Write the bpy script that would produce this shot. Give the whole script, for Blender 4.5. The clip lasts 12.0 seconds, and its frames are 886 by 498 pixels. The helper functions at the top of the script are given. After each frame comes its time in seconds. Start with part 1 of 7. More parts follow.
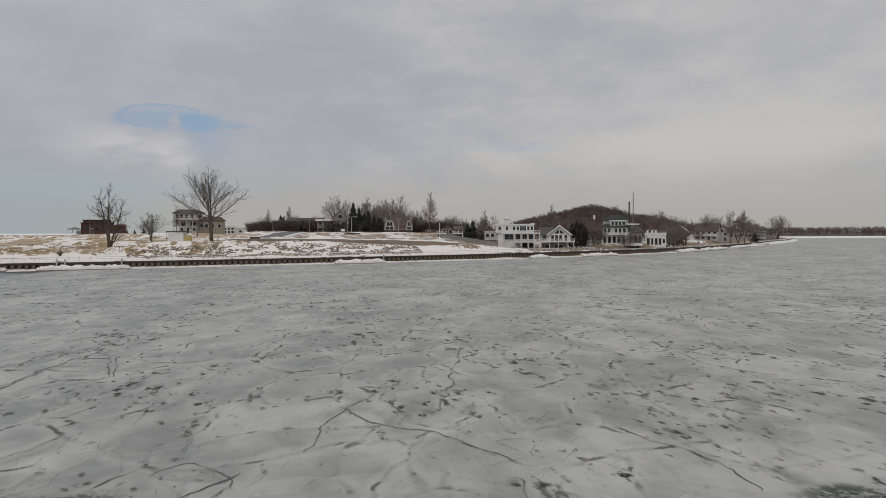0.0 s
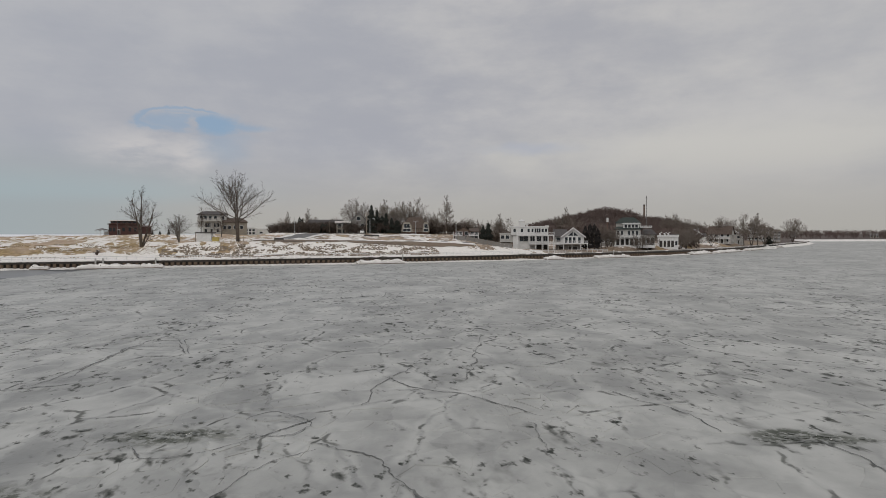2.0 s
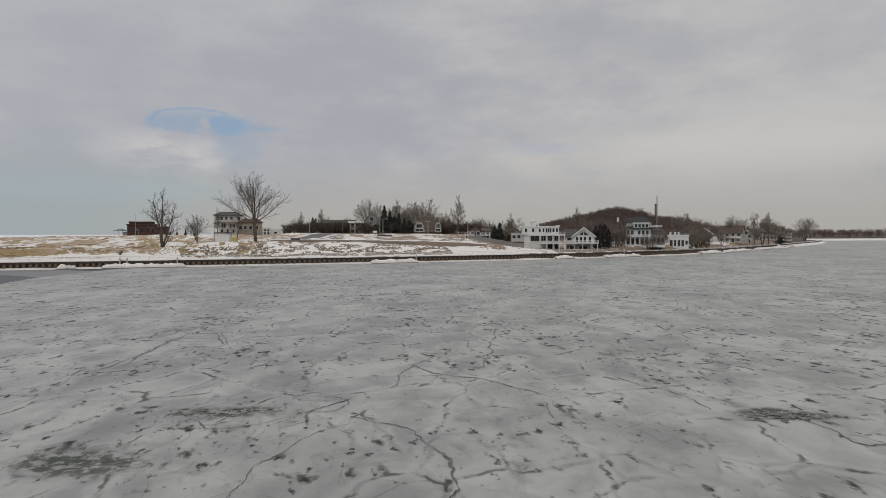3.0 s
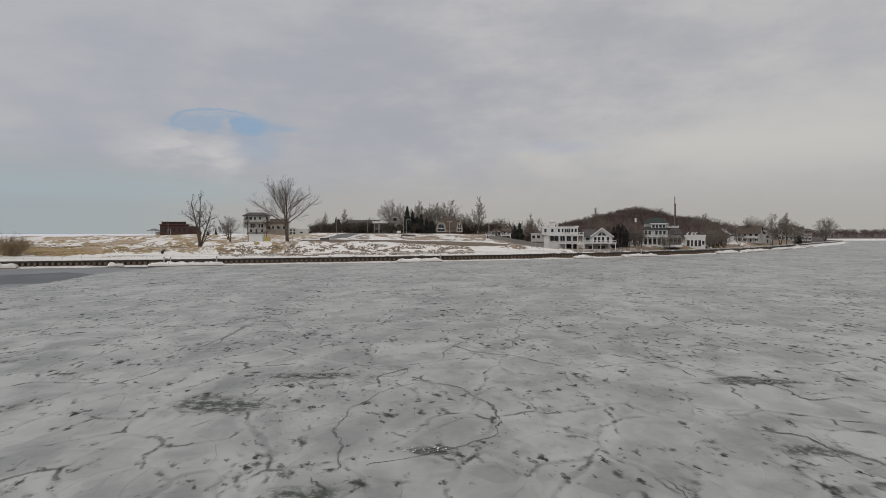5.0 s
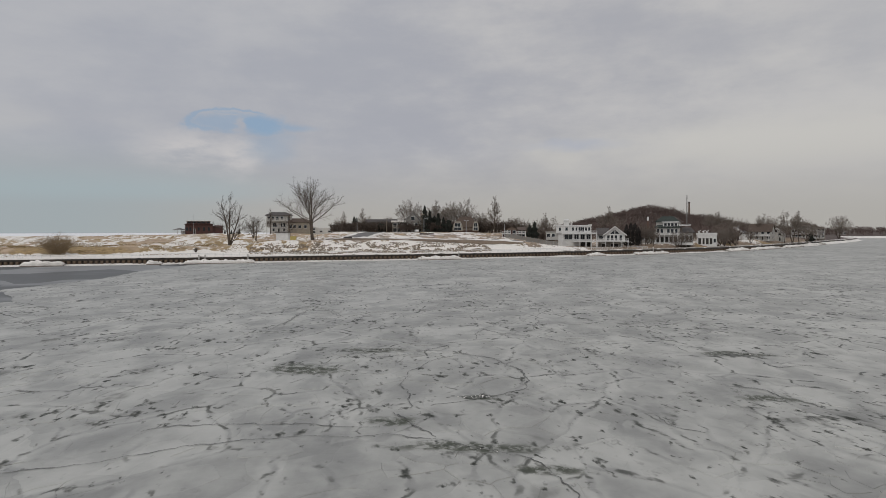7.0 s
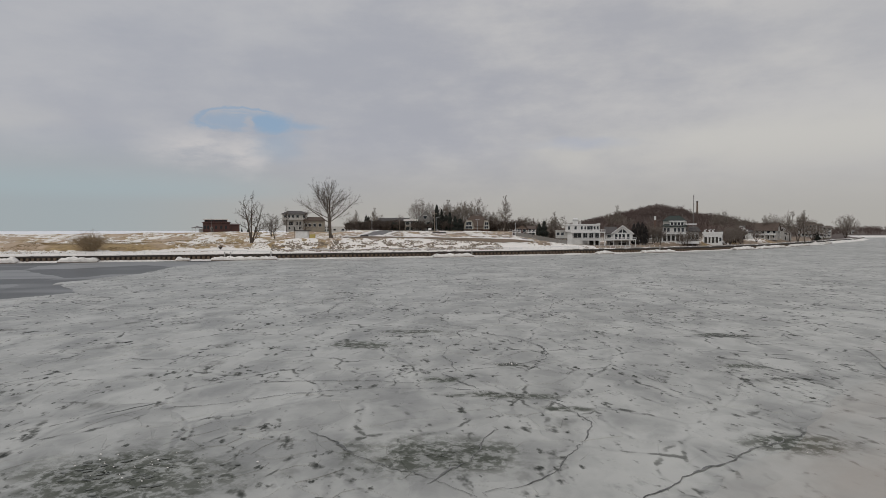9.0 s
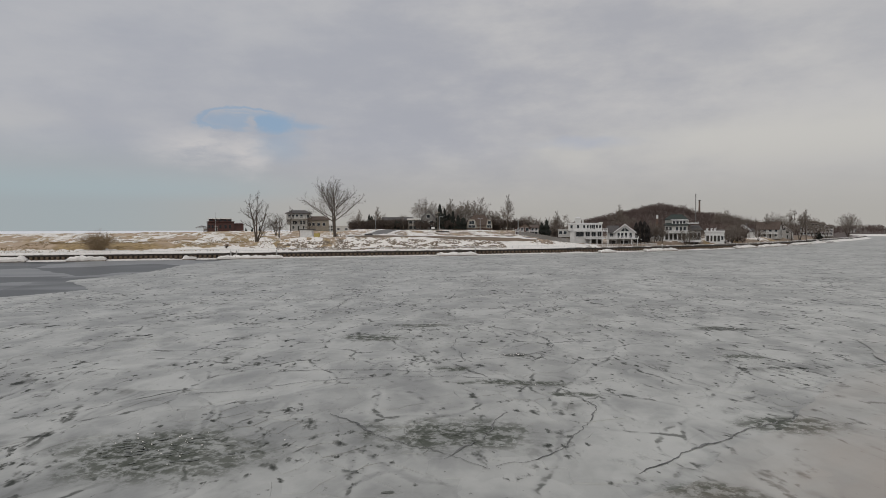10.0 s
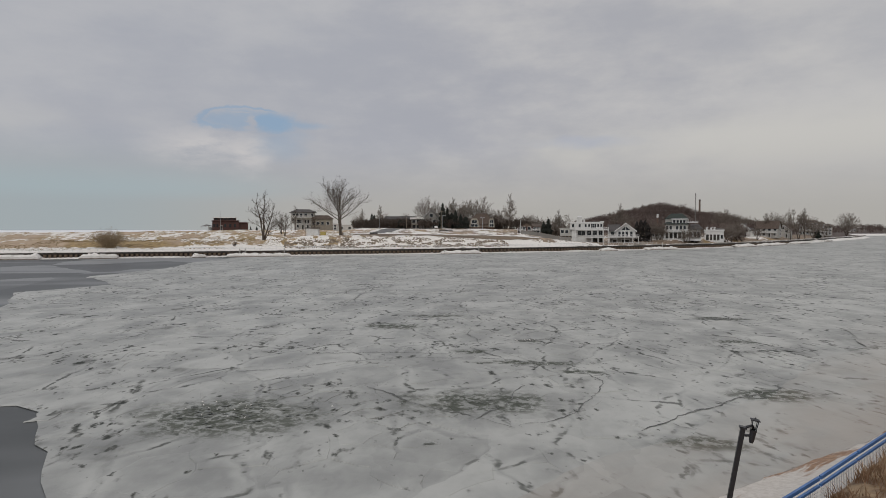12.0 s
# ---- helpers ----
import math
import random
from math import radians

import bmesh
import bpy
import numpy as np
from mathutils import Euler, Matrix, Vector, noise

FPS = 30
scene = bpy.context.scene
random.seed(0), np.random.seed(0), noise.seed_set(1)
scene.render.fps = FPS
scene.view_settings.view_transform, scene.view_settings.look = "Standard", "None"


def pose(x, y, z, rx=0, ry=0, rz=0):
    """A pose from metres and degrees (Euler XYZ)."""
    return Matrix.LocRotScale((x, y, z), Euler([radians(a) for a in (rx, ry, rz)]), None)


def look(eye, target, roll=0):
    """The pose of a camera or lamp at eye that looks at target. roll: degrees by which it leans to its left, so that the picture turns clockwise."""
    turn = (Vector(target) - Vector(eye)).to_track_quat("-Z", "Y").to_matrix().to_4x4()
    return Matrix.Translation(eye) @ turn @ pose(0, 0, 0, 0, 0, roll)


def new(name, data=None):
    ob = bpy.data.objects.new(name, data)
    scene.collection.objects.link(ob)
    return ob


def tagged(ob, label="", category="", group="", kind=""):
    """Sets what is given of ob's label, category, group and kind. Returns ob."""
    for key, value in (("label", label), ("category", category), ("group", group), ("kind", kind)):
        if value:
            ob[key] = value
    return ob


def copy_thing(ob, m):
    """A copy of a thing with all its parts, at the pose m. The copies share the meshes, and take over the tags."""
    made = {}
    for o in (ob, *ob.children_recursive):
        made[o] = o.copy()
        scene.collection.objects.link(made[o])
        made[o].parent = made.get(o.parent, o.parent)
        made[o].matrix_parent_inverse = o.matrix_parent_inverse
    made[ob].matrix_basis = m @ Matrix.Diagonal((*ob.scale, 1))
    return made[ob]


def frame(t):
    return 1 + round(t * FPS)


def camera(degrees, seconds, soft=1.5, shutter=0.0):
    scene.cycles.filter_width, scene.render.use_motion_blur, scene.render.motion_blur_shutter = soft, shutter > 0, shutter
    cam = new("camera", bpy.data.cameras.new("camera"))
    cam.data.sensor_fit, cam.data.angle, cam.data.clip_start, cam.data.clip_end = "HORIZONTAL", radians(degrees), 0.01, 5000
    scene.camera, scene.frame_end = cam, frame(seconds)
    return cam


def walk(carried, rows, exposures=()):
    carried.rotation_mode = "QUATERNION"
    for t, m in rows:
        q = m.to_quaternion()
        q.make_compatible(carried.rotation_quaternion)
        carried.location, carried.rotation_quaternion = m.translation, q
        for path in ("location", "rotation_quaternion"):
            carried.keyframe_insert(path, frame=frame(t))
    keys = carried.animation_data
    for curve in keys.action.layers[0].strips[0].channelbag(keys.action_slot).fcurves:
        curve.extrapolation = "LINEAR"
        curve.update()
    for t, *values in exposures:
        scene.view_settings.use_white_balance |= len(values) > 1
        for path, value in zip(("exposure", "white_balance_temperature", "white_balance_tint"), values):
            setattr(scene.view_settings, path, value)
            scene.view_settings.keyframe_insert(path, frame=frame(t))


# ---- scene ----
cam = camera(70.957, 12.0, soft=0.75)
PATH = [
    (0.0, look((-0.000, -0.000, 9.600), (0.000, 49.979, 8.140), -0.20)),
    (0.5, look((-0.146, -1.412, 9.472), (-0.303, 48.568, 8.080), -0.22)),
    (1.0, look((-0.314, -3.087, 9.451), (-0.756, 46.893, 8.107), -0.18)),
    (1.5, look((-0.571, -4.939, 9.481), (-1.333, 45.038, 8.177), -0.11)),
    (2.0, look((-0.823, -7.082, 9.494), (-1.976, 42.888, 8.205), -0.02)),
    (2.5, look((-1.063, -8.998, 9.556), (-2.625, 40.960, 8.254), -0.02)),
    (3.0, look((-1.330, -11.219, 9.597), (-3.349, 38.723, 8.282), -0.12)),
    (5.0, look((-2.459, -20.517, 9.907), (-5.960, 29.342, 8.550), -0.08)),
    (5.5, look((-2.743, -23.056, 10.027), (-6.537, 26.780, 8.615), -0.09)),
    (6.0, look((-3.053, -25.296, 10.030), (-7.120, 24.517, 8.588), -0.15)),
    (6.5, look((-3.301, -27.531, 10.039), (-7.633, 22.260, 8.583), -0.15)),
    (7.0, look((-3.602, -29.940, 10.078), (-8.177, 19.828, 8.592), -0.21)),
    (9.0, look((-4.956, -38.909, 10.094), (-10.147, 10.795, 8.493), -0.11)),
    (9.5, look((-5.188, -39.951, 10.024), (-10.499, 9.740, 8.402), -0.16)),
    (10.0, look((-5.331, -40.901, 9.836), (-10.689, 8.784, 8.196), -0.18)),
    (10.5, look((-5.533, -41.937, 9.696), (-10.928, 7.745, 8.092), -0.09)),
    (11.0, look((-5.790, -43.352, 9.568), (-11.173, 6.332, 7.994), -0.08)),
    (11.5, look((-6.056, -44.398, 9.542), (-11.430, 5.286, 7.918), -0.11)),
    (12.0, look((-6.303, -45.261, 9.517), (-11.688, 4.419, 7.835), -0.14)),
]
walk(cam, PATH)

# ---- world, sun and exposure ----
SUN_ELEVATION, SUN_AZIMUTH = 36.0, 200.0


def make_world():
    """An overcast sky: a clear sky behind layers of cloud, with one gap in them."""
    w = bpy.data.worlds.new("overcast_sky")
    scene.world = w
    w.use_nodes = True
    nt = w.node_tree
    nt.nodes.clear()
    N = lambda kind: nt.nodes.new(kind)
    out, bg = N("ShaderNodeOutputWorld"), N("ShaderNodeBackground")
    sky = N("ShaderNodeTexSky")
    sky.sky_type = "NISHITA"
    sky.sun_disc = False
    sky.sun_elevation, sky.sun_rotation = radians(SUN_ELEVATION), radians(SUN_AZIMUTH)
    dim = N("ShaderNodeMix")
    dim.data_type, dim.blend_type = "RGBA", "MULTIPLY"
    dim.inputs[0].default_value = 1.0
    dim.inputs[7].default_value = (0.10, 0.10, 0.10, 1)
    nt.links.new(sky.outputs[0], dim.inputs[6])
    co = N("ShaderNodeTexCoord")
    sep = N("ShaderNodeSeparateXYZ")
    nt.links.new(co.outputs["Generated"], sep.inputs[0])

    def math_node(op, a, b=None, c=None):
        m = N("ShaderNodeMath")
        m.operation = op
        for i, v in enumerate((a, b, c)):
            if v is None:
                continue
            if isinstance(v, (int, float)):
                m.inputs[i].default_value = v
            else:
                nt.links.new(v, m.inputs[i])
        return m.outputs[0]

    def ramp(v, lo, hi, least=0.0):
        m = N("ShaderNodeMapRange")
        m.interpolation_type = "SMOOTHSTEP"
        m.inputs[1].default_value, m.inputs[2].default_value, m.inputs[3].default_value = lo, hi, least
        nt.links.new(v, m.inputs[0])
        return m.outputs[0]

    def noise_tex(scale, detail, sx=1.0, sy=1.0, sz=1.0, offset=(0, 0, 0), rough=0.55):
        mp = N("ShaderNodeMapping")
        mp.inputs["Scale"].default_value = (sx, sy, sz)
        mp.inputs["Location"].default_value = offset
        nt.links.new(co.outputs["Generated"], mp.inputs[0])
        n = N("ShaderNodeTexNoise")
        n.inputs["Scale"].default_value, n.inputs["Detail"].default_value = scale, detail
        n.inputs["Roughness"].default_value = rough
        nt.links.new(mp.outputs[0], n.inputs["Vector"])
        return n.outputs[0]

    def mix(fac, a, b):
        m = N("ShaderNodeMix")
        m.data_type = "RGBA"
        for sock, v in ((m.inputs[0], fac), (m.inputs[6], a), (m.inputs[7], b)):
            if isinstance(v, tuple):
                sock.default_value = (*v, 1)
            elif isinstance(v, (int, float)):
                sock.default_value = v
            else:
                nt.links.new(v, sock)
        return m.outputs[2]

    up = sep.outputs[2]
    # cloud layers, stretched along the horizon
    broad = noise_tex(2.0, 4, 1, 1, 1.9, (3.1, 0.4, 0.2))
    fine = noise_tex(6.0, 6, 1, 1, 1.8, (0.3, 1.7, 0.9), 0.6)
    wisps = noise_tex(9.0, 7, 1, 1, 3.6, (1.3, 0.2, 2.4), 0.62)
    shade = math_node("ADD", math_node("ADD", math_node("MULTIPLY", broad, 0.5), math_node("MULTIPLY", fine, 0.3)), math_node("MULTIPLY", wisps, 0.2))
    cloud = mix(ramp(shade, 0.39, 0.62), (0.374, 0.381, 0.419), (0.525, 0.516, 0.514))
    # bluer towards the lake, paler inland
    cloud = mix(math_node("MULTIPLY", math_node("SUBTRACT", 1.0, ramp(sep.outputs[0], -0.55, 0.25)), 0.55), cloud, (0.385, 0.405, 0.455))
    cloud = mix(math_node("MULTIPLY", ramp(sep.outputs[0], -0.1, 0.6), 0.35), cloud, (0.49, 0.488, 0.485))
    # a paler warm band low over the land, greyer haze at the horizon
    band = math_node("MULTIPLY", ramp(up, 0.075, 0.115), math_node("SUBTRACT", 1.0, ramp(up, 0.13, 0.185)))
    band = math_node("MULTIPLY", band, ramp(broad, 0.40, 0.60))
    cloud = mix(math_node("MULTIPLY", band, 0.5), cloud, (0.56, 0.546, 0.507))
    cloud = mix(math_node("SUBTRACT", 1.0, ramp(up, 0.0, 0.14)), cloud, (0.408, 0.395, 0.37))
    # towards the open lake the haze is bluer
    lake = math_node("MULTIPLY", ramp(math_node("MULTIPLY", sep.outputs[0], -1.0), 0.28, 0.62), math_node("SUBTRACT", 1.0, ramp(up, 0.03, 0.16)))
    cloud = mix(math_node("MULTIPLY", lake, 0.75), cloud, (0.325, 0.385, 0.415))
    teal = math_node("MULTIPLY", math_node("MULTIPLY", ramp(up, 0.035, 0.06), math_node("SUBTRACT", 1.0, ramp(up, 0.06, 0.10))), ramp(math_node("MULTIPLY", sep.outputs[0], -1.0), 0.2, 0.5))
    cloud = mix(math_node("MULTIPLY", teal, 0.5), cloud, (0.355, 0.435, 0.465))
    # the gap in the cloud: an arc, a deep blue core, thin streaks, and a white puff inside it
    gap_dir = Vector((-0.3985, 0.9020, 0.1646)).normalized()
    side = Vector((gap_dir.y, -gap_dir.x, 0)).normalized()
    dot = N("ShaderNodeVectorMath")
    dot.operation = "DOT_PRODUCT"
    dot.inputs[1].default_value = side
    nt.links.new(co.outputs["Generated"], dot.inputs[0])
    du = math_node("DIVIDE", dot.outputs["Value"], 0.066)
    dv = math_node("DIVIDE", math_node("SUBTRACT", up, gap_dir.z), 0.0182)
    ruffle = math_node("SUBTRACT", noise_tex(26, 5, 1, 1, 2.2, (0, 0, 0.37), 0.6), 0.5)
    du = math_node("ADD", du, math_node("MULTIPLY", ruffle, 0.7))
    dv = math_node("ADD", dv, math_node("MULTIPLY", math_node("SUBTRACT", noise_tex(20, 4, 1, 1, 1.6, (2, 1, 0.1), 0.6), 0.5), 1.2))

    def spot(cu, cv, ru, rv, hard=0.0):
        a = math_node("DIVIDE", math_node("SUBTRACT", du, cu), ru)
        b = math_node("DIVIDE", math_node("SUBTRACT", dv, cv), rv)
        return math_node("SUBTRACT", 1.0, ramp(math_node("SQRT", math_node("ADD", math_node("MULTIPLY", a, a), math_node("MULTIPLY", b, b))), hard, 1.0))

    rad = math_node("SQRT", math_node("ADD", math_node("MULTIPLY", du, du), math_node("MULTIPLY", dv, dv)))
    arc = math_node("SUBTRACT", 1.0, ramp(math_node("ABSOLUTE", math_node("SUBTRACT", rad, 0.92)), 0.02, 0.2))
    arc = math_node("MULTIPLY", math_node("MULTIPLY", arc, math_node("MAXIMUM", ramp(math_node("SUBTRACT", dv, math_node("MULTIPLY", du, 0.6)), -0.4, 0.5), ramp(math_node("MULTIPLY", du, -1.0), 0.1, 0.7))), 0.7)
    streaks = math_node("MULTIPLY", math_node("MULTIPLY", spot(-0.1, -0.1, 1.05, 1.1, 0.5), ramp(noise_tex(16, 4, 1, 1, 7.0, (0.4, 0, 0.2), 0.55), 0.40, 0.62)), 0.6)
    hole = math_node("MAXIMUM", arc, streaks)
    for cu, cv, ru, rv, hard, amount in ((0.62, -0.2, 0.75, 1.15, 0.3, 1.0), (1.2, -0.25, 0.95, 0.55, 0.1, 0.65), (-0.3, -0.2, 0.95, 1.0, 0.3, 0.62), (0.85, -1.7, 0.85, 2.6, 0.0, 0.4)):
        hole = math_node("MAXIMUM", hole, math_node("MULTIPLY", spot(cu, cv, ru, rv, hard), amount))
    hole = math_node("MULTIPLY", hole, math_node("SUBTRACT", 1.0, math_node("MULTIPLY", spot(0.14, -0.3, 0.2, 0.85, 0.2), 0.85)))
    hole = math_node("MULTIPLY", hole, ramp(sep.outputs[1], 0.2, 0.4))
    pale = math_node("MAXIMUM", math_node("MULTIPLY", spot(-0.95, -2.3, 1.7, 2.4, 0.0), 0.95), math_node("MULTIPLY", spot(0.05, -2.8, 0.85, 2.7, 0.0), 0.95))
    pale = math_node("MULTIPLY", math_node("MULTIPLY", pale, ramp(wisps, 0.34, 0.6, 0.15)), ramp(sep.outputs[1], 0.2, 0.4))
    cloud = mix(math_node("MULTIPLY", pale, 0.9), cloud, (0.555, 0.54, 0.54))
    # a thin blue slit under the cloud deck inland
    slit = math_node("MULTIPLY", spot(7.6, -1.75, 1.5, 0.75, 0.0), 0.45)
    cloud = mix(slit, cloud, (0.36, 0.40, 0.50))
    clear = mix(0.75, dim.outputs[2], (0.215, 0.325, 0.47))
    final = mix(math_node("MULTIPLY", hole, 0.86), cloud, clear)
    # an overcast sky is brighter overhead than near the horizon
    high = N("ShaderNodeMapRange")
    high.inputs[1].default_value, high.inputs[2].default_value, high.inputs[3].default_value, high.inputs[4].default_value = 0.36, 0.95, 1.0, 1.7
    nt.links.new(up, high.inputs[0])
    nt.links.new(high.outputs[0], bg.inputs[1])
    nt.links.new(final, bg.inputs[0])
    nt.links.new(bg.outputs[0], out.inputs[0])


make_world()
sun = new("sun", bpy.data.lights.new("sun", "SUN"))
sun.data.energy, sun.data.angle, sun.data.color = 0.9, radians(25), (1.0, 0.96, 0.9)
sun.matrix_world = look((0, 0, 100), (math.sin(radians(SUN_AZIMUTH)) * -100, math.cos(radians(SUN_AZIMUTH)) * -100, 100 - 100 * math.tan(radians(SUN_ELEVATION))))

# ---- materials ----
def nodes_of(name):
    m = bpy.data.materials.new(name)
    m.use_nodes = True
    nt = m.node_tree
    return m, nt, nt.nodes["Principled BSDF"]


class Graph:
    """Short ways to write shader nodes; coordinates are the object's own metres or the world's."""

    def __init__(self, nt, world=False):
        self.nt = nt
        if world:
            self.co = nt.nodes.new("ShaderNodeNewGeometry").outputs["Position"]
        else:
            self.co = nt.nodes.new("ShaderNodeTexCoord").outputs["Object"]

    def put(self, sock, v):
        if isinstance(v, tuple):
            sock.default_value = (*v, 1) if len(v) == 3 and len(sock.default_value) == 4 else v
        elif isinstance(v, (int, float)):
            sock.default_value = v
        else:
            self.nt.links.new(v, sock)

    def mapped(self, scale=(1, 1, 1), offset=(0, 0, 0), turn=0.0):
        mp = self.nt.nodes.new("ShaderNodeMapping")
        mp.inputs["Scale"].default_value, mp.inputs["Location"].default_value = scale, offset
        first = self.co
        if turn:
            rot = self.nt.nodes.new("ShaderNodeMapping")
            rot.inputs["Rotation"].default_value = (0, 0, -turn)
            self.nt.links.new(self.co, rot.inputs[0])
            first = rot.outputs[0]
        self.nt.links.new(first, mp.inputs[0])
        return mp.outputs[0]

    def noise(self, scale, detail=4, rough=0.55, co=None, distort=0.0):
        n = self.nt.nodes.new("ShaderNodeTexNoise")
        n.inputs["Scale"].default_value, n.inputs["Detail"].default_value = scale, detail
        n.inputs["Roughness"].default_value, n.inputs["Distortion"].default_value = rough, distort
        self.nt.links.new(co if co is not None else self.co, n.inputs["Vector"])
        return n.outputs[0]

    def warped(self, scale, amount, co=None):
        n = self.nt.nodes.new("ShaderNodeTexNoise")
        n.inputs["Scale"].default_value, n.inputs["Detail"].default_value = scale, 3
        self.nt.links.new(co if co is not None else self.co, n.inputs["Vector"])
        v = self.nt.nodes.new("ShaderNodeVectorMath")
        v.operation = "MULTIPLY_ADD"
        self.nt.links.new(n.outputs[1], v.inputs[0])
        v.inputs[1].default_value = (amount, amount, 0)
        self.nt.links.new(co if co is not None else self.co, v.inputs[2])
        return v.outputs[0]

    def voronoi(self, scale, feature="DISTANCE_TO_EDGE", co=None, out=0):
        n = self.nt.nodes.new("ShaderNodeTexVoronoi")
        n.feature = feature
        n.voronoi_dimensions = "2D"
        n.inputs["Scale"].default_value = scale
        self.nt.links.new(co if co is not None else self.co, n.inputs["Vector"])
        return n.outputs["Distance" if feature == "DISTANCE_TO_EDGE" else "Color"]

    def ramp(self, v, lo, hi, a=0.0, b=1.0):
        m = self.nt.nodes.new("ShaderNodeMapRange")
        m.interpolation_type = "SMOOTHSTEP"
        for i, x in enumerate((v, lo, hi, a, b)):
            self.put(m.inputs[i], x)
        return m.outputs[0]

    def calc(self, op, a, b=0.0):
        m = self.nt.nodes.new("ShaderNodeMath")
        m.operation = op
        self.put(m.inputs[0], a), self.put(m.inputs[1], b)
        return m.outputs[0]

    def mix(self, fac, a, b, kind="MIX"):
        m = self.nt.nodes.new("ShaderNodeMix")
        m.data_type, m.blend_type = "RGBA", kind
        self.put(m.inputs[0], fac), self.put(m.inputs[6], a), self.put(m.inputs[7], b)
        return m.outputs[2]

    def random(self):
        return self.nt.nodes.new("ShaderNodeObjectInfo").outputs["Random"]

    def island(self):
        return self.nt.nodes.new("ShaderNodeNewGeometry").outputs["Random Per Island"]

    def split(self, co=None):
        s = self.nt.nodes.new("ShaderNodeSeparateXYZ")
        self.nt.links.new(co if co is not None else self.co, s.inputs[0])
        return s.outputs

    def bump(self, bsdf, height, strength, distance):
        b = self.nt.nodes.new("ShaderNodeBump")
        b.inputs["Strength"].default_value, b.inputs["Distance"].default_value = strength, distance
        self.nt.links.new(height, b.inputs["Height"])
        self.nt.links.new(b.outputs[0], bsdf.inputs["Normal"])


def plain(name, a, b, rough=0.7, coarse=0.6, fine=8.0, bump=0.3, metal=0.0, depth=0.02, random=0.0):
    """A surface whose colour wanders from a to b at two scales."""
    m, nt, p = nodes_of(name)
    g = Graph(nt)
    n1, n2 = g.noise(coarse, 4), g.noise(fine, 3)
    f = g.calc("ADD", g.calc("MULTIPLY", n1, 0.6), g.calc("MULTIPLY", n2, 0.4))
    f = g.ramp(f, 0.36, 0.64)
    col = g.mix(f, a, b)
    if random:
        col = g.mix(g.calc("MULTIPLY", g.random(), random), col, tuple(x * 0.45 for x in a))
    g.put(p.inputs["Base Color"], col)
    p.inputs["Roughness"].default_value, p.inputs["Metallic"].default_value = rough, metal
    if bump:
        g.bump(p, n2, bump, depth)
    return m


def ground_material():
    """Beach sand, dry dune grass, brown soil and old snow that lies on flat and sheltered places."""
    m, nt, p = nodes_of("shore_ground")
    g = Graph(nt, world=True)
    # patches run inland, drawn out in depth to fit the camera's low view
    long_co = g.mapped((1.0, 0.32, 1.0), (3, 0, 0), radians(18))
    a, b, c = g.noise(0.05, 5, 0.6, long_co), g.noise(0.17, 6, 0.66, long_co), g.noise(3.5, 3)
    tuft = g.noise(0.9, 5, 0.7)
    sand = g.mix(g.ramp(b, 0.36, 0.62), (0.44, 0.335, 0.235), (0.29, 0.21, 0.135))
    grass = g.mix(g.ramp(tuft, 0.36, 0.62), (0.17, 0.112, 0.045), (0.36, 0.255, 0.12))
    dirt = g.mix(g.ramp(tuft, 0.34, 0.66), (0.13, 0.095, 0.068), (0.27, 0.205, 0.145))
    x, y, z = g.split()
    inland = g.ramp(x, -85, -55)
    soil = g.mix(g.ramp(a, 0.44, 0.54), sand, grass)
    soil = g.mix(g.calc("MULTIPLY", inland, g.ramp(b, 0.32, 0.52)), soil, dirt)
    snow = g.mix(g.ramp(c, 0.3, 0.7), (0.79, 0.755, 0.71), (0.65, 0.615, 0.57))
    cover = g.calc("ADD", g.calc("MULTIPLY", a, 0.36), g.calc("MULTIPLY", b, 0.40))
    cover = g.calc("ADD", cover, g.calc("MULTIPLY", g.noise(0.62, 5, 0.7, long_co), 0.24))
    low = g.calc("MULTIPLY", g.calc("SUBTRACT", 1.0, g.ramp(z, 2.2, 3.7)), g.ramp(x, 10, 40, 0.16, -0.06))
    cover = g.calc("ADD", cover, low)
    # the stony bank keeps snow between its boulders
    stony = g.calc("MULTIPLY", g.calc("MULTIPLY", g.ramp(x, -72, -52), g.ramp(x, -4, 6, 1.0, 0.0)), g.ramp(z, 5.4, 6.4, 1.0, 0.0))
    cover = g.calc("ADD", cover, g.calc("MULTIPLY", stony, 0.125))
    cover = g.calc("ADD", cover, g.ramp(x, -105, -80, -0.012, 0.0))
    cover = g.calc("SUBTRACT", cover, g.calc("MULTIPLY", g.ramp(y, 330, 420), 0.12))
    # the crest of the dune by the mouth is blown bare
    mound = g.nt.nodes.new("ShaderNodeVectorMath")
    mound.operation = "DISTANCE"
    g.nt.links.new(g.mapped((1, 2, 0)), mound.inputs[0])
    mound.inputs[1].default_value = (-150.7, 331.6, 0)
    cover = g.calc("SUBTRACT", cover, g.ramp(mound.outputs["Value"], 10, 34, 0.13, 0.0))
    col = g.mix(g.ramp(cover, 0.485, 0.515), soil, snow)
    wood = g.calc("MULTIPLY", g.ramp(y, 400, 450), g.ramp(x, 0, 30))
    col = g.mix(wood, col, g.mix(g.ramp(c, 0.3, 0.7), (0.06, 0.044, 0.037), (0.10, 0.074, 0.062)))
    g.put(p.inputs["Base Color"], col)
    p.inputs["Roughness"].default_value = 0.9
    g.bump(p, g.calc("ADD", b, g.calc("MULTIPLY", c, 0.4)), 0.6, 0.25)
    return m


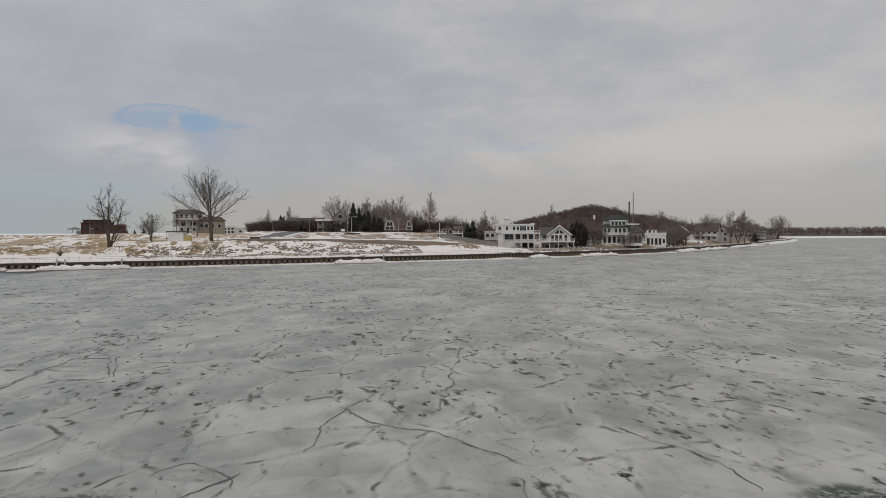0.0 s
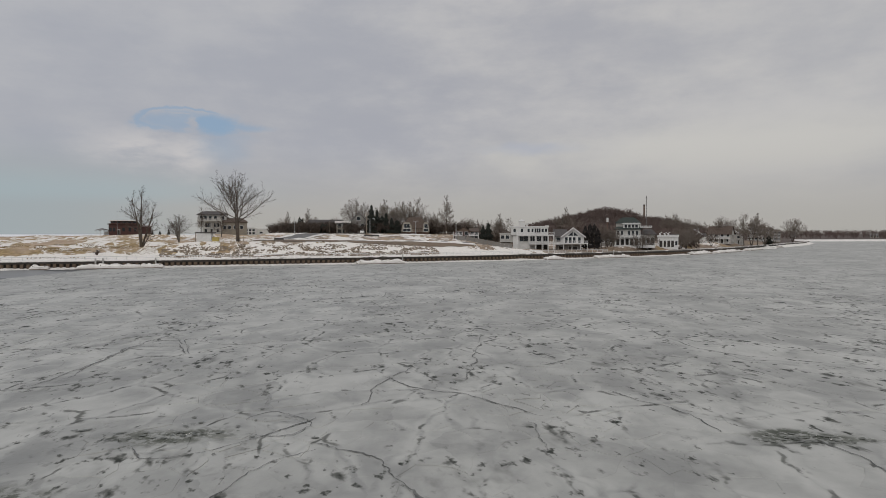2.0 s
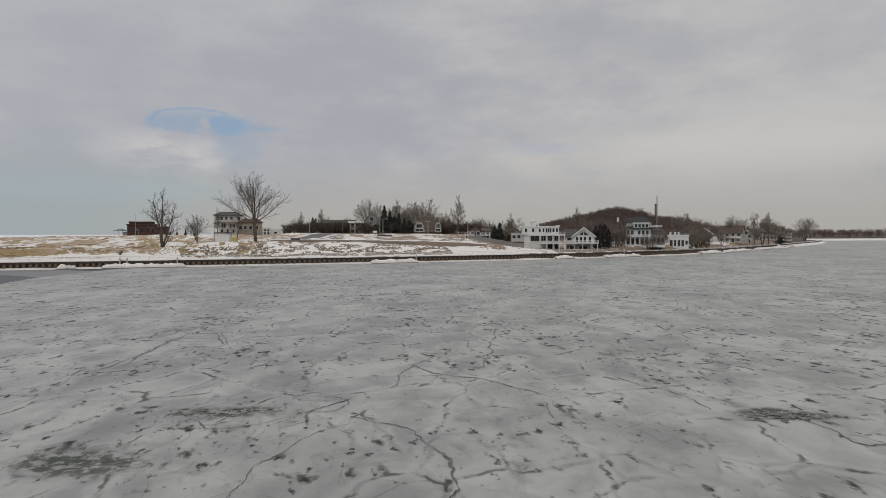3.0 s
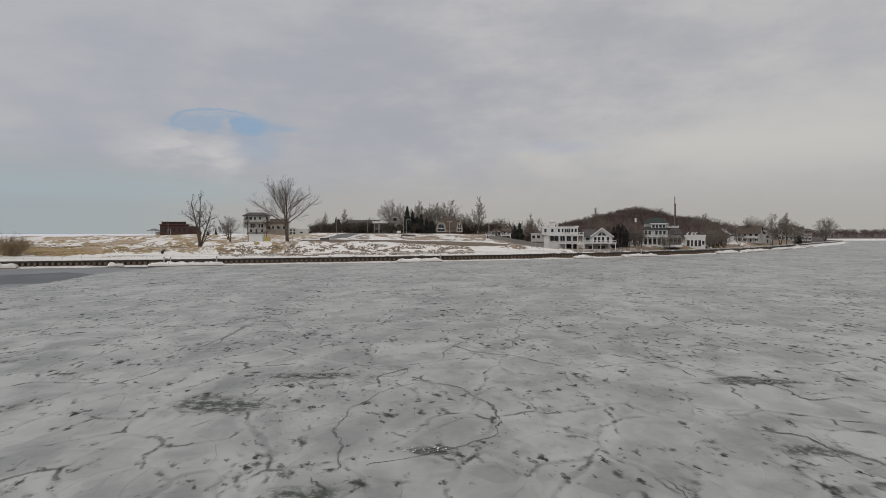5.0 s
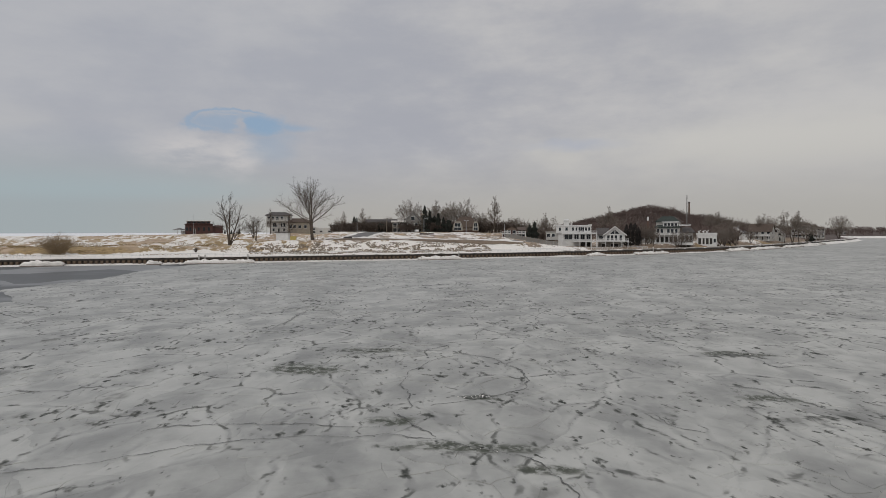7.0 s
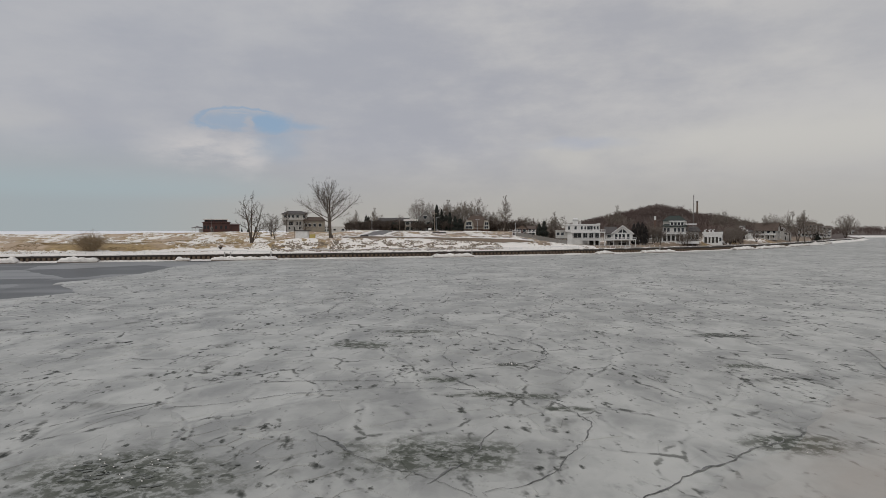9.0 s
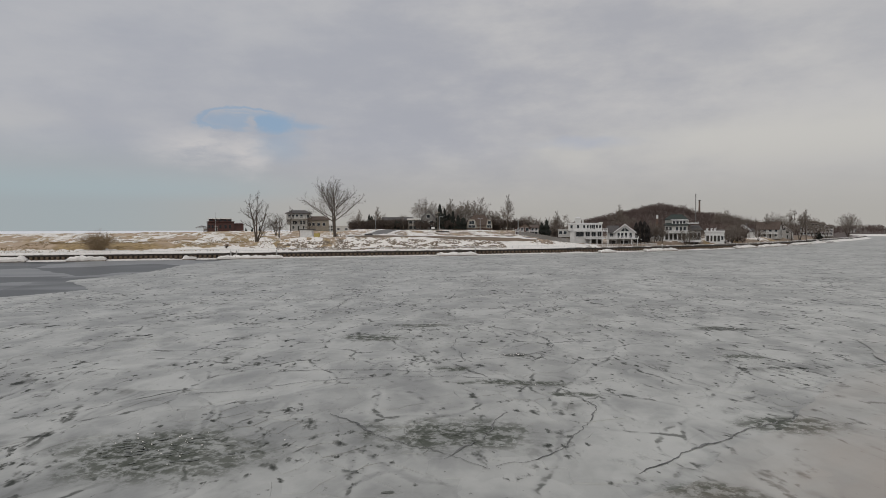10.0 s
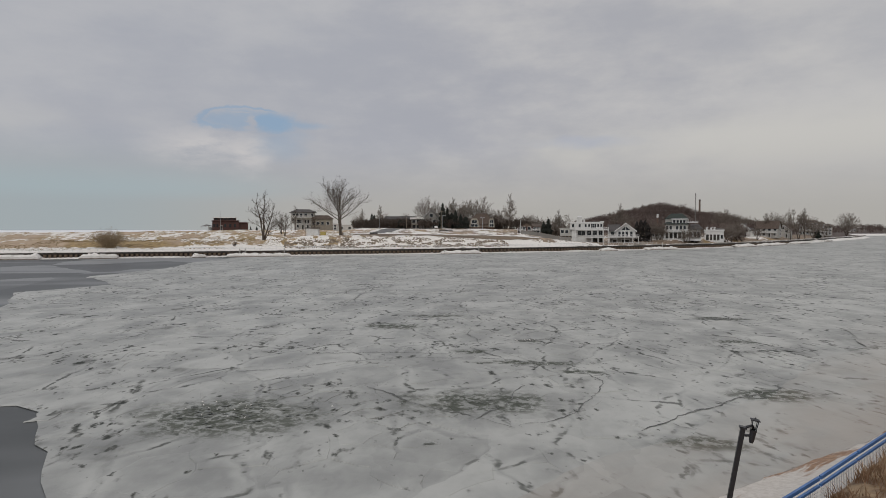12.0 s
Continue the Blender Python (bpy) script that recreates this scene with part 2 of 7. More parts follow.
def ice_material(name, light, dark, tone=0.0, shore=False):
    """Refrozen floes: milky tops of differing tone, grey soaked areas, healed seams and dark thaw marks that also paint
    ridge shade.
    """
    m, nt, p = nodes_of(name)
    g = Graph(nt, world=True)
    bent = g.warped(0.3, 2.2)
    # floe pattern lengthened in depth, across the channel, to fit the camera's view
    deep_co = g.nt.nodes.new("ShaderNodeVectorMath")
    deep_co.operation = "MULTIPLY"
    g.nt.links.new(bent, deep_co.inputs[0])
    deep_co.inputs[1].default_value = (1.0, 0.6, 1.0)
    deep_co = deep_co.outputs[0]
    ragged = g.warped(1.7, 0.3, deep_co)
    broad, mid, fine = g.noise(0.07, 3, 0.5, deep_co), g.noise(0.42, 4, 0.55, deep_co), g.noise(2.6, 4, 0.6)

    def moved(seed, source):
        at = g.nt.nodes.new("ShaderNodeVectorMath")
        g.nt.links.new(source, at.inputs[0])
        at.inputs[1].default_value = (seed, seed * 1.7, 0)
        return at.outputs[0]

    def centred(v, amount):
        return g.calc("MULTIPLY", g.calc("SUBTRACT", v, 0.5), amount)

    # milky shards of several sizes frozen into each other
    tonef = g.calc("ADD", 0.56, g.calc("ADD", centred(broad, 0.9), g.calc("ADD", centred(mid, 0.75), centred(fine, 0.14))))
    for scale, amount, seed, lo in ((0.13, 0.30, 3.0, 0.38), (0.29, 0.32, 9.0, 0.42), (0.7, 0.2, 17.0, 0.46)):
        shard = centred(g.split(g.voronoi(scale, "F1", moved(seed, ragged)))[0], amount)
        shown = g.ramp(g.noise(0.14, 3, 0.5, moved(seed + 1, g.co)), lo, lo + 0.14)
        tonef = g.calc("ADD", tonef, g.calc("MULTIPLY", shard, shown))
    if tone:
        tonef = g.calc("ADD", tonef, centred(g.random() if tone > 0 else g.island(), abs(tone)))
    col = g.mix(g.ramp(tonef, 0.14, 0.86), dark, light)
    ink, grey = (0.033, 0.036, 0.031), (0.16, 0.162, 0.153)
    weak = 0.6 if shore else 1.0
    # soaked grey ice, softly bounded
    soak = g.calc("MULTIPLY", g.ramp(g.noise(0.27, 4, 0.55, moved(31.0, deep_co)), 0.44, 0.66), 0.66 * weak)
    col = g.mix(soak, col, (0.17, 0.172, 0.163))
    # healed seams between floes: a soft grey band, a pale lip and a dark broken core that also paint ridge light and
    # shade
    cores, gather = None, None
    for scale, seed, keep in ((0.13, 3.0, 0.42), (0.29, 9.0, 0.47)):
        edge = g.calc("DIVIDE", g.voronoi(scale, "DISTANCE_TO_EDGE", moved(seed, ragged)), scale)
        here = g.ramp(g.noise(0.17, 3, 0.6, moved(seed * 2, g.co)), keep, keep + 0.12)
        lip = g.calc("MULTIPLY", g.calc("MULTIPLY", g.ramp(edge, 0.10, 0.22), g.ramp(edge, 0.25, 0.8, 1.0, 0.0)), here)
        col = g.mix(g.calc("MULTIPLY", lip, 0.35), col, tuple(1.1 * v for v in light))
        band = g.calc("MULTIPLY", g.ramp(g.calc("ADD", edge, g.calc("MULTIPLY", mid, 0.3)), 0.10, 0.28, 1.0, 0.0), here)
        col = g.mix(g.calc("MULTIPLY", band, 0.32 * weak), col, grey)
        close = g.ramp(edge, 0.2, 1.1, 1.0, 0.0)
        gather = close if gather is None else g.calc("MAXIMUM", gather, close)
        core = g.calc("MULTIPLY", g.ramp(g.calc("ADD", edge, centred(fine, 0.12)), 0.03, 0.15, 1.0, 0.0), g.ramp(g.noise(0.5, 3, 0.6, moved(seed * 3, g.co)), 0.49, 0.60))
        core = g.calc("MULTIPLY", core, here)
        cores = core if cores is None else g.calc("MAXIMUM", cores, core)
    col = g.mix(g.calc("MULTIPLY", cores, 0.65 * weak), col, ink)
    # soft-edged dark dabs, gathered in drifts: thaw marks, and ridge shade put into the colour
    drift = g.ramp(g.noise(0.1, 3, 0.55, moved(53.0, g.co)), 0.40, 0.60, -0.055, 0.03)
    marks = cores
    for scale, lo, width, seed, amount in ((0.42, 0.55, 0.24, 7.0, 0.5), (0.85, 0.575, 0.17, 23.0, 1.0), (1.5, 0.59, 0.15, 37.0, 1.0)):
        where = g.mapped((1.1, 0.62, 1), (seed, seed * 0.4, 0), radians(14))
        dab = g.ramp(g.calc("ADD", g.noise(scale, 3.5, 0.55, g.warped(scale * 1.4, 0.22 / scale, where)), drift), lo, lo + width)
        dab = g.calc("MULTIPLY", g.calc("MULTIPLY", dab, g.ramp(gather, 0.0, 0.7, 0.25, 1.0)), amount * weak)
        col = g.mix(dab, col, ink if scale > 0.6 else (0.085, 0.088, 0.082))
        marks = g.calc("MAXIMUM", marks, dab)
    # rubble fields, soaked through: many small dark strokes over greenish grey
    strokes = g.ramp(g.noise(1.5, 5, 0.68, g.warped(1.2, 0.5)), 0.40, 0.58)
    for px, py, rx, ry in (
        (-20.6, -15.4, 4.6, 3.8),
        (-8.1, -11.6, 4.4, 2.6),
        (-4.9, 7.3, 1.5, 0.55),
        (15.2, 21.7, 3.2, 1.0),
        (8.4, -8.6, 2.8, 1.8),
        (-5.2, -1.3, 4, 0.8),
        (-13.8, 21.5, 2.6, 1.4),
        (-17.5, 14.0, 3.2, 1.6),
        (-9.5, 2.5, 1.6, 0.7),
        (12.2, 8.3, 1.8, 1.0),
        (-1.5, -3.6, 2.0, 0.6),
        (2, -17.5, 2.5, 1.2),
    ):
        off = g.nt.nodes.new("ShaderNodeVectorMath")
        off.operation = "SUBTRACT"
        g.nt.links.new(bent, off.inputs[0])
        off.inputs[1].default_value = (px + 1.1, py + 1.1, 0)
        div = g.nt.nodes.new("ShaderNodeVectorMath")
        div.operation = "DIVIDE"
        g.nt.links.new(off.outputs[0], div.inputs[0])
        div.inputs[1].default_value = (rx, ry, 1)
        size = g.nt.nodes.new("ShaderNodeVectorMath")
        size.operation = "LENGTH"
        g.nt.links.new(div.outputs[0], size.inputs[0])
        reach = g.calc("ADD", size.outputs["Value"], centred(mid, 1.2))
        field = g.ramp(reach, 0.35, 1.25, 1.0, 0.0)
        col = g.mix(g.calc("MULTIPLY", field, 0.6), col, (0.18, 0.186, 0.163))
        stroke = g.calc("MULTIPLY", g.calc("MULTIPLY", field, strokes), 0.85)
        col = g.mix(stroke, col, (0.05, 0.056, 0.042))
        marks = g.calc("MAXIMUM", marks, stroke)
    if shore:
        stain = g.noise(0.16, 5, 0.6, g.mapped((0.35, 1.2, 1), (0, 0, 0), radians(46)))
        # silt washed off the bank, thinning outwards
        x, y, z = g.split()
        out = g.calc("ADD", g.calc("MULTIPLY", g.calc("SUBTRACT", x, 2.2), -0.714), g.calc("MULTIPLY", g.calc("ADD", y, 27.4), 0.7))
        silt = g.ramp(g.calc("ADD", out, centred(mid, 6.0)), 3.5, 13.0, 1.0, 0.0)
        col = g.mix(g.calc("MULTIPLY", g.calc("MULTIPLY", g.ramp(stain, 0.30, 0.62), silt), 0.62), col, (0.30, 0.25, 0.205))
    g.put(p.inputs["Base Color"], col)
    # the marks are rough and dull, so they stay dark beside the glazed ice
    g.put(p.inputs["Roughness"], g.ramp(marks, 0.0, 0.6, 0.46, 0.7))
    g.put(p.inputs["Specular IOR Level"], g.ramp(marks, 0.0, 0.6, 0.8, 0.12))
    h = g.calc("SUBTRACT", g.calc("ADD", g.calc("MULTIPLY", mid, 0.6), g.calc("MULTIPLY", fine, 0.4)), g.calc("MULTIPLY", marks, 0.5))
    g.bump(p, h, 0.32, 0.12)
    return m


def new_ice_material():
    """Thin dark ice over open water, with a few pale refrozen streaks."""
    m, nt, p = nodes_of("thin_new_ice")
    g = Graph(nt, world=True)
    warp = g.warped(0.05, 9.0)
    streak = g.noise(0.05, 4, 0.5, g.mapped((0.5, 1.4, 1), (0, 4, 0), radians(18)))
    pan = g.split(g.voronoi(0.045, "F1", warp))[0]
    fine = g.noise(1.5, 4)
    f = g.calc("ADD", g.calc("MULTIPLY", streak, 0.6), g.calc("MULTIPLY", pan, 0.4))
    col = g.mix(g.ramp(f, 0.50, 0.66), (0.052, 0.056, 0.056), (0.20, 0.205, 0.205))
    col = g.mix(g.calc("MULTIPLY", fine, 0.2), col, (0.12, 0.12, 0.12))
    g.put(p.inputs["Base Color"], col)
    p.inputs["Roughness"].default_value = 0.42
    p.inputs["Specular IOR Level"].default_value = 0.22
    g.bump(p, fine, 0.15, 0.02)
    return m


def bank_material():
    """Near bank: wet brown sand with melting snow, and soil with dead grass higher up."""
    m, nt, p = nodes_of("near_bank_sand")
    g = Graph(nt, world=True)
    along = g.mapped((0.25, 1.5, 1), (0, 0, 0), radians(44))
    b, c = g.noise(0.55, 5, 0.6, along), g.noise(5.0, 4)
    x, y, z = g.split()
    sand = g.mix(g.ramp(c, 0.3, 0.7), (0.34, 0.21, 0.13), (0.20, 0.12, 0.075))
    snow = g.mix(g.ramp(c, 0.3, 0.7), (0.56, 0.52, 0.475), (0.46, 0.42, 0.375))
    soil = g.mix(g.ramp(g.noise(1.6, 5), 0.36, 0.64), (0.14, 0.085, 0.048), (0.30, 0.21, 0.12))
    # a band of washed sand lies between the melting snow and the ice
    band = g.calc("MULTIPLY", g.ramp(z, 0.02, 0.1), g.ramp(z, 0.34, 0.46, 1.0, 0.0))
    bare = g.calc("MULTIPLY", band, g.ramp(b, 0.47, 0.54))
    low = g.mix(bare, snow, sand)
    low = g.mix(g.calc("MULTIPLY", g.ramp(b, 0.60, 0.66), 0.7), low, sand)
    col = g.mix(g.ramp(z, 1.75, 2.0), low, soil)
    g.put(p.inputs["Base Color"], col)
    p.inputs["Roughness"].default_value = 0.85
    g.bump(p, c, 0.6, 0.06)
    return m


def promenade_material():
    """Snow on the walk, trodden through to wet concrete in places, more so in front of the houses."""
    m, nt, p = nodes_of("trodden_snow")
    g = Graph(nt, world=True)
    c, n = g.noise(4.0, 3), g.noise(0.3, 5, 0.65, g.mapped((0.6, 1.6, 1), (0, 0, 0), radians(26)))
    x, y, z = g.split()
    snow = g.mix(g.ramp(c, 0.3, 0.7), (0.78, 0.75, 0.715), (0.62, 0.59, 0.555))
    worn = g.mix(g.ramp(c, 0.3, 0.7), (0.27, 0.25, 0.225), (0.17, 0.155, 0.135))
    need = g.ramp(x, 0, 45, 0.60, 0.44)
    col = g.mix(g.ramp(g.calc("SUBTRACT", n, need), -0.02, 0.05), snow, worn)
    g.put(p.inputs["Base Color"], col)
    p.inputs["Roughness"].default_value = 0.85
    g.bump(p, c, 0.5, 0.06)
    return m


def roof_material(name, a, b):
    """Shingle courses on a slope."""
    m, nt, p = nodes_of(name)
    g = Graph(nt)
    x, y, z = g.split()
    course = g.calc("FRACT", g.calc("MULTIPLY", z, 5.0))
    n = g.noise(2.0, 4)
    col = g.mix(g.ramp(n, 0.35, 0.65), a, b)
    col = g.mix(g.calc("MULTIPLY", g.ramp(course, 0.0, 0.25, 1.0, 0.0), 0.35), col, tuple(0.4 * v for v in a))
    g.put(p.inputs["Base Color"], col)
    p.inputs["Roughness"].default_value = 0.85
    g.bump(p, course, 0.3, 0.02)
    return m


def siding_material(name, a, b):
    """Horizontal painted boards, weathered."""
    m, nt, p = nodes_of(name)
    g = Graph(nt)
    x, y, z = g.split()
    lap = g.calc("FRACT", g.calc("MULTIPLY", z, 6.0))
    n, n2 = g.noise(0.5, 4), g.noise(6.0, 3)
    col = g.mix(g.ramp(g.calc("ADD", g.calc("MULTIPLY", n, 0.6), g.calc("MULTIPLY", n2, 0.4)), 0.36, 0.64), a, b)
    col = g.mix(g.calc("MULTIPLY", g.ramp(lap, 0.0, 0.15, 1.0, 0.0), 0.4), col, tuple(0.5 * v for v in a))
    g.put(p.inputs["Base Color"], col)
    p.inputs["Roughness"].default_value = 0.6
    g.bump(p, lap, 0.25, 0.015)
    return m


def glass_material(name="window_glass", tint=(0.025, 0.03, 0.035)):
    m, nt, p = nodes_of(name)
    p.inputs["Base Color"].default_value = (*tint, 1)
    p.inputs["Roughness"].default_value = 0.08
    p.inputs["Specular IOR Level"].default_value = 0.5
    return m


def clear_glass(name):
    """Thin clear panes."""
    m, nt, p = nodes_of(name)
    p.inputs["Base Color"].default_value = (0.9, 0.92, 0.92, 1)
    p.inputs["Roughness"].default_value = 0.03
    p.inputs["Transmission Weight"].default_value = 1.0
    p.inputs["IOR"].default_value = 1.02
    return m


M = dict(
    ground=ground_material(),
    slush=ice_material("frozen_slush", (0.398, 0.397, 0.37), (0.188, 0.189, 0.176)),
    floe=ice_material("ice_floe_tops", (0.407, 0.406, 0.378), (0.192, 0.193, 0.18), tone=0.14),
    floe_far=ice_material("far_floe_tops", (0.407, 0.406, 0.378), (0.192, 0.193, 0.18), tone=-0.14),
    shore_ice=ice_material("stained_shore_ice", (0.395, 0.391, 0.362), (0.2, 0.198, 0.183), shore=True),
    new_ice=new_ice_material(),
    snow=plain("old_snow", (0.78, 0.75, 0.715), (0.61, 0.583, 0.55), 0.85, 0.3, 4.0, 0.6, depth=0.08),
    promenade=promenade_material(),
    lake_snow=plain("lake_snow", (0.80, 0.80, 0.82), (0.66, 0.67, 0.70), 0.9, 0.02, 0.2, 0.2),
    bank=bank_material(),
    seam=plain("refrozen_seam", (0.04, 0.042, 0.039), (0.17, 0.17, 0.16), 0.5, 0.8, 4.0, 0.4),
    soaked=plain("soaked_slush", (0.045, 0.05, 0.038), (0.15, 0.155, 0.135), 0.45, 0.7, 3.0, 0.3),
    steel=plain("rusty_sheet_pile", (0.075, 0.052, 0.036), (0.175, 0.125, 0.085), 0.8, 0.5, 5.0, 0.5),
    # near-black colour carries the shade between the piles and along the waler
    pile_dark=plain("shaded_pile_backing", (0.022, 0.018, 0.015), (0.045, 0.035, 0.028), 0.7, 0.6, 6.0, 0.3),
    cap=plain("concrete_cap", (0.42, 0.41, 0.39), (0.33, 0.32, 0.30), 0.85, 0.4, 5.0, 0.3),
    rock=plain("riprap_stone", (0.34, 0.28, 0.215), (0.11, 0.085, 0.062), 0.9, 0.9, 3.0, 0.6, random=0.3),
    bark=plain("grey_bark", (0.055, 0.042, 0.033), (0.11, 0.088, 0.07), 0.9, 1.0, 9.0, 0.5),
    twig=plain("bare_twigs", (0.05, 0.037, 0.029), (0.09, 0.068, 0.053), 0.9, 0.8, 5.0, 0.0),
    twig_pale=plain("pale_twigs", (0.13, 0.106, 0.088), (0.20, 0.168, 0.142), 0.9, 0.8, 5.0, 0.0),
    twig_dark=plain("wood_brown", (0.085, 0.060, 0.052), (0.14, 0.103, 0.09), 0.95, 0.3, 3.0, 0.0),
    needle=plain("conifer_needles", (0.010, 0.012, 0.009), (0.022, 0.025, 0.017), 0.85, 0.8, 5.0, 0.0),
    cedar=plain("cedar_foliage", (0.012, 0.010, 0.009), (0.024, 0.019, 0.016), 0.9, 0.8, 5.0, 0.0),
    grass=plain("dry_grass", (0.17, 0.118, 0.052), (0.25, 0.18, 0.083), 0.95, 0.5, 4.0, 0.0),
    weed=plain("dead_brown_weeds", (0.16, 0.085, 0.045), (0.30, 0.20, 0.12), 0.95, 1.5, 6.0, 0.0),
    reed=plain("tan_stems", (0.20, 0.145, 0.085), (0.30, 0.225, 0.14), 0.95, 0.8, 5.0, 0.0),
    white=siding_material("white_siding", (0.60, 0.595, 0.58), (0.50, 0.495, 0.485)),
    offwhite=siding_material("grey_white_siding", (0.42, 0.41, 0.385), (0.34, 0.33, 0.31)),
    trim=plain("white_trim", (0.66, 0.655, 0.645), (0.54, 0.535, 0.53), 0.5, 1.0, 8.0, 0.1),
    beige=siding_material("beige_siding", (0.33, 0.30, 0.255), (0.26, 0.236, 0.20)),
    brick=plain("brown_brick", (0.16, 0.10, 0.075), (0.10, 0.065, 0.05), 0.9, 1.0, 6.0, 0.4),
    road=plain("sandy_road", (0.19, 0.142, 0.10), (0.115, 0.085, 0.06), 0.95, 0.12, 1.5, 0.3),
    red=siding_material("red_brown_boards", (0.075, 0.026, 0.02), (0.045, 0.018, 0.015)),
    grey=siding_material("grey_shingle_wall", (0.24, 0.23, 0.21), (0.17, 0.16, 0.15)),
    brown=siding_material("brown_boards", (0.17, 0.12, 0.09), (0.11, 0.08, 0.06)),
    tan=siding_material("tan_boards", (0.27, 0.24, 0.195), (0.2, 0.178, 0.145)),
    roof_dark=roof_material("dark_shingles", (0.055, 0.05, 0.05), (0.095, 0.085, 0.08)),
    roof_brown=roof_material("brown_shingles", (0.062, 0.043, 0.033), (0.10, 0.072, 0.055)),
    roof_green=roof_material("green_shingles", (0.020, 0.029, 0.024), (0.032, 0.042, 0.035)),
    roof_grey=roof_material("grey_shingles", (0.15, 0.145, 0.14), (0.21, 0.2, 0.195)),
    glass=glass_material(),
    shade=plain("interior_shade_paint", (0.03, 0.028, 0.026), (0.05, 0.045, 0.04), 0.9, 1.0, 4.0, 0.0),
    lampblack=plain("black_paint", (0.014, 0.014, 0.017), (0.028, 0.028, 0.032), 0.4, 2.0, 20.0, 0.1),
    galv=plain("galvanised_steel", (0.42, 0.43, 0.44), (0.33, 0.34, 0.35), 0.45, 1.0, 8.0, 0.1, metal=0.6),
    pole=plain("weathered_pole", (0.30, 0.25, 0.2), (0.2, 0.165, 0.13), 0.9, 1.0, 8.0, 0.3),
    blue=plain("blue_painted_steel", (0.03, 0.105, 0.28), (0.055, 0.15, 0.36), 0.45, 1.5, 12.0, 0.15),
    wood=plain("grey_deck_wood", (0.26, 0.22, 0.18), (0.17, 0.145, 0.12), 0.85, 0.8, 6.0, 0.4),
    asphalt=plain("worn_asphalt", (0.16, 0.155, 0.15), (0.105, 0.10, 0.098), 0.9, 0.3, 4.0, 0.3),
    yellow=plain("yellow_paint", (0.42, 0.34, 0.10), (0.33, 0.26, 0.08), 0.6, 1.0, 6.0, 0.1),
    lantern=clear_glass("lantern_glass"),
)

# ---- mesh helpers ----
def mesh_of(name, verts, faces, material, smooth=False):
    me = bpy.data.meshes.new(name)
    me.from_pydata([tuple(v) for v in verts], [], faces)
    me.materials.append(material)
    if smooth:
        me.polygons.foreach_set("use_smooth", [True] * len(me.polygons))
    me.update()
    return me


def part(name, bm, material, parent=None, label=""):
    """Links a bmesh, or (vertices, faces), as one mesh object under a thing or under a part."""
    if isinstance(bm, tuple):
        me = mesh_of(name, bm[0], bm[1], material)
    else:
        me = bpy.data.meshes.new(name)
        bm.to_mesh(me)
        bm.free()
        me.materials.append(material)
    ob = new(name, me)
    if parent is not None:
        ob.parent = parent
    if label:
        ob["label"] = label
    return ob


def thing(name, x, y, z, turn, label, category, group=""):
    ob = new(name)
    ob.empty_display_size = 0.3
    ob.matrix_basis = pose(x, y, z, 0, 0, turn)
    return tagged(ob, label, category, group)


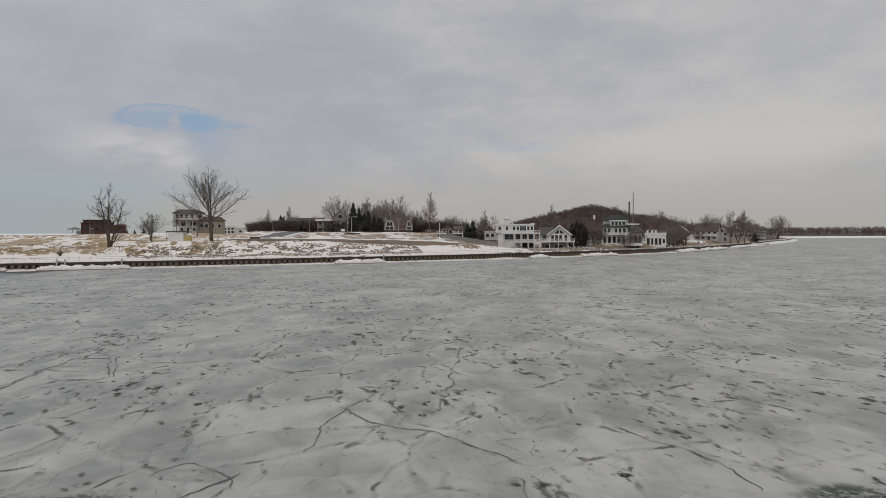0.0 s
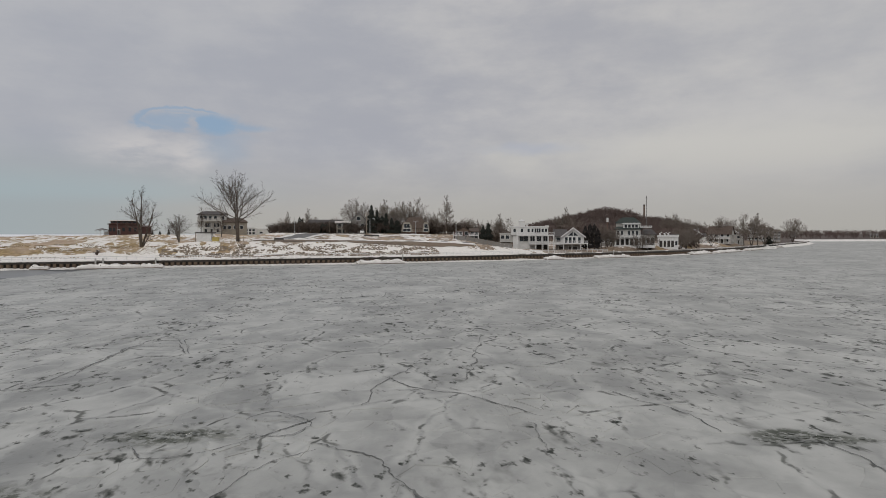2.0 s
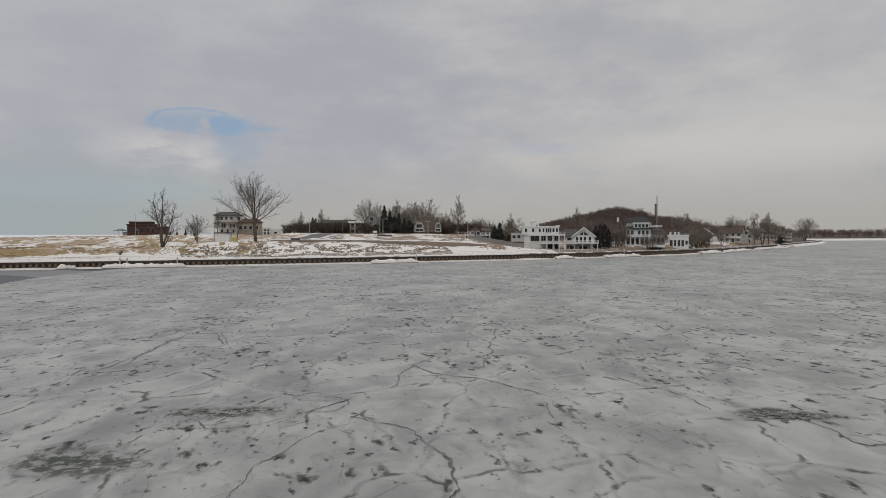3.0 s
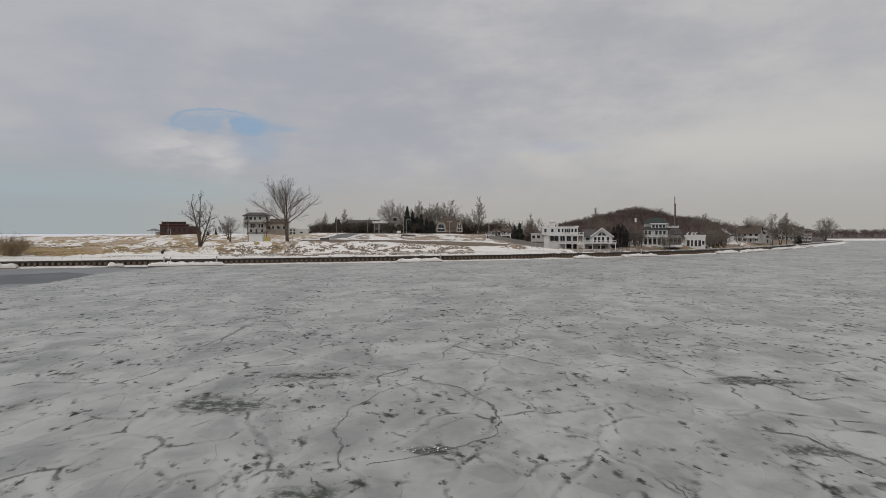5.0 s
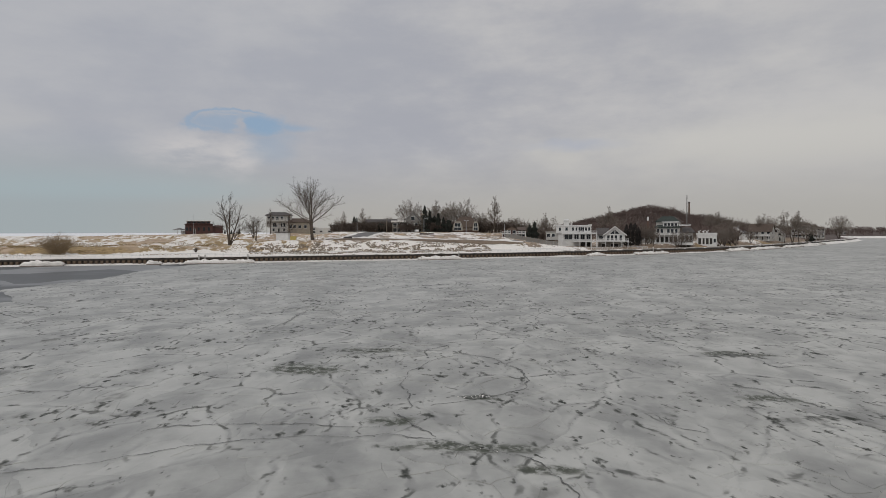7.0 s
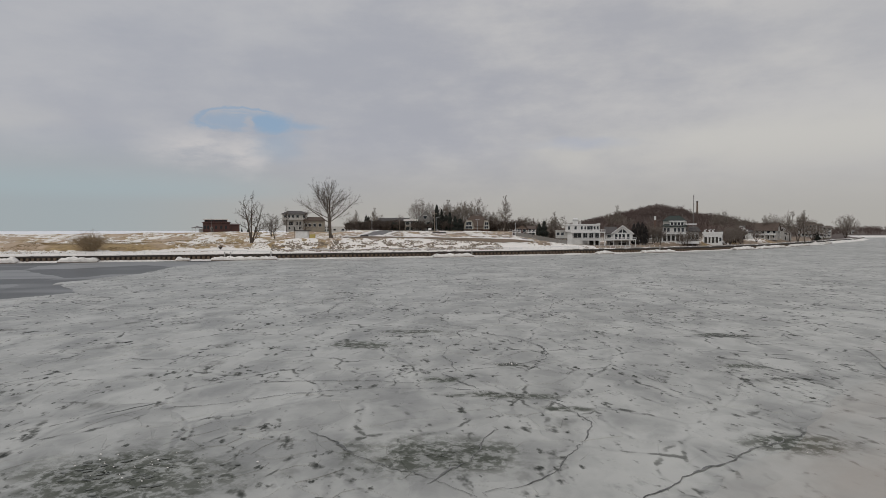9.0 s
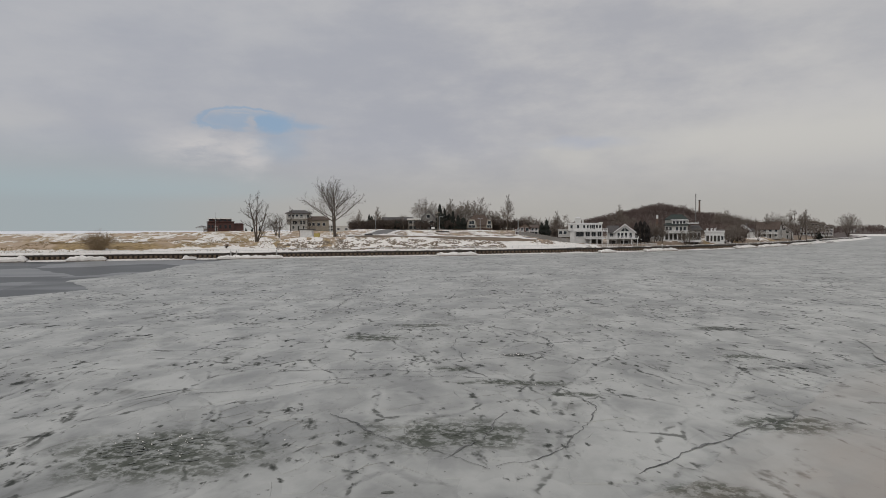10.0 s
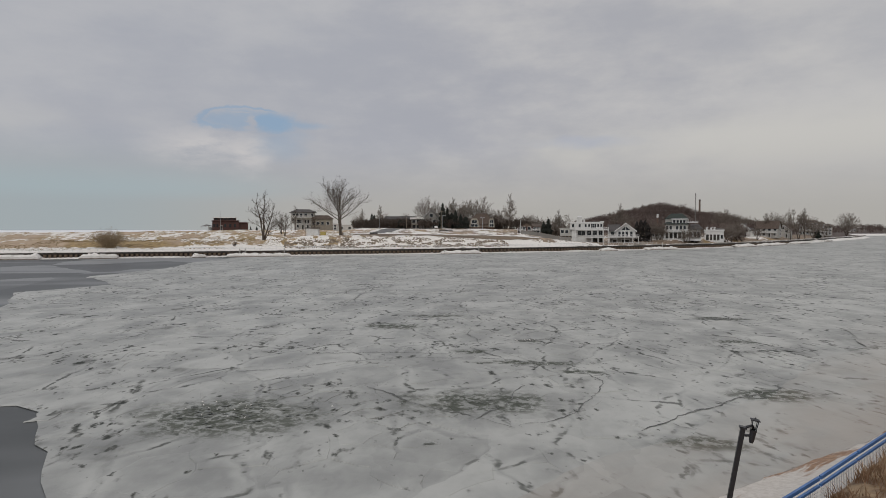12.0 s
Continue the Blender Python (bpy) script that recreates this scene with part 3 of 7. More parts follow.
class Solid:
    """Collects boxes, prisms and tubes into one list of vertices and faces."""

    def __init__(self):
        self.v, self.f = [], []

    def add(self, verts, faces):
        k = len(self.v)
        self.v += [tuple(p) for p in verts]
        self.f += [tuple(i + k for i in q) for q in faces]
        return self

    def box(self, x0, x1, y0, y1, z0, z1, b=0.0):
        """A box with its upright edges cut by b."""
        if b:
            ring = [(x0 + b, y0), (x1 - b, y0), (x1, y0 + b), (x1, y1 - b), (x1 - b, y1), (x0 + b, y1), (x0, y1 - b), (x0, y0 + b)]
        else:
            ring = [(x0, y0), (x1, y0), (x1, y1), (x0, y1)]
        n = len(ring)
        vs = [(x, y, z0) for x, y in ring] + [(x, y, z1) for x, y in ring]
        fs = [tuple(range(n))[::-1], tuple(range(n, 2 * n))] + [(i, (i + 1) % n, n + (i + 1) % n, n + i) for i in range(n)]
        return self.add(vs, fs)

    def gable(self, x0, x1, y0, y1, z0, z1, axis="x", over=0.0):
        """A gabled roof or attic; the ridge runs along the axis."""
        if axis == "x":
            ym = (y0 + y1) / 2
            vs = [(x0 - over, y0, z0), (x1 + over, y0, z0), (x1 + over, y1, z0), (x0 - over, y1, z0), (x0 - over, ym, z1), (x1 + over, ym, z1)]
            fs = [(3, 2, 1, 0), (0, 1, 5, 4), (2, 3, 4, 5), (0, 4, 3), (1, 2, 5)]
        else:
            xm = (x0 + x1) / 2
            vs = [(x0, y0 - over, z0), (x1, y0 - over, z0), (x1, y1 + over, z0), (x0, y1 + over, z0), (xm, y0 - over, z1), (xm, y1 + over, z1)]
            fs = [(3, 2, 1, 0), (0, 1, 4), (1, 2, 5, 4), (2, 3, 5), (3, 0, 4, 5)]
        return self.add(vs, fs)

    def slope(self, x0, x1, ya, za, yb, zb, thick=0.18):
        """A roof plane with thickness, from the line (ya, za) to the line (yb, zb)."""
        vs = [(x0, ya, za), (x1, ya, za), (x1, yb, zb), (x0, yb, zb)]
        vs += [(x, y, z + thick) for x, y, z in vs]
        return self.add(vs, [(3, 2, 1, 0), (4, 5, 6, 7), (0, 1, 5, 4), (1, 2, 6, 5), (2, 3, 7, 6), (3, 0, 4, 7)])

    def slope_y(self, y0, y1, xa, za, xb, zb, thick=0.18):
        vs = [(xa, y0, za), (xb, y0, zb), (xb, y1, zb), (xa, y1, za)]
        vs += [(x, y, z + thick) for x, y, z in vs]
        return self.add(vs, [(3, 2, 1, 0), (4, 5, 6, 7), (0, 1, 5, 4), (1, 2, 6, 5), (2, 3, 7, 6), (3, 0, 4, 7)])

    def hip(self, x0, x1, y0, y1, z0, z1, top=0.35, over=0.4, base=0.15):
        """A hipped roof; top: the share of the length that the ridge keeps."""
        x0, x1, y0, y1 = x0 - over, x1 + over, y0 - over, y1 + over
        xm, ym = (x0 + x1) / 2, (y0 + y1) / 2
        rx, ry = (x1 - x0) * top / 2, (y1 - y0) * top * 0.2
        lo = [(x0, y0), (x1, y0), (x1, y1), (x0, y1)]
        hi = [(xm - rx, ym - ry), (xm + rx, ym - ry), (xm + rx, ym + ry), (xm - rx, ym + ry)]
        vs = [(x, y, z0) for x, y in lo] + [(x, y, z0 + base) for x, y in lo] + [(x, y, z1) for x, y in hi]
        fs = [(3, 2, 1, 0), (8, 9, 10, 11)]
        for k in (0, 4):
            fs += [(k + i, k + (i + 1) % 4, k + 4 + (i + 1) % 4, k + 4 + i) for i in range(4)]
        return self.add(vs, fs)

    def tube(self, p, q, r0, r1, n=6, caps=True):
        p, q = Vector(p), Vector(q)
        d = (q - p)
        if d.length < 1e-6:
            return self
        d.normalize()
        u = d.orthogonal().normalized()
        w = d.cross(u)
        vs = []
        for c, r in ((p, r0), (q, r1)):
            for i in range(n):
                a = 2 * math.pi * i / n
                vs.append(c + (u * math.cos(a) + w * math.sin(a)) * r)
        fs = [(i, (i + 1) % n, n + (i + 1) % n, n + i) for i in range(n)]
        if caps:
            fs += [tuple(range(n))[::-1], tuple(range(n, 2 * n))]
        return self.add(vs, fs)

    def data(self):
        return self.v, self.f


# ---- the lie of the land ----
WALL_X = np.array([-900, -420, -260, -162, -100, -65, -26, 2, 20, 42, 80, 117, 150, 190, 235, 268, 318, 330, 352, 700, 1600], float)
WALL_Y = np.array([-80, 45, 98, 134, 156.5, 170, 186, 199, 210, 223, 249, 284, 325, 379, 440, 484, 562, 640, 690, 735, 820], float)
_fx = np.arange(-900, 1600.5, 1.0)
_fy = np.interp(_fx, WALL_X, WALL_Y)
_fy = np.convolve(np.pad(_fy, 7, mode="edge"), np.ones(15) / 15, "valid")
_fm = np.gradient(_fy, _fx)


def wall_y(x):
    return float(np.interp(x, _fx, _fy))


def wall_slope(x):
    return float(np.interp(x, _fx, _fm))


def smooth(a, b, t):
    t = min(1.0, max(0.0, (t - a) / (b - a)))
    return t * t * (3 - 2 * t)


TERRACE = ([-400, -260, -140, -112, -95, -85, -60, -20, -4, 6, 16, 25, 52, 62, 100, 150, 300, 420], [4.0, 4.6, 4.6, 4.0, 5.2, 6.6, 6.7, 6.3, 6.1, 5.3, 3.9, 2.9, 2.7, 3.9, 4.1, 4.3, 4.0, 2.6])
BANK = ([-260, -140, -105, -85, -20, 0, 25, 75, 110, 300], [46, 42, 34, 21, 22, 24, 12, 10, 18, 24])
RISE = ([-400, -260, -140, -100, -60, -20, 4, 25, 100, 300], [2.0, 2.5, 3.1, 3.2, 2.4, 2.6, 2.6, 0.6, 1.2, 2.0])
HILL = ([20, 40, 60, 84, 110, 124, 136, 148, 157, 167, 182, 200, 214, 228, 245, 280, 330], [0, 1, 4.5, 11, 17.5, 22.5, 25.3, 24, 21.5, 17, 14, 15.4, 13, 8, 4, 1.5, 0])

MOUNDS = [(-191.9, 350.1, 1.2, 24, 16), (-129.4, 323.3, 1.3, 26, 16), (-155.7, 163.8, 1.3, 16, 9), (-214.4, 325.1, 1.9, 5, 5), (-231.2, 325.0, 1.5, 4, 5), (-193.4, 315.3, 1.2, 6, 5)]


def ground_z(x, y):
    m = wall_slope(x)
    d = (y - wall_y(x)) / math.sqrt(1 + m * m)
    a, d1 = float(np.interp(x, *TERRACE)), float(np.interp(x, *BANK))
    z = 2.05 + (a - 2.05) * smooth(6.0, d1, d) + float(np.interp(x, *RISE)) * smooth(d1, d1 + 95, d)
    rough = smooth(5, 14, d)
    z += rough * (0.32 * noise.noise((x * 0.06, y * 0.06, 0)) + 0.2 * noise.noise((x * 0.25, y * 0.25, 3)))
    if x < -90:
        z += rough * smooth(-90, -130, x) * (1.1 * noise.noise((x * 0.03, y * 0.07, 7)) + 0.9 * max(0.0, noise.noise((x * 0.09, y * 0.06, 17)))) * smooth(10, 40, d)
    z += 0.8 * float(np.interp(x, *HILL)) * math.exp(-(((y - 585) / 75) ** 2) / 2) * smooth(60, 140, d)
    for mx, my, top, rx, ry in MOUNDS:
        q = ((x - mx) / rx) ** 2 + ((y - my) / ry) ** 2
        if q < 8:
            z += top * math.exp(-q)
    # the lake shore
    lake = y - (376 + 1.6 * (x + 200) if x > -200 else 376 + 0.3 * (x + 200))
    z -= (z + 1.5) * smooth(0, 45, lake) * smooth(-20, -75, x)
    return z


def make_ground():
    xs = np.concatenate([np.arange(-900, -200, 14), np.arange(-200, 140, 1.6), np.arange(140, 330, 4), np.arange(330, 1601, 40)])
    ds = np.concatenate([[0.6, 1.2, 2.5, 4, 5.5], np.arange(6.5, 60, 1.3), np.arange(60, 160, 4), np.arange(160, 500, 14), np.arange(500, 2600, 120)])
    vs, fs, n = [], [], len(ds)
    for x in xs:
        k = math.sqrt(1 + min(wall_slope(x), 2.0) ** 2)
        for d in ds:
            y = wall_y(x) + d * k
            vs.append((x, y, ground_z(x, y)))
    for i in range(len(xs) - 1):
        for j in range(n - 1):
            a = i * n + j
            fs.append((a, a + n, a + n + 1, a + 1))
    ob = new("ground", mesh_of("ground", vs, fs, M["ground"], True))
    return tagged(ob, "sandy dune ground with dry grass and old snow", "ground", kind="structure")


make_ground()


# thin dark ice under everything, out to the horizon
def make_sheet(name, ring, z, material, label, category):
    bm = bmesh.new()
    bm.faces.new([bm.verts.new((x, y, z)) for x, y in ring])
    bmesh.ops.triangulate(bm, faces=bm.faces[:])
    ob = part(name, bm, material)
    return tagged(ob, label, category, kind="structure")


make_sheet("water_ice", [(-4500, -600), (4500, -600), (4500, 4500), (-4500, 4500)], -0.04, M["new_ice"], "thin dark new ice over open water", "ice")
make_sheet("lake_ice", [(-4400, 130), (-430, 130), (-300, 230), (-230, 310), (-60, 400), (40, 520), (300, 4400), (-4400, 4400)], 0.05, M["lake_snow"], "snow-covered frozen lake reaching the horizon", "ice")

# edge of the packed floes against the thin ice
PACK_EDGE = [(-96, 150), (-95, 121), (-89, 96), (-90, 71), (-74, 54), (-80, 40), (-64, 19), (-50, 2), (-36, -12.5), (-31, -16), (-26, -21), (-22, -25.5), (-16, -34), (-10, -60)]


def ragged(points, seed, size, step=1.2):
    out = []
    for (x0, y0), (x1, y1) in zip(points, points[1:]):
        n = max(1, int(math.hypot(x1 - x0, y1 - y0) / step))
        nx, ny = -(y1 - y0), x1 - x0
        q = math.hypot(nx, ny)
        for i in range(n):
            t = i / n
            x, y = x0 + (x1 - x0) * t, y0 + (y1 - y0) * t
            s = size * (noise.noise((x * 0.16, y * 0.16, seed)) + 0.5 * noise.noise((x * 0.6, y * 0.6, seed)))
            out.append((x + nx / q * s, y + ny / q * s))
    return out + [points[-1]]


def pack_edge_x(y):
    ys = [p[1] for p in PACK_EDGE][::-1]
    return float(np.interp(y, ys, [p[0] for p in PACK_EDGE][::-1]))


def make_pack():
    left = ragged(PACK_EDGE[::-1], 2, 0.9)
    top = [(x, wall_y(x) + (0.5 if x < 312 else 14)) for x in np.arange(-92, 1600, 4)]
    ring = left + top + [(1600, -60)]
    make_sheet("pack_ice", ring, 0.0, M["slush"], "grey refrozen slush between ice floes", "ice")


make_pack()


# ---- trees ----
def branch_segments(rng, height, width, stems, trunk_r, tip_r, limbs, kids):
    """Tapered pieces of a bare tree, as (start, end, radius, radius, level); the limbs shorten towards the top."""
    segs = []

    def grow(p, d, length, r, level, wide, first):
        steps = 9 if level == 0 else max(3, int(length / 1.1)) if level == 1 else 3 if level == 2 else 2
        pts, dirs, rad = [p], [d], [r]
        for i in range(steps):
            wob = 0.045 if level == 0 else 0.13
            lift = 0.05 if level == 0 else 0.5 / steps if level == 1 else 0.16
            d = (d + Vector((rng.uniform(-wob, wob), rng.uniform(-wob, wob), rng.uniform(-0.3, 1.0) * lift))).normalized()
            p = p + d * (length / steps)
            end = 0.12 if level == 0 else 0.35
            r1 = max(r * (1 - (1 - end) * (i + 1) / steps), tip_r * 0.6)
            segs.append((pts[-1], p, rad[-1], r1, level))
            pts.append(p), dirs.append(d), rad.append(r1)
        if level >= len(kids) + 1:
            return
        n = limbs if level == 0 else kids[level - 1]
        n = max(2, int(round(n * (1 if level == 0 else 0.55 + 0.45 * min(1.0, length / (width * 0.4 / level))))))
        spin = rng.uniform(0, 6.28)
        for k in range(n):
            t = first + (0.985 - first) * (k + rng.random() * 0.7) / n if level == 0 else 0.16 + 0.84 * (k + rng.random() * 0.8) / n
            t = min(t, 0.995)
            i = min(int(t * steps), steps - 1)
            f = t * steps - i
            at, along, thick = pts[i].lerp(pts[i + 1], f), dirs[i + 1], rad[i] + (rad[i + 1] - rad[i]) * f
            az = spin + k * 2.4 + rng.uniform(-0.4, 0.4)
            axis = along.orthogonal().normalized()
            side = axis * math.cos(az) + along.cross(axis) * math.sin(az)
            if level == 0:
                q = (t - first) / (1 - first)
                angle = radians(rng.uniform(48, 66) * (1 - 0.5 * q))
                new_length = wide / 2 * (1.2 - 0.82 * q) * rng.uniform(0.85, 1.12)
                new_r = thick * rng.uniform(0.42, 0.6)
            else:
                angle = radians(rng.uniform(28, 56))
                new_length = length * rng.uniform(0.34, 0.52) * (1.15 - 0.62 * t)
                new_r = thick * rng.uniform(0.5, 0.66)
            nd = (along * math.cos(angle) + side * math.sin(angle) + Vector((0, 0, 0.12 if level else 0.0))).normalized()
            grow(at, nd, new_length, max(new_r, tip_r), level + 1, wide, first)

    for dx, dy, size, first in stems:
        grow(Vector((0, 0, -0.4)), Vector((dx, dy, 1)).normalized(), height * size * 0.8, trunk_r * math.sqrt(size), 0, width * size, first)
    k = height / max(q[1].z for q in segs)
    return [(a * k, b * k, r0, r1, lv) for a, b, r0, r1, lv in segs]


def bare_tree(x, y, height, width, trunk_r=0.35, stems=((0.02, 0, 1.0, 0.25),), limbs=13, kids=(7, 5, 3), seed=1, twig=None, tip_r=0.02, label="", name="bare_tree", group="", z=None):
    rng = random.Random(seed)
    t = thing(name, x, y, ground_z(x, y) if z is None else z, 0, label or "tall leafless deciduous tree with grey bark on the bank", "tree", group)
    trunk, limbs_of, crown = Solid(), [], Solid()
    for a, b, r0, r1, level in branch_segments(rng, height, width, stems, trunk_r, tip_r, limbs, kids):
        if level == 0:
            trunk.tube(a, b, r0 * (1.25 if a.z < 0.1 else 1.0), r1, 8)
        elif level == 1 and not twig:
            if not limbs_of or limbs_of[-1][1] != a:
                limbs_of.append([Solid(), a])
            limbs_of[-1][0].tube(a, b, r0, r1, 5, False)
            limbs_of[-1][1] = b
        else:
            crown.tube(a, b, r0, r1, 4 if level == 1 else 3, False)
    part("trunk", trunk.data(), M["bark"], t)
    for limb, _ in limbs_of:
        part("limb", limb.data(), M["bark"], t)
    part("crown", crown.data(), twig or M["twig"], t, "fine leafless twigs")
    return t


def conifer(x, y, height, width, seed=1, material=None, label="", column=False, z=None, group=""):
    """A trunk and a crown of many small drooping sprays."""
    rng = random.Random(seed)
    t = thing("conifer", x, y, ground_z(x, y) if z is None else z, rng.uniform(0, 360), label or "dark green conifer standing among the houses", "tree", group)
    part("trunk", Solid().tube((0, 0, -0.2), (0, 0, height * 0.9), width * 0.05 + 0.06, 0.03, 6).data(), M["bark"], t)
    vs, fs = [], []
    n = int(420 + 16 * height * width)
    for i in range(n):
        h = rng.random() ** 1.25
        prof = (1 - h) ** 0.85 if not column else (0.55 + 0.45 * math.sin(min(1, h * 1.6 + 0.25) * math.pi * 0.62)) * (1 - h ** 5)
        layer = 0.78 + 0.22 * math.sin(h * height * 2.2 + seed)
        r = width / 2 * prof * layer * (0.35 + 0.65 * math.sqrt(rng.random())) * rng.uniform(0.8, 1.15)
        a = rng.uniform(0, 2 * math.pi)
        c = Vector((math.cos(a) * r, math.sin(a) * r, height * (0.06 + 0.94 * h)))
        s = rng.uniform(0.22, 0.5) * (0.4 + 0.10 * width)
        out = Vector((math.cos(a), math.sin(a), -0.35)).normalized()
        side = Vector((-math.sin(a), math.cos(a), rng.uniform(-0.4, 0.4))).normalized()
        k = len(vs)
        vs += [c - out * s, c + side * s * 0.7, c + out * s * 1.1, c - side * s * 0.7, c + Vector((0, 0, s * 0.7))]
        fs += [(k, k + 1, k + 4), (k + 1, k + 2, k + 4), (k + 2, k + 3, k + 4), (k + 3, k, k + 4), (k, k + 3, k + 2, k + 1)]
    part("crown", (vs, fs), material or M["needle"], t)
    return t


def bare_shrub(x, y, height, width, seed=1, stems=26, material=None, label="leafless brown shrub on the dune", name="shrub", min_r=0.03):
    rng = random.Random(seed)
    t = thing(name, x, y, ground_z(x, y) - 0.1, 0, label, "shrub")
    s = Solid()
    for i in range(stems):
        a, o = rng.uniform(0, 6.283), rng.uniform(0.1, 1.0)
        base = Vector((math.cos(a), math.sin(a) * 0.7, 0)) * width * 0.16 * rng.random()
        d = Vector((math.cos(a) * o * width / 2, math.sin(a) * o * width * 0.35, height * rng.uniform(0.6, 1.0) * (1.1 - 0.45 * o)))
        mid = base + d * 0.55 + Vector((0, 0, height * 0.08))
        tip = base + d
        s.tube(base, mid, min_r * 1.6, min_r * 1.2, 4, False).tube(mid, tip, min_r * 1.2, min_r * 0.6, 3, False)
        for k in range(6):
            p = base.lerp(tip, rng.uniform(0.3, 0.95))
            q = p + Vector((rng.uniform(-1, 1), rng.uniform(-1, 1), rng.uniform(0.1, 1.1))) * height * 0.2
            s.tube(p, q, min_r * 0.9, min_r * 0.5, 3, False)
            for _ in range(2):
                s.tube(p.lerp(q, 0.6), q + Vector((rng.uniform(-1, 1), rng.uniform(-1, 1), rng.uniform(0, 0.8))) * height * 0.1, min_r * 0.7, min_r * 0.5, 3, False)
    part("stem_tangle", s.data(), material or M["twig"], t)
    return t


# the large cottonwood, the forked tree and the small ones behind them
bare_tree(-74.6, 200.3, 24.5, 29.0, 0.55, ((0.03, 0, 1.0, 0.24), (-0.16, 0.1, 0.86, 0.45)), 14, (8, 6, 4), 12, label="large leafless cottonwood with a wide open crown on the bank")
bare_tree(-104.8, 195.0, 20.5, 11.0, 0.42, ((-0.2, 0.1, 0.94, 0.3), (0.1, -0.15, 1.0, 0.3), (0.34, 0.1, 0.82, 0.3), (0.75, -0.2, 0.4, 0.35)), 10, (7, 6, 4), 23, label="leafless multi-stemmed tree leaning over snow on the bank")
bare_tree(-121.0, 257.9, 11.5, 15.0, 0.28, ((0.05, 0, 1.0, 0.2), (-0.4, 0.1, 0.8, 0.3)), 12, (8, 6, 3), 31, tip_r=0.022, label="small round-crowned leafless tree near the beach")
bare_tree(-131.0, 305.9, 14.5, 6.5, 0.26, ((0, 0, 1.0, 0.25),), 14, (7, 5, 2), 37, tip_r=0.03, label="slender leafless tree beside the beige house")
bare_tree(-115.8, 293.0, 13.5, 7.0, 0.26, ((0.1, 0, 1.0, 0.25),), 14, (7, 5, 3), 38, tip_r=0.028, label="leafless tree standing before the beige house wing")
bare_tree(-113.0, 241.0, 10.5, 7.5, 0.22, ((0.1, 0, 1.0, 0.2), (-0.3, 0, 0.8, 0.25)), 10, (7, 5, 3), 39, tip_r=0.024, label="small leafless tree before the beige house")


def far_trees():
    """Single leafless trees among and behind the houses."""
    kinds = [bare_tree(-57.9, 341.6, 21.0, 17.5, 0.36, ((-0.45, 0, 0.86, 0.25), (0.05, 0.2, 1.0, 0.25), (0.45, -0.1, 0.88, 0.25), (-0.15, -0.3, 0.95, 0.3)), 11, (7, 5, 2), 51, M["twig_pale"], 0.054, label="leafless spreading tree behind the houses", group="village trees")]
    kinds.append(bare_tree(-27.0, 331.9, 20.5, 16.5, 0.36, ((-0.35, 0.1, 0.9, 0.25), (0.3, 0, 1.0, 0.25), (0, -0.3, 0.9, 0.25)), 12, (7, 5, 2), 52, M["twig_pale"], 0.054, label="leafless spreading tree behind the houses", group="village trees"))
    kinds.append(bare_tree(-6.9, 317.0, 21.0, 9.0, 0.26, ((0, 0, 1.0, 0.26), (0.06, 0.05, 0.85, 0.4)), 16, (7, 5, 2), 53, M["twig_pale"], 0.054, label="narrow upright leafless tree between the houses", group="village trees"))
    places = [
        (0, -125.8, 436.1, 0.65), (2, -123.9, 441.1, 0.85), (1, -108.1, 446.3, 0.72), (2, -110.6, 451.2, 0.98), (0, -85.8, 426.4, 0.58), (1, -43.8, 341.7, 0.85),
        (1, -36.4, 331.8, 0.82), (0, -33.3, 346.8, 0.9), (0, -21.8, 341.9, 0.75), (1, -50.6, 356.7, 0.78), (2, -41.6, 346.7, 0.95), (0, 6.1, 327.1, 0.5),
        (2, 20.7, 317.2, 0.75), (1, 22.3, 315.2, 0.68), (0, 18.7, 322.2, 0.6), (2, 72.4, 417.9, 1.05), (1, 70.9, 422.9, 0.9), (0, 71.0, 377.8, 0.7),
        (1, 141.5, 418.4, 0.85), (0, 148.8, 428.5, 0.9), (2, 149.7, 423.5, 0.85), (1, 147.5, 398.4, 0.75), (0, 158.7, 418.5, 0.7), (2, 146.5, 348.3, 0.68),
        (0, 170.4, 398.6, 0.8), (1, 179.1, 408.6, 0.75), (2, 156.8, 338.3, 0.78), (1, 166.5, 350.4, 0.95), (2, 172.0, 354.5, 0.92), (0, 187.7, 378.6, 0.7), (0, 60.7, 249.4, 0.42), (2, 62.9, 247.4, 0.46),
        (1, 73.9, 251.5, 0.36), (2, 75.4, 250.5, 0.4), (0, 80.0, 255.6, 0.4), (2, 57.9, 247.4, 0.5), (0, 57.9, 253.4, 0.42), (1, 62.1, 249.4, 0.4), (2, 59.1, 246.4, 0.45), (1, 98.3, 272.7, 0.45), (0, 103.8, 279.8, 0.45), (2, 108.7, 285.8, 0.5), (1, 112.3, 289.9, 0.4), (0, 157.6, 398.5, 0.6), (1, 102.9, 282.8, 0.5), (0, 106.8, 287.8, 0.5), (1, 110.8, 292.8, 0.5),
        (0, 26.0, 297.2, 0.45), (1, 29.7, 307.2, 0.5), (0, 11.3, 307.1, 0.42), (1, -13.4, 327.0, 0.6), (0, 3.3, 342.1, 0.5), (1, -74.6, 346.5, 0.4), (0, 129.9, 316.0, 0.42), (1, 214.0, 418.9, 0.6),
    ]
    rng = random.Random(8)
    for k, x, y, s in places:
        c = copy_thing(kinds[k], pose(x, y, ground_z(x, y) - 0.1, 0, 0, rng.uniform(0, 360)))
        c.scale = (s * rng.uniform(0.95, 1.15), s * rng.uniform(0.95, 1.15), s)
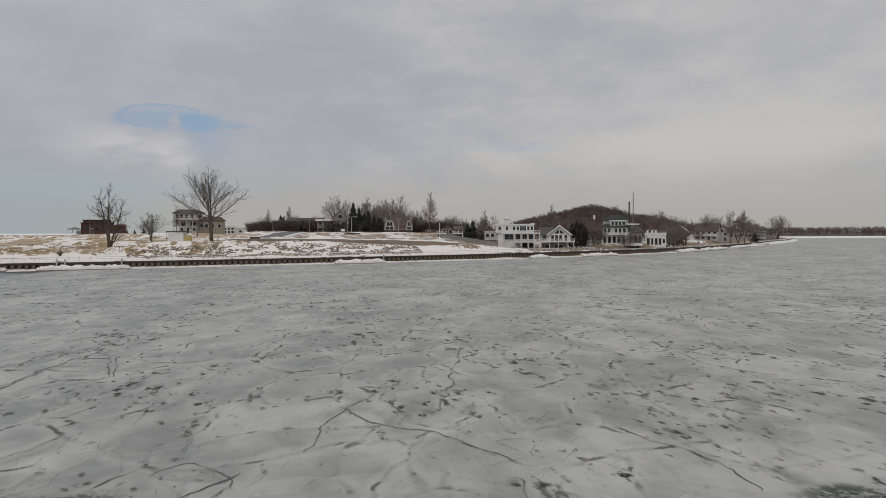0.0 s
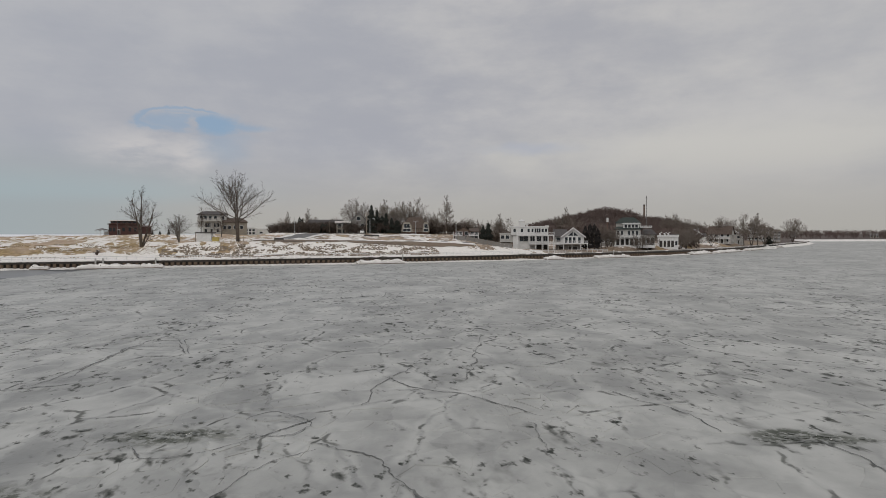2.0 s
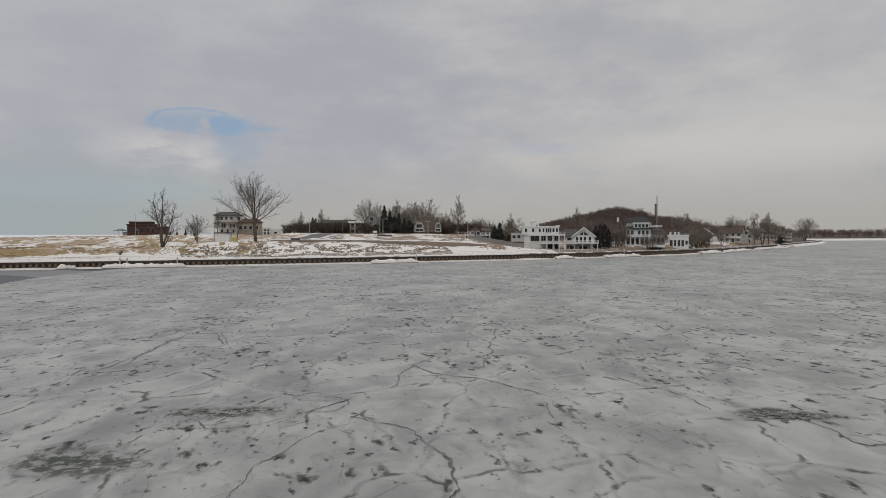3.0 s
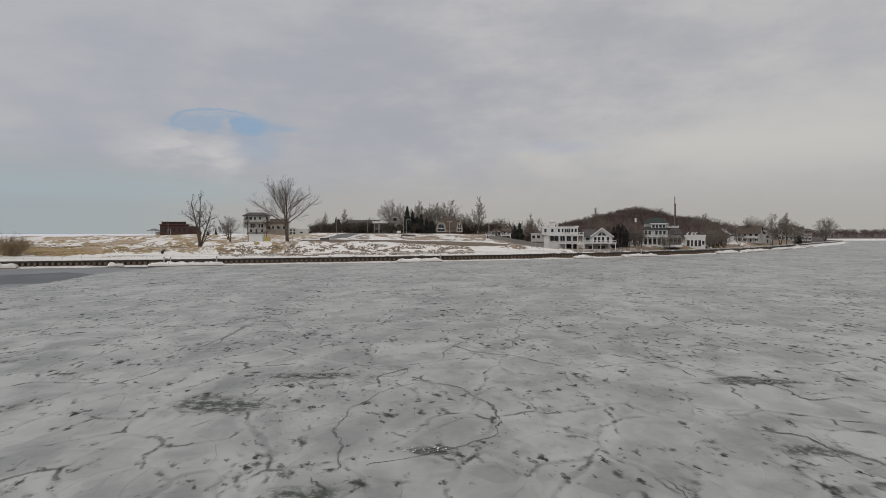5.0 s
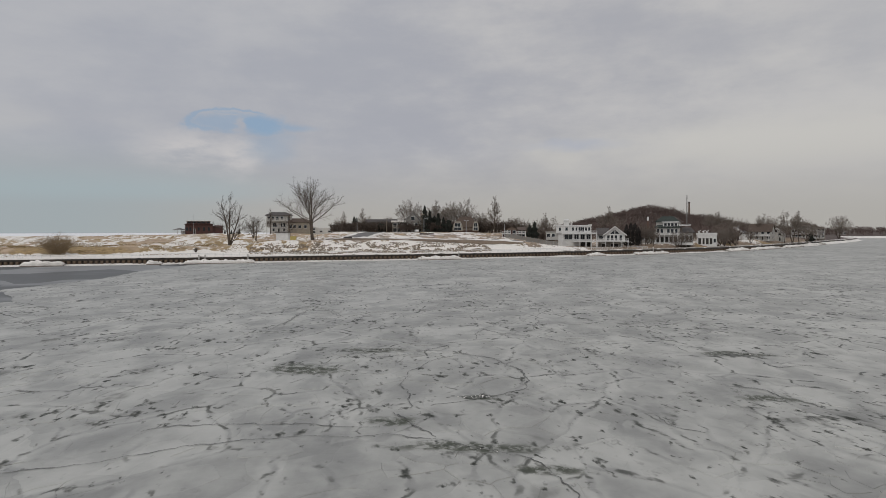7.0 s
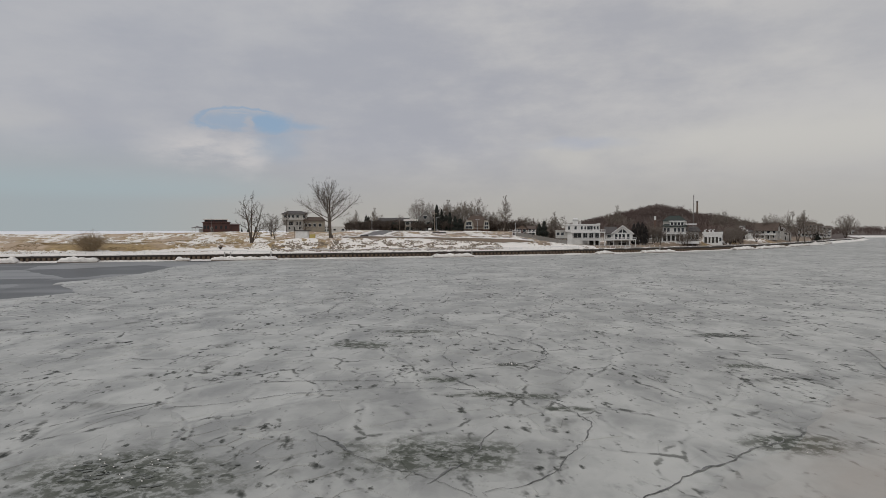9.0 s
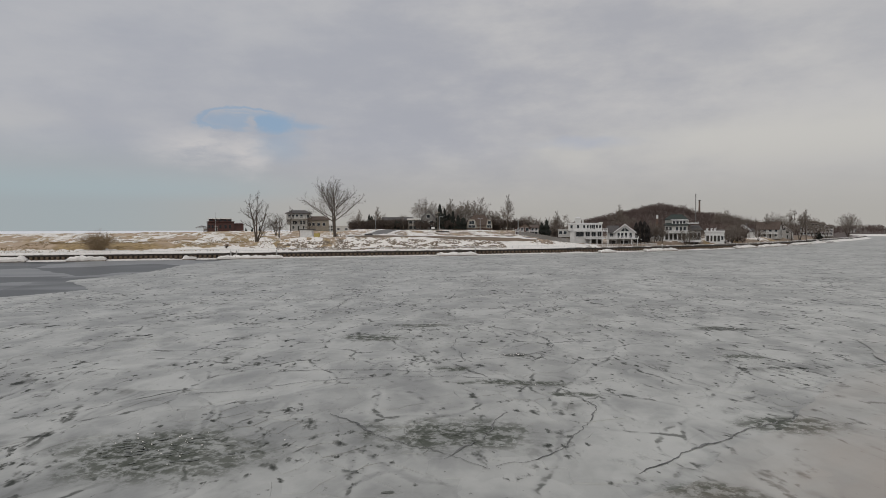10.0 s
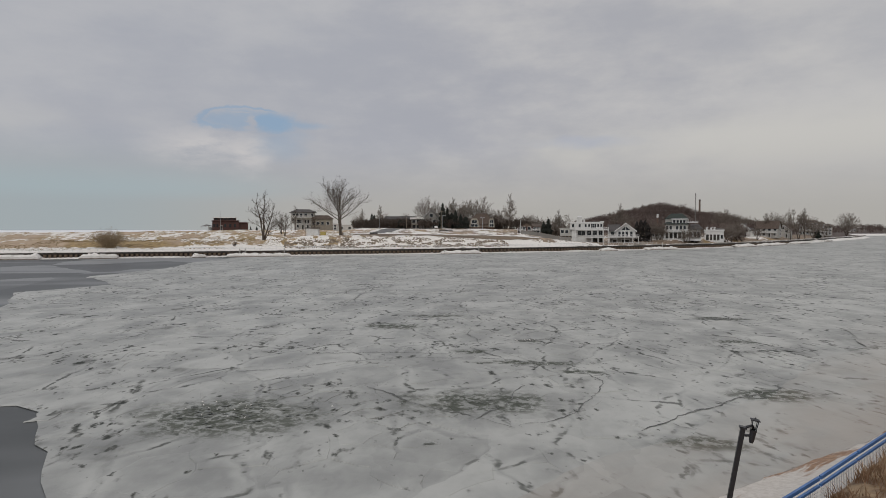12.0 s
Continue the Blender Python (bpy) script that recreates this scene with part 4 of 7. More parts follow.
    bare_tree(268.9, 499.4, 19.5, 18.0, 0.36, ((-0.5, 0, 0.86, 0.2), (0.45, 0.1, 0.9, 0.2), (0, -0.3, 1.0, 0.2), (0.15, 0.3, 0.95, 0.2)), 13, (8, 5, 2), 77, M["twig_pale"], 0.045, label="broad leafless tree at the end of the channel wall")


far_trees()
for i, (x, y, h, w, col) in enumerate([
    (-121.5, 466.1, 14.5, 4.4, True), (-119.6, 467.2, 13.5, 4.2, True), (-45.9, 318.7, 15.0, 7.5, False), (-43.7, 324.7, 12.5, 5.5, False), (-41.3, 326.7, 9.5, 6.0, True), (-38.7, 322.7, 11.0, 6.5, False),
    (-35.3, 318.8, 8.5, 6.0, False), (-32.0, 314.8, 7.0, 5.0, True), (-16.2, 357.0, 9.0, 5.5, False), (-12.7, 359.0, 9.0, 5.0, False), (14.5, 302.2, 9.0, 6.5, False), (12.0, 303.1, 7.0, 6.0, False),
    (50.7, 244.3, 9.6, 3.4, True), (52.3, 243.3, 10.2, 3.6, True), (54.1, 243.3, 10.0, 3.6, True), (55.9, 245.3, 8.0, 3.0, True), (74.3, 438.0, 14.0, 8.0, False),
    (-129.8, 436.0, 7.5, 6.0, False), (-163.9, 340.6, 4.2, 2.2, False), (-168.9, 340.6, 2.6, 1.6, False), (-173.0, 340.5, 2.4, 1.5, False), (-70.7, 314.4, 5.2, 5.2, True), (-68.7, 314.4, 4.8, 5.2, True),
    (8.7, 312.1, 6.0, 4.5, False), (192.6, 383.6, 6.0, 6.0, False), (131.8, 343.1, 7.0, 5.5, False),
]):
    conifer(x, y, h, w, 100 + i, M["cedar"] if col and x > 30 else M["needle"], "dark columnar cedar beside the white house" if col and x > 30 else "", col)
bare_shrub(-71.0, 191.2, 1.6, 2.2, 5, 12, label="small leafless shrub on snow")
bare_shrub(-107.2, 173.9, 2.0, 2.4, 6, 14, label="small leafless shrub on snow above the wall")


def woodland(name, spots, label, material, size, seed, low=0.25):
    """Far leafless woods, joined."""
    rng = random.Random(seed)
    s = Solid()
    for x, y, z in spots:
        h = size * rng.uniform(0.65, 1.15)
        s.tube((x, y, z - 0.5), (x, y, z + h * 0.75), 0.16, 0.06, 3, False)
        for k in range(13):
            t = rng.uniform(low, 0.8)
            a, o = rng.uniform(0, 6.283), rng.uniform(0.15, 0.42) * h
            p = Vector((x, y, z + h * t))
            q = p + Vector((math.cos(a) * o, math.sin(a) * o, rng.uniform(0.12, 0.4) * h * (1.1 - t * 0.6)))
            s.tube(p, q, 0.13, 0.06, 3, False)
            for _ in range(2):
                s.tube(p.lerp(q, 0.6), q + Vector((rng.uniform(-1, 1), rng.uniform(-1, 1), rng.uniform(0.0, 1.0))) * h * 0.13, 0.09, 0.05, 3, False)
    ob = part(name, s.data(), material)
    return tagged(ob, label, "woods", kind="stuff")


def hill_spots(n, seed):
    rng = random.Random(seed)
    out = []
    while len(out) < n:
        x, y = rng.uniform(10, 330), rng.uniform(420, 660)
        z = ground_z(x, y)
        if z > 6.5:
            out.append((x, y, z))
    return out


woodland("hill_woods", hill_spots(1500, 4), "dense leafless brown woods covering a distant dune hill", M["twig_dark"], 8.0, 5)


def far_shore_spots(seed):
    """Trees in uneven groups, some close to the water and more on the rise behind."""
    rng = random.Random(seed)
    out = []
    while len(out) < 1700:
        x, d = rng.uniform(335, 1250), rng.uniform(2, 130)
        if noise.noise((x * 0.03, d * 0.03, 2)) > -0.22 + 0.004 * (40 - d):
            y = wall_y(x) + d
            out.append((x, y, min(2.3 + 0.03 * d, ground_z(x, y) + 2)))
    return out


woodland("far_shore_woods", far_shore_spots(6), "dark line of leafless trees along the far shore", M["twig_dark"], 7.6, 7, 0.02)


def village_spots(seed):
    rng = random.Random(seed)
    out = []
    for _ in range(420):
        px = rng.uniform(-60, 260)
        y = max(wall_y(px) + 75, 330) + rng.uniform(0, 70)
        out.append((px, y, ground_z(px, y)))
    return out


woodland("village_woods", village_spots(8), "dense leafless brown trees behind the shore houses", M["twig_dark"], 8.5, 9)


def garden_spots(seed):
    rng = random.Random(seed)
    out = []
    for _ in range(1500):
        x = rng.uniform(-98, 42)
        y = 318 + 0.22 * (x + 60) + rng.uniform(-6, 44)
        if noise.noise((x * 0.06, y * 0.03, 4)) < -0.15:
            continue
        out.append((x, y, ground_z(x, y)))
    return out


woodland("garden_shrubs", garden_spots(14), "tangled leafless shrubs and hedges between the houses", M["twig"], 5.4, 15)


def channel_spots(seed):
    rng = random.Random(seed)
    out = []
    for _ in range(240):
        x = rng.uniform(100, 215)
        y = wall_y(x) + rng.uniform(38, 70)
        out.append((x, y, ground_z(x, y)))
    for _ in range(70):
        x = rng.uniform(104, 120)
        y = wall_y(x) + rng.uniform(14, 38)
        out.append((x, y, ground_z(x, y)))
    return out


woodland("channel_thicket", channel_spots(24), "brown leafless thicket behind the houses along the channel", M["twig_dark"], 7.0, 25)


# ---- the channel wall ----
def wall_frame(x):
    """A point of the wall's foot and the unit vectors along and into the land."""
    m = wall_slope(x)
    k = math.sqrt(1 + m * m)
    return Vector((x, wall_y(x), 0)), Vector((1 / k, m / k, 0)), Vector((-m / k, 1 / k, 0))


def strip(xs, profile):
    """A band with the cross-section (inland, height) swept along the wall."""
    vs, fs, n = [], [], len(profile)
    for i, x in enumerate(xs):
        p, a, b = wall_frame(x)
        for d, z in profile:
            vs.append(p + b * d + Vector((0, 0, z)))
    for i in range(len(xs) - 1):
        for j in range(n):
            a0, b0 = i * n + j, i * n + (j + 1) % n
            fs.append((a0, b0, b0 + n, a0 + n))
    fs += [tuple(range(n)), tuple(range((len(xs) - 1) * n, len(xs) * n))[::-1]]
    return vs, fs


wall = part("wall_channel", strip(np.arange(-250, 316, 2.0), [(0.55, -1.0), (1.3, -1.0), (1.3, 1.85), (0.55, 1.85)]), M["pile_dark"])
tagged(wall, "recessed backing of the channel wall, shade painted in", "wall", kind="structure")
# the waler's dark colour paints the shadow band under the snow lip
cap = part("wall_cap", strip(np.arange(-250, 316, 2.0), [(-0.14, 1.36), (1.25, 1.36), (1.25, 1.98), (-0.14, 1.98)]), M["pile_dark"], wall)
cap["label"] = "steel waler along the wall top, painted with its shadow band"


def snow_band():
    rng = np.random.RandomState(3)
    vs, fs = [], []
    xs = np.arange(-250, 316, 0.8)
    for i, x in enumerate(xs):
        p, a, b = wall_frame(x)
        n1, n2 = noise.noise((x * 0.3, 0, 5)), noise.noise((x * 1.1, 0, 9))
        lip = -0.2 + 0.12 * n1
        top = 2.22 + 0.10 * n1 + 0.06 * n2
        for d, z in ((lip, 1.92 + 0.05 * n2), (lip - 0.02, top - 0.1), (lip + 0.25, top), (2.2, top + 0.05), (4.5, 2.2), (5.8, 2.0)):
            vs.append(p + b * d + Vector((0, 0, z)))
    for i in range(len(xs) - 1):
        for j in range(5):
            k = i * 6 + j
            fs.append((k, k + 1, k + 7, k + 6))
    ob = new("promenade_snow", mesh_of("promenade_snow", vs, fs, M["promenade"], True))
    return tagged(ob, "wind-packed snow covering the walk along the wall", "snow", kind="structure")


snow_band()


def ice_foot():
    """Ragged snow and broken ice piled against the foot of the wall."""
    vs, fs = [], []
    xs = np.arange(-240, 316, 0.7)
    for i, x in enumerate(xs):
        p, a, b = wall_frame(x)
        n1, n2 = noise.noise((x * 0.12, 2, 5)), noise.noise((x * 0.9, 4, 9))
        h = 0.34 + 0.22 * n1 + 0.16 * n2
        w = 1.6 + 1.0 * n1 + 0.6 * n2
        if x < -153:
            h += 1.1 * smooth(-153, -158, x)
        if x > 150:
            thick = smooth(150, 195, x) * (0.7 + 0.6 * n1 + 0.5 * n2)
            h, w = h + 1.15 * thick, w + 2.6 * thick
        for d, z in ((0.7, h + 0.1), (-0.25, h), (-w * 0.5, h * 0.55), (-w, 0.02), (-w - 0.6, -0.03)):
            vs.append(p + b * d + Vector((0, 0, z)))
    for i in range(len(xs) - 1):
        for j in range(4):
            k = i * 5 + j
            fs.append((k + 1, k, k + 5, k + 6))
    ob = new("ice_foot", mesh_of("ice_foot", vs, fs, M["snow"], True))
    return tagged(ob, "ragged white ice frozen to the foot of the wall", "ice", kind="structure")


ice_foot()


def pile_mesh():
    """One trough-shaped sheet pile with its flanges."""
    s = Solid()
    ring = [(-0.52, 0.52), (-0.52, 0.40), (-0.42, 0.40), (-0.34, -0.04), (0.34, -0.04), (0.42, 0.40), (0.52, 0.40), (0.52, 0.52)]
    n = len(ring)
    s.add([(x, y, -0.6) for x, y in ring] + [(x, y, 1.42) for x, y in ring], [(i, (i + 1) % n, n + (i + 1) % n, n + i) for i in range(n)] + [tuple(range(n))[::-1], tuple(range(n, 2 * n))])
    return mesh_of("pile", *s.data(), M["steel"])


def promenade_rail():
    """A low white pipe rail on the promenade."""
    rail = thing("promenade_railing", -60, wall_y(-60), 2.0, 0, "low white pipe railing along the snowy promenade", "railing")
    top, mid = Solid(), Solid()
    base = Vector((-60, wall_y(-60), 2.0))
    xs = np.arange(-190, 60, 2.3)
    pts = []
    for x in xs:
        p, a, b = wall_frame(float(x))
        pts.append(p + b * 1.6 + Vector((0, 0, 2.15)) - base)
    for p, q in zip(pts, pts[1:]):
        top.tube(p + Vector((0, 0, 1.0)), q + Vector((0, 0, 1.0)), 0.065, 0.065, 5)
        mid.tube(p + Vector((0, 0, 0.55)), q + Vector((0, 0, 0.5)), 0.045, 0.045, 5)
    part("top_rail", top.data(), M["trim"], rail)
    part("mid_rail", mid.data(), M["trim"], rail)
    me = mesh_of("post", *Solid().tube((0, 0, -0.1), (0, 0, 1.02), 0.07, 0.07, 6).data(), M["trim"])
    for p in pts:
        ob = new("post", me)
        ob.parent = rail
        ob.location = p


promenade_rail()


def snowy_dock(x0, x1, seed, out=3.2, label="wooden landing by the wall buried in snow and ice", tall=0.75):
    """A low timber landing under a thick rounded crust of snow."""
    rng = random.Random(seed)
    p0, a, b = wall_frame((x0 + x1) / 2)
    length = (x1 - x0) / a.x
    turn = math.degrees(math.atan2(a.y, a.x))
    t = thing("dock", p0.x, p0.y, 0, turn, label, "dock", "docks along the wall")
    n = max(8, int(length / 0.45))
    vs, fs = [], []
    rows = (-out - 0.12, -out - 0.05, -out * 0.85, -out * 0.4, 0.2)
    for i in range(n + 1):
        u = -length / 2 + length * i / n
        end = min(1.0, min(i, n - i) / 1.6)
        hump = max(0.0, noise.noise((u * 0.35, seed * 3.1, 8))) * 0.9
        for j, d in enumerate(rows):
            k = noise.noise((u * 0.8 + seed, d, 1)) * 0.2 + noise.noise((u * 2.3, d * 2, seed)) * 0.2
            z = (0.12, 0.62, 0.82 + hump * 0.5, 0.86 + hump, 0.8 + hump * 0.4)[j] * tall / 0.85 * (0.55 + 0.45 * end) + k
            vs.append((u + 0.15 * k, d + 0.25 * k, max(z, 0.02)))
    for i in range(n):
        for j in range(4):
            k = i * 5 + j
            fs.append((k, k + 5, k + 6, k + 1))
    k0, k1 = 0, n * 5
    fs += [(0, 1, 2, 3, 4), (k1 + 4, k1 + 3, k1 + 2, k1 + 1, k1)]
    part("snow_crust", (vs, fs), M["snow"], t)
    deck = Solid()
    deck.box(-length / 2 + 0.1, length / 2 - 0.1, -out - 0.18, 0.1, -0.05, 0.2)
    part("deck", deck.data(), M["wood"], t)
    for i in range(max(2, int(length / 3))):
        lump = Solid()
        u, v, q = rng.uniform(-length / 2 + 0.6, length / 2 - 0.6), rng.uniform(-out * 0.9, -0.5), rng.uniform(0.35, 0.8)
        lump.tube((u, v, 0.6), (u + 0.1, v, 0.85 * tall / 0.85 + q * 0.5), q * 1.5, q * 0.7, 7)
        part("snow_lump", lump.data(), M["snow"], t)
    for i in range(max(2, int(length / 4))):
        u = -length / 2 + 0.8 + (length - 1.6) * i / max(1, int(length / 4) - 1)
        part("post", Solid().tube((u, -out + 0.35, -0.5), (u, -out + 0.35, 0.85 + rng.uniform(0, 0.2)), 0.13, 0.12, 7).data(), M["wood"], t)
    return t


for i, (x0, x1, out) in enumerate([(-101.6, -82.2, 3.0), (-111.8, -107.8, 2.2), (-32.2, -18.4, 3.2), (29.8, 36.4, 2.6), (50.3, 65.1, 2.8),
                                   (99.9, 112.5, 3.2), (118.4, 125.7, 3.0), (126.9, 141.2, 3.0), (151.0, 170.4, 3.4), (187.5, 207.3, 3.6), (-143.5, -133, 2.6), (-186, -154, 3.0)]):
    snowy_dock(x0, x1, i, out, tall=0.95 if i < 9 else 0.6 if i < 10 else 1.25)


def timber_frame(x, h=1.5):
    """An upright ice-caked timber at a landing."""
    p, a, b = wall_frame(x)
    t = thing("mooring_post", p.x, p.y - 0.6, 0.2, 0, "ice-caked timber mooring post beside a landing", "post", "mooring posts")
    part("timber", Solid().box(-0.16, 0.16, -0.16, 0.16, 0, 2.2 + h * 0.5, 0.04).data(), M["cap"], t)
    part("snow_cap", Solid().hip(-0.2, 0.2, -0.2, 0.2, 2.2 + h * 0.5, 2.45 + h * 0.5, 0.4, 0.03, 0.05).data(), M["snow"], t)


for x in (-95.9, -18.1, -97.6, 59.6, -83.9):
    timber_frame(x, 0.6)


def riprap():
    """Tumbled boulders on the bank above the promenade."""
    rng = random.Random(12)
    vs, fs = [], []
    ico = [(0, 0, 1), (0.89, 0, 0.45), (0.28, 0.85, 0.45), (-0.72, 0.53, 0.45), (-0.72, -0.53, 0.45), (0.28, -0.85, 0.45), (0.72, 0.53, -0.45), (-0.28, 0.85, -0.45), (-0.89, 0, -0.45), (-0.28, -0.85, -0.45), (0.72, -0.53, -0.45), (0, 0, -1)]
    tri = [(0, 1, 2), (0, 2, 3), (0, 3, 4), (0, 4, 5), (0, 5, 1), (1, 6, 2), (2, 7, 3), (3, 8, 4), (4, 9, 5), (5, 10, 1), (6, 7, 2), (7, 8, 3), (8, 9, 4), (9, 10, 5), (10, 6, 1), (11, 7, 6), (11, 8, 7), (11, 9, 8), (11, 10, 9), (11, 6, 10)]
    for _ in range(5600):
        x = rng.uniform(-84, -2)
        if noise.noise((x * 0.1, 3, 3)) < -0.75 + 0.6 * smooth(-45, -20, x):
            continue
        d = rng.uniform(7.5, 17.5)
        if noise.noise((x * 0.22, d * 0.45, 21)) < -0.12:
            continue
        p, a, b = wall_frame(x)
        c = p + b * d
        r = (0.1 + 0.36 * rng.random() ** 2.2) * (1 - 0.3 * smooth(12, 18, d))
        k = len(vs)
        e = Euler((rng.uniform(0, 6), rng.uniform(0, 6), rng.uniform(0, 6))).to_matrix()
        z = ground_z(c.x, c.y) + r * 0.05
        for q in ico:
            w = e @ Vector(q) * rng.uniform(0.8, 1.15)
            vs.append((c.x + w.x * r * 1.25, c.y + w.y * r, z + w.z * r * 0.75))
        fs += [tuple(i + k for i in t) for t in tri]
    ob = part("riprap", (vs, fs), M["rock"])
    tagged(ob, "tumbled grey and tan boulders on the bank with snow between", "rocks", kind="stuff")


riprap()


def far_shore():
    """A low snowy beach closing the far end of the channel."""
    xs = np.arange(322, 1590, 10.0)
    ob = part("shore_far", strip(xs, [(-9.0, -0.1), (1.2, -0.1), (1.2, 2.12), (-0.4, 1.9), (-3.0, 0.9)]), M["snow"])
    tagged(ob, "low snowy far shore", "shore", kind="structure")


far_shore()


def bank_road():
    """A sandy road that runs along the top of the bank behind the boulders."""
    vs, fs = [], []
    xs = np.arange(-58, 16, 1.2)
    for x in xs:
        p, a, b = wall_frame(float(x))
        d0, d1 = np.interp(x, [-58, -37, -18, -4, 16], [30, 20, 17, 16, 17]), np.interp(x, [-58, -37, -18, -4, 16], [36, 46, 41, 25, 18.5])
        d0, d1 = d0 + 0.9 * noise.noise((x * 0.2, 0, 1)), d1 + 1.5 * noise.noise((x * 0.15, 5, 1))
        for k in range(9):
            q = p + b * float(d0 + (d1 - d0) * k / 8)
            vs.append((q.x, q.y, ground_z(q.x, q.y) + 0.09))
    for i in range(len(xs) - 1):
        for j in range(8):
            k = i * 9 + j
            fs.append((k, k + 9, k + 10, k + 1))
    ob = new("road_bank", mesh_of("road_bank", vs, fs, M["road"], True))
    tagged(ob, "bare sandy brown road along the top of the bank", "road", kind="structure")
    # the ploughed snow beside it
    vs, fs = [], []
    for x in xs:
        p, a, b = wall_frame(float(x))
        d1 = np.interp(x, [-58, -37, -18, -4, 16], [36, 46, 41, 25, 18.5]) + 1.5 * noise.noise((x * 0.15, 5, 1))
        hgt = 0.25 + 0.7 * max(0.0, 0.3 + noise.noise((x * 0.25, 7, 2)))
        for o, z in ((-0.8, 0.05), (0.2, hgt), (1.6, hgt * 0.8), (3.0, 0.05)):
            q = p + b * float(d1 + o)
            vs.append((q.x, q.y, ground_z(q.x, q.y) + z))
    for i in range(len(xs) - 1):
        for j in range(3):
            k = i * 4 + j
            fs.append((k, k + 4, k + 5, k + 1))
    ob = new("snow_bank", mesh_of("snow_bank", vs, fs, M["snow"], True))
    tagged(ob, "ploughed snow heaped along the road", "snow", kind="structure")


bank_road()


# ---- houses ----
def house(x, y, turn, label, name="house", base=None):
    return thing(name, x, y, (ground_z(x, y) if base is None else base) - 0.05, turn, label, "house" if name == "house" else name.replace("_", " "))


def window(parent, cx, cz, w, h, y, frame_mat=None, bars=0, depth=0.12):
    """A frame standing proud of the wall at y, with a recessed pane and glazing bars."""
    f, k = Solid(), 0.09
    x0, x1, z0, z1 = cx - w / 2, cx + w / 2, cz - h / 2, cz + h / 2
    f.box(x0 - k, x0 + 0.02, y - depth, y + 0.02, z0 - k, z1 + k).box(x1 - 0.02, x1 + k, y - depth, y + 0.02, z0 - k, z1 + k)
    f.box(x0 + 0.02, x1 - 0.02, y - depth, y + 0.02, z1 - 0.02, z1 + k).box(x0 + 0.02, x1 - 0.02, y - depth - 0.05, y + 0.02, z0 - k, z0 + 0.02)
    for i in range(bars):
        u = x0 + w * (i + 1) / (bars + 1)
        f.box(u - 0.04, u + 0.04, y - depth * 0.8, y + 0.02, z0 + 0.02, z1 - 0.02)
    ob = part("window", f.data(), frame_mat or M["trim"], parent)
    part("pane", Solid().box(x0, x1, y - 0.035, y + 0.015, z0, z1).data(), M["glass"], ob, "dark reflecting pane")
    return ob


def side_window(parent, cy, cz, w, h, x, sign=1):
    f = Solid()
    a, b = (x - 0.02, x + 0.1) if sign > 0 else (x - 0.1, x + 0.02)
    y0, y1, z0, z1 = cy - w / 2, cy + w / 2, cz - h / 2, cz + h / 2
    f.box(a, b, y0 - 0.09, y0, z0 - 0.09, z1 + 0.09).box(a, b, y1, y1 + 0.09, z0 - 0.09, z1 + 0.09).box(a, b, y0, y1, z1, z1 + 0.09).box(a, b, y0, y1, z0 - 0.09, z0)
    ob = part("window", f.data(), M["trim"], parent)
    c, d = (x - 0.02, x + 0.04) if sign > 0 else (x - 0.04, x + 0.02)
    part("pane", Solid().box(c, d, y0, y1, z0, z1).data(), M["glass"], ob, "dark reflecting pane")


def opening(parent, x0, x1, z0, z1, y, name="doorway"):
    """A doorway or carport bay with its jambs; its shaded depth is painted on a flat panel."""
    f = Solid()
    f.box(x0 - 0.12, x0, y - 0.12, y + 0.03, z0, z1 + 0.12).box(x1, x1 + 0.12, y - 0.12, y + 0.03, z0, z1 + 0.12).box(x0, x1, y - 0.12, y + 0.03, z1, z1 + 0.12)
    ob = part(name, f.data(), M["trim"], parent)
    part("recess", Solid().box(x0, x1, y - 0.04, y + 0.02, z0, z1).data(), M["shade"], ob, "flat panel painted dark as inside shade")


def balcony(parent, x0, x1, y0, y1, z, rail=1.0, material=None, step=1.6, left=True, right=True):
    """A deck slab with a railing of posts, a top rail and close balusters."""
    mt = material or M["trim"]
    slab = part("balcony", Solid().box(x0, x1, y0, y1, z - 0.28, z).data(), mt, parent)
    s = Solid().box(x0, x1, y0, y0 + 0.08, z + rail - 0.1, z + rail).box(x0, x1, y0 + 0.01, y0 + 0.07, z + 0.12, z + 0.2)
    if left:
        s.box(x0, x0 + 0.08, y0, y1, z + rail - 0.1, z + rail)
    if right:
        s.box(x1 - 0.08, x1, y0, y1, z + rail - 0.1, z + rail)
    part("rail", s.data(), mt, slab)
    n = max(2, int((x1 - x0) / step) + 1)
    for i in range(n):
        u = x0 + 0.05 + (x1 - x0 - 0.1) * i / (n - 1)
        part("rail_post", Solid().box(u - 0.06, u + 0.06, y0 - 0.01, y0 + 0.11, z, z + rail + 0.05).data(), mt, slab)
    b = Solid()
    m = int((x1 - x0) / 0.28)
    for i in range(m):
        u = x0 + (x1 - x0) * (i + 0.5) / m
        b.box(u - 0.025, u + 0.025, y0 + 0.02, y0 + 0.06, z + 0.2, z + rail - 0.1)
    part("balusters", b.data(), mt, slab)
    return slab


def column(parent, x, y, z0, z1, w=0.3, material=None):
    s = Solid().box(x - w / 2, x + w / 2, y, y + w, z0, z1, 0.03).box(x - w * 0.7, x + w * 0.7, y - w * 0.2, y + w * 1.2, z1 - 0.2, z1).box(x - w * 0.7, x + w * 0.7, y - w * 0.2, y + w * 1.2, z0, z0 + 0.2)
    part("column", s.data(), material or M["trim"], parent)


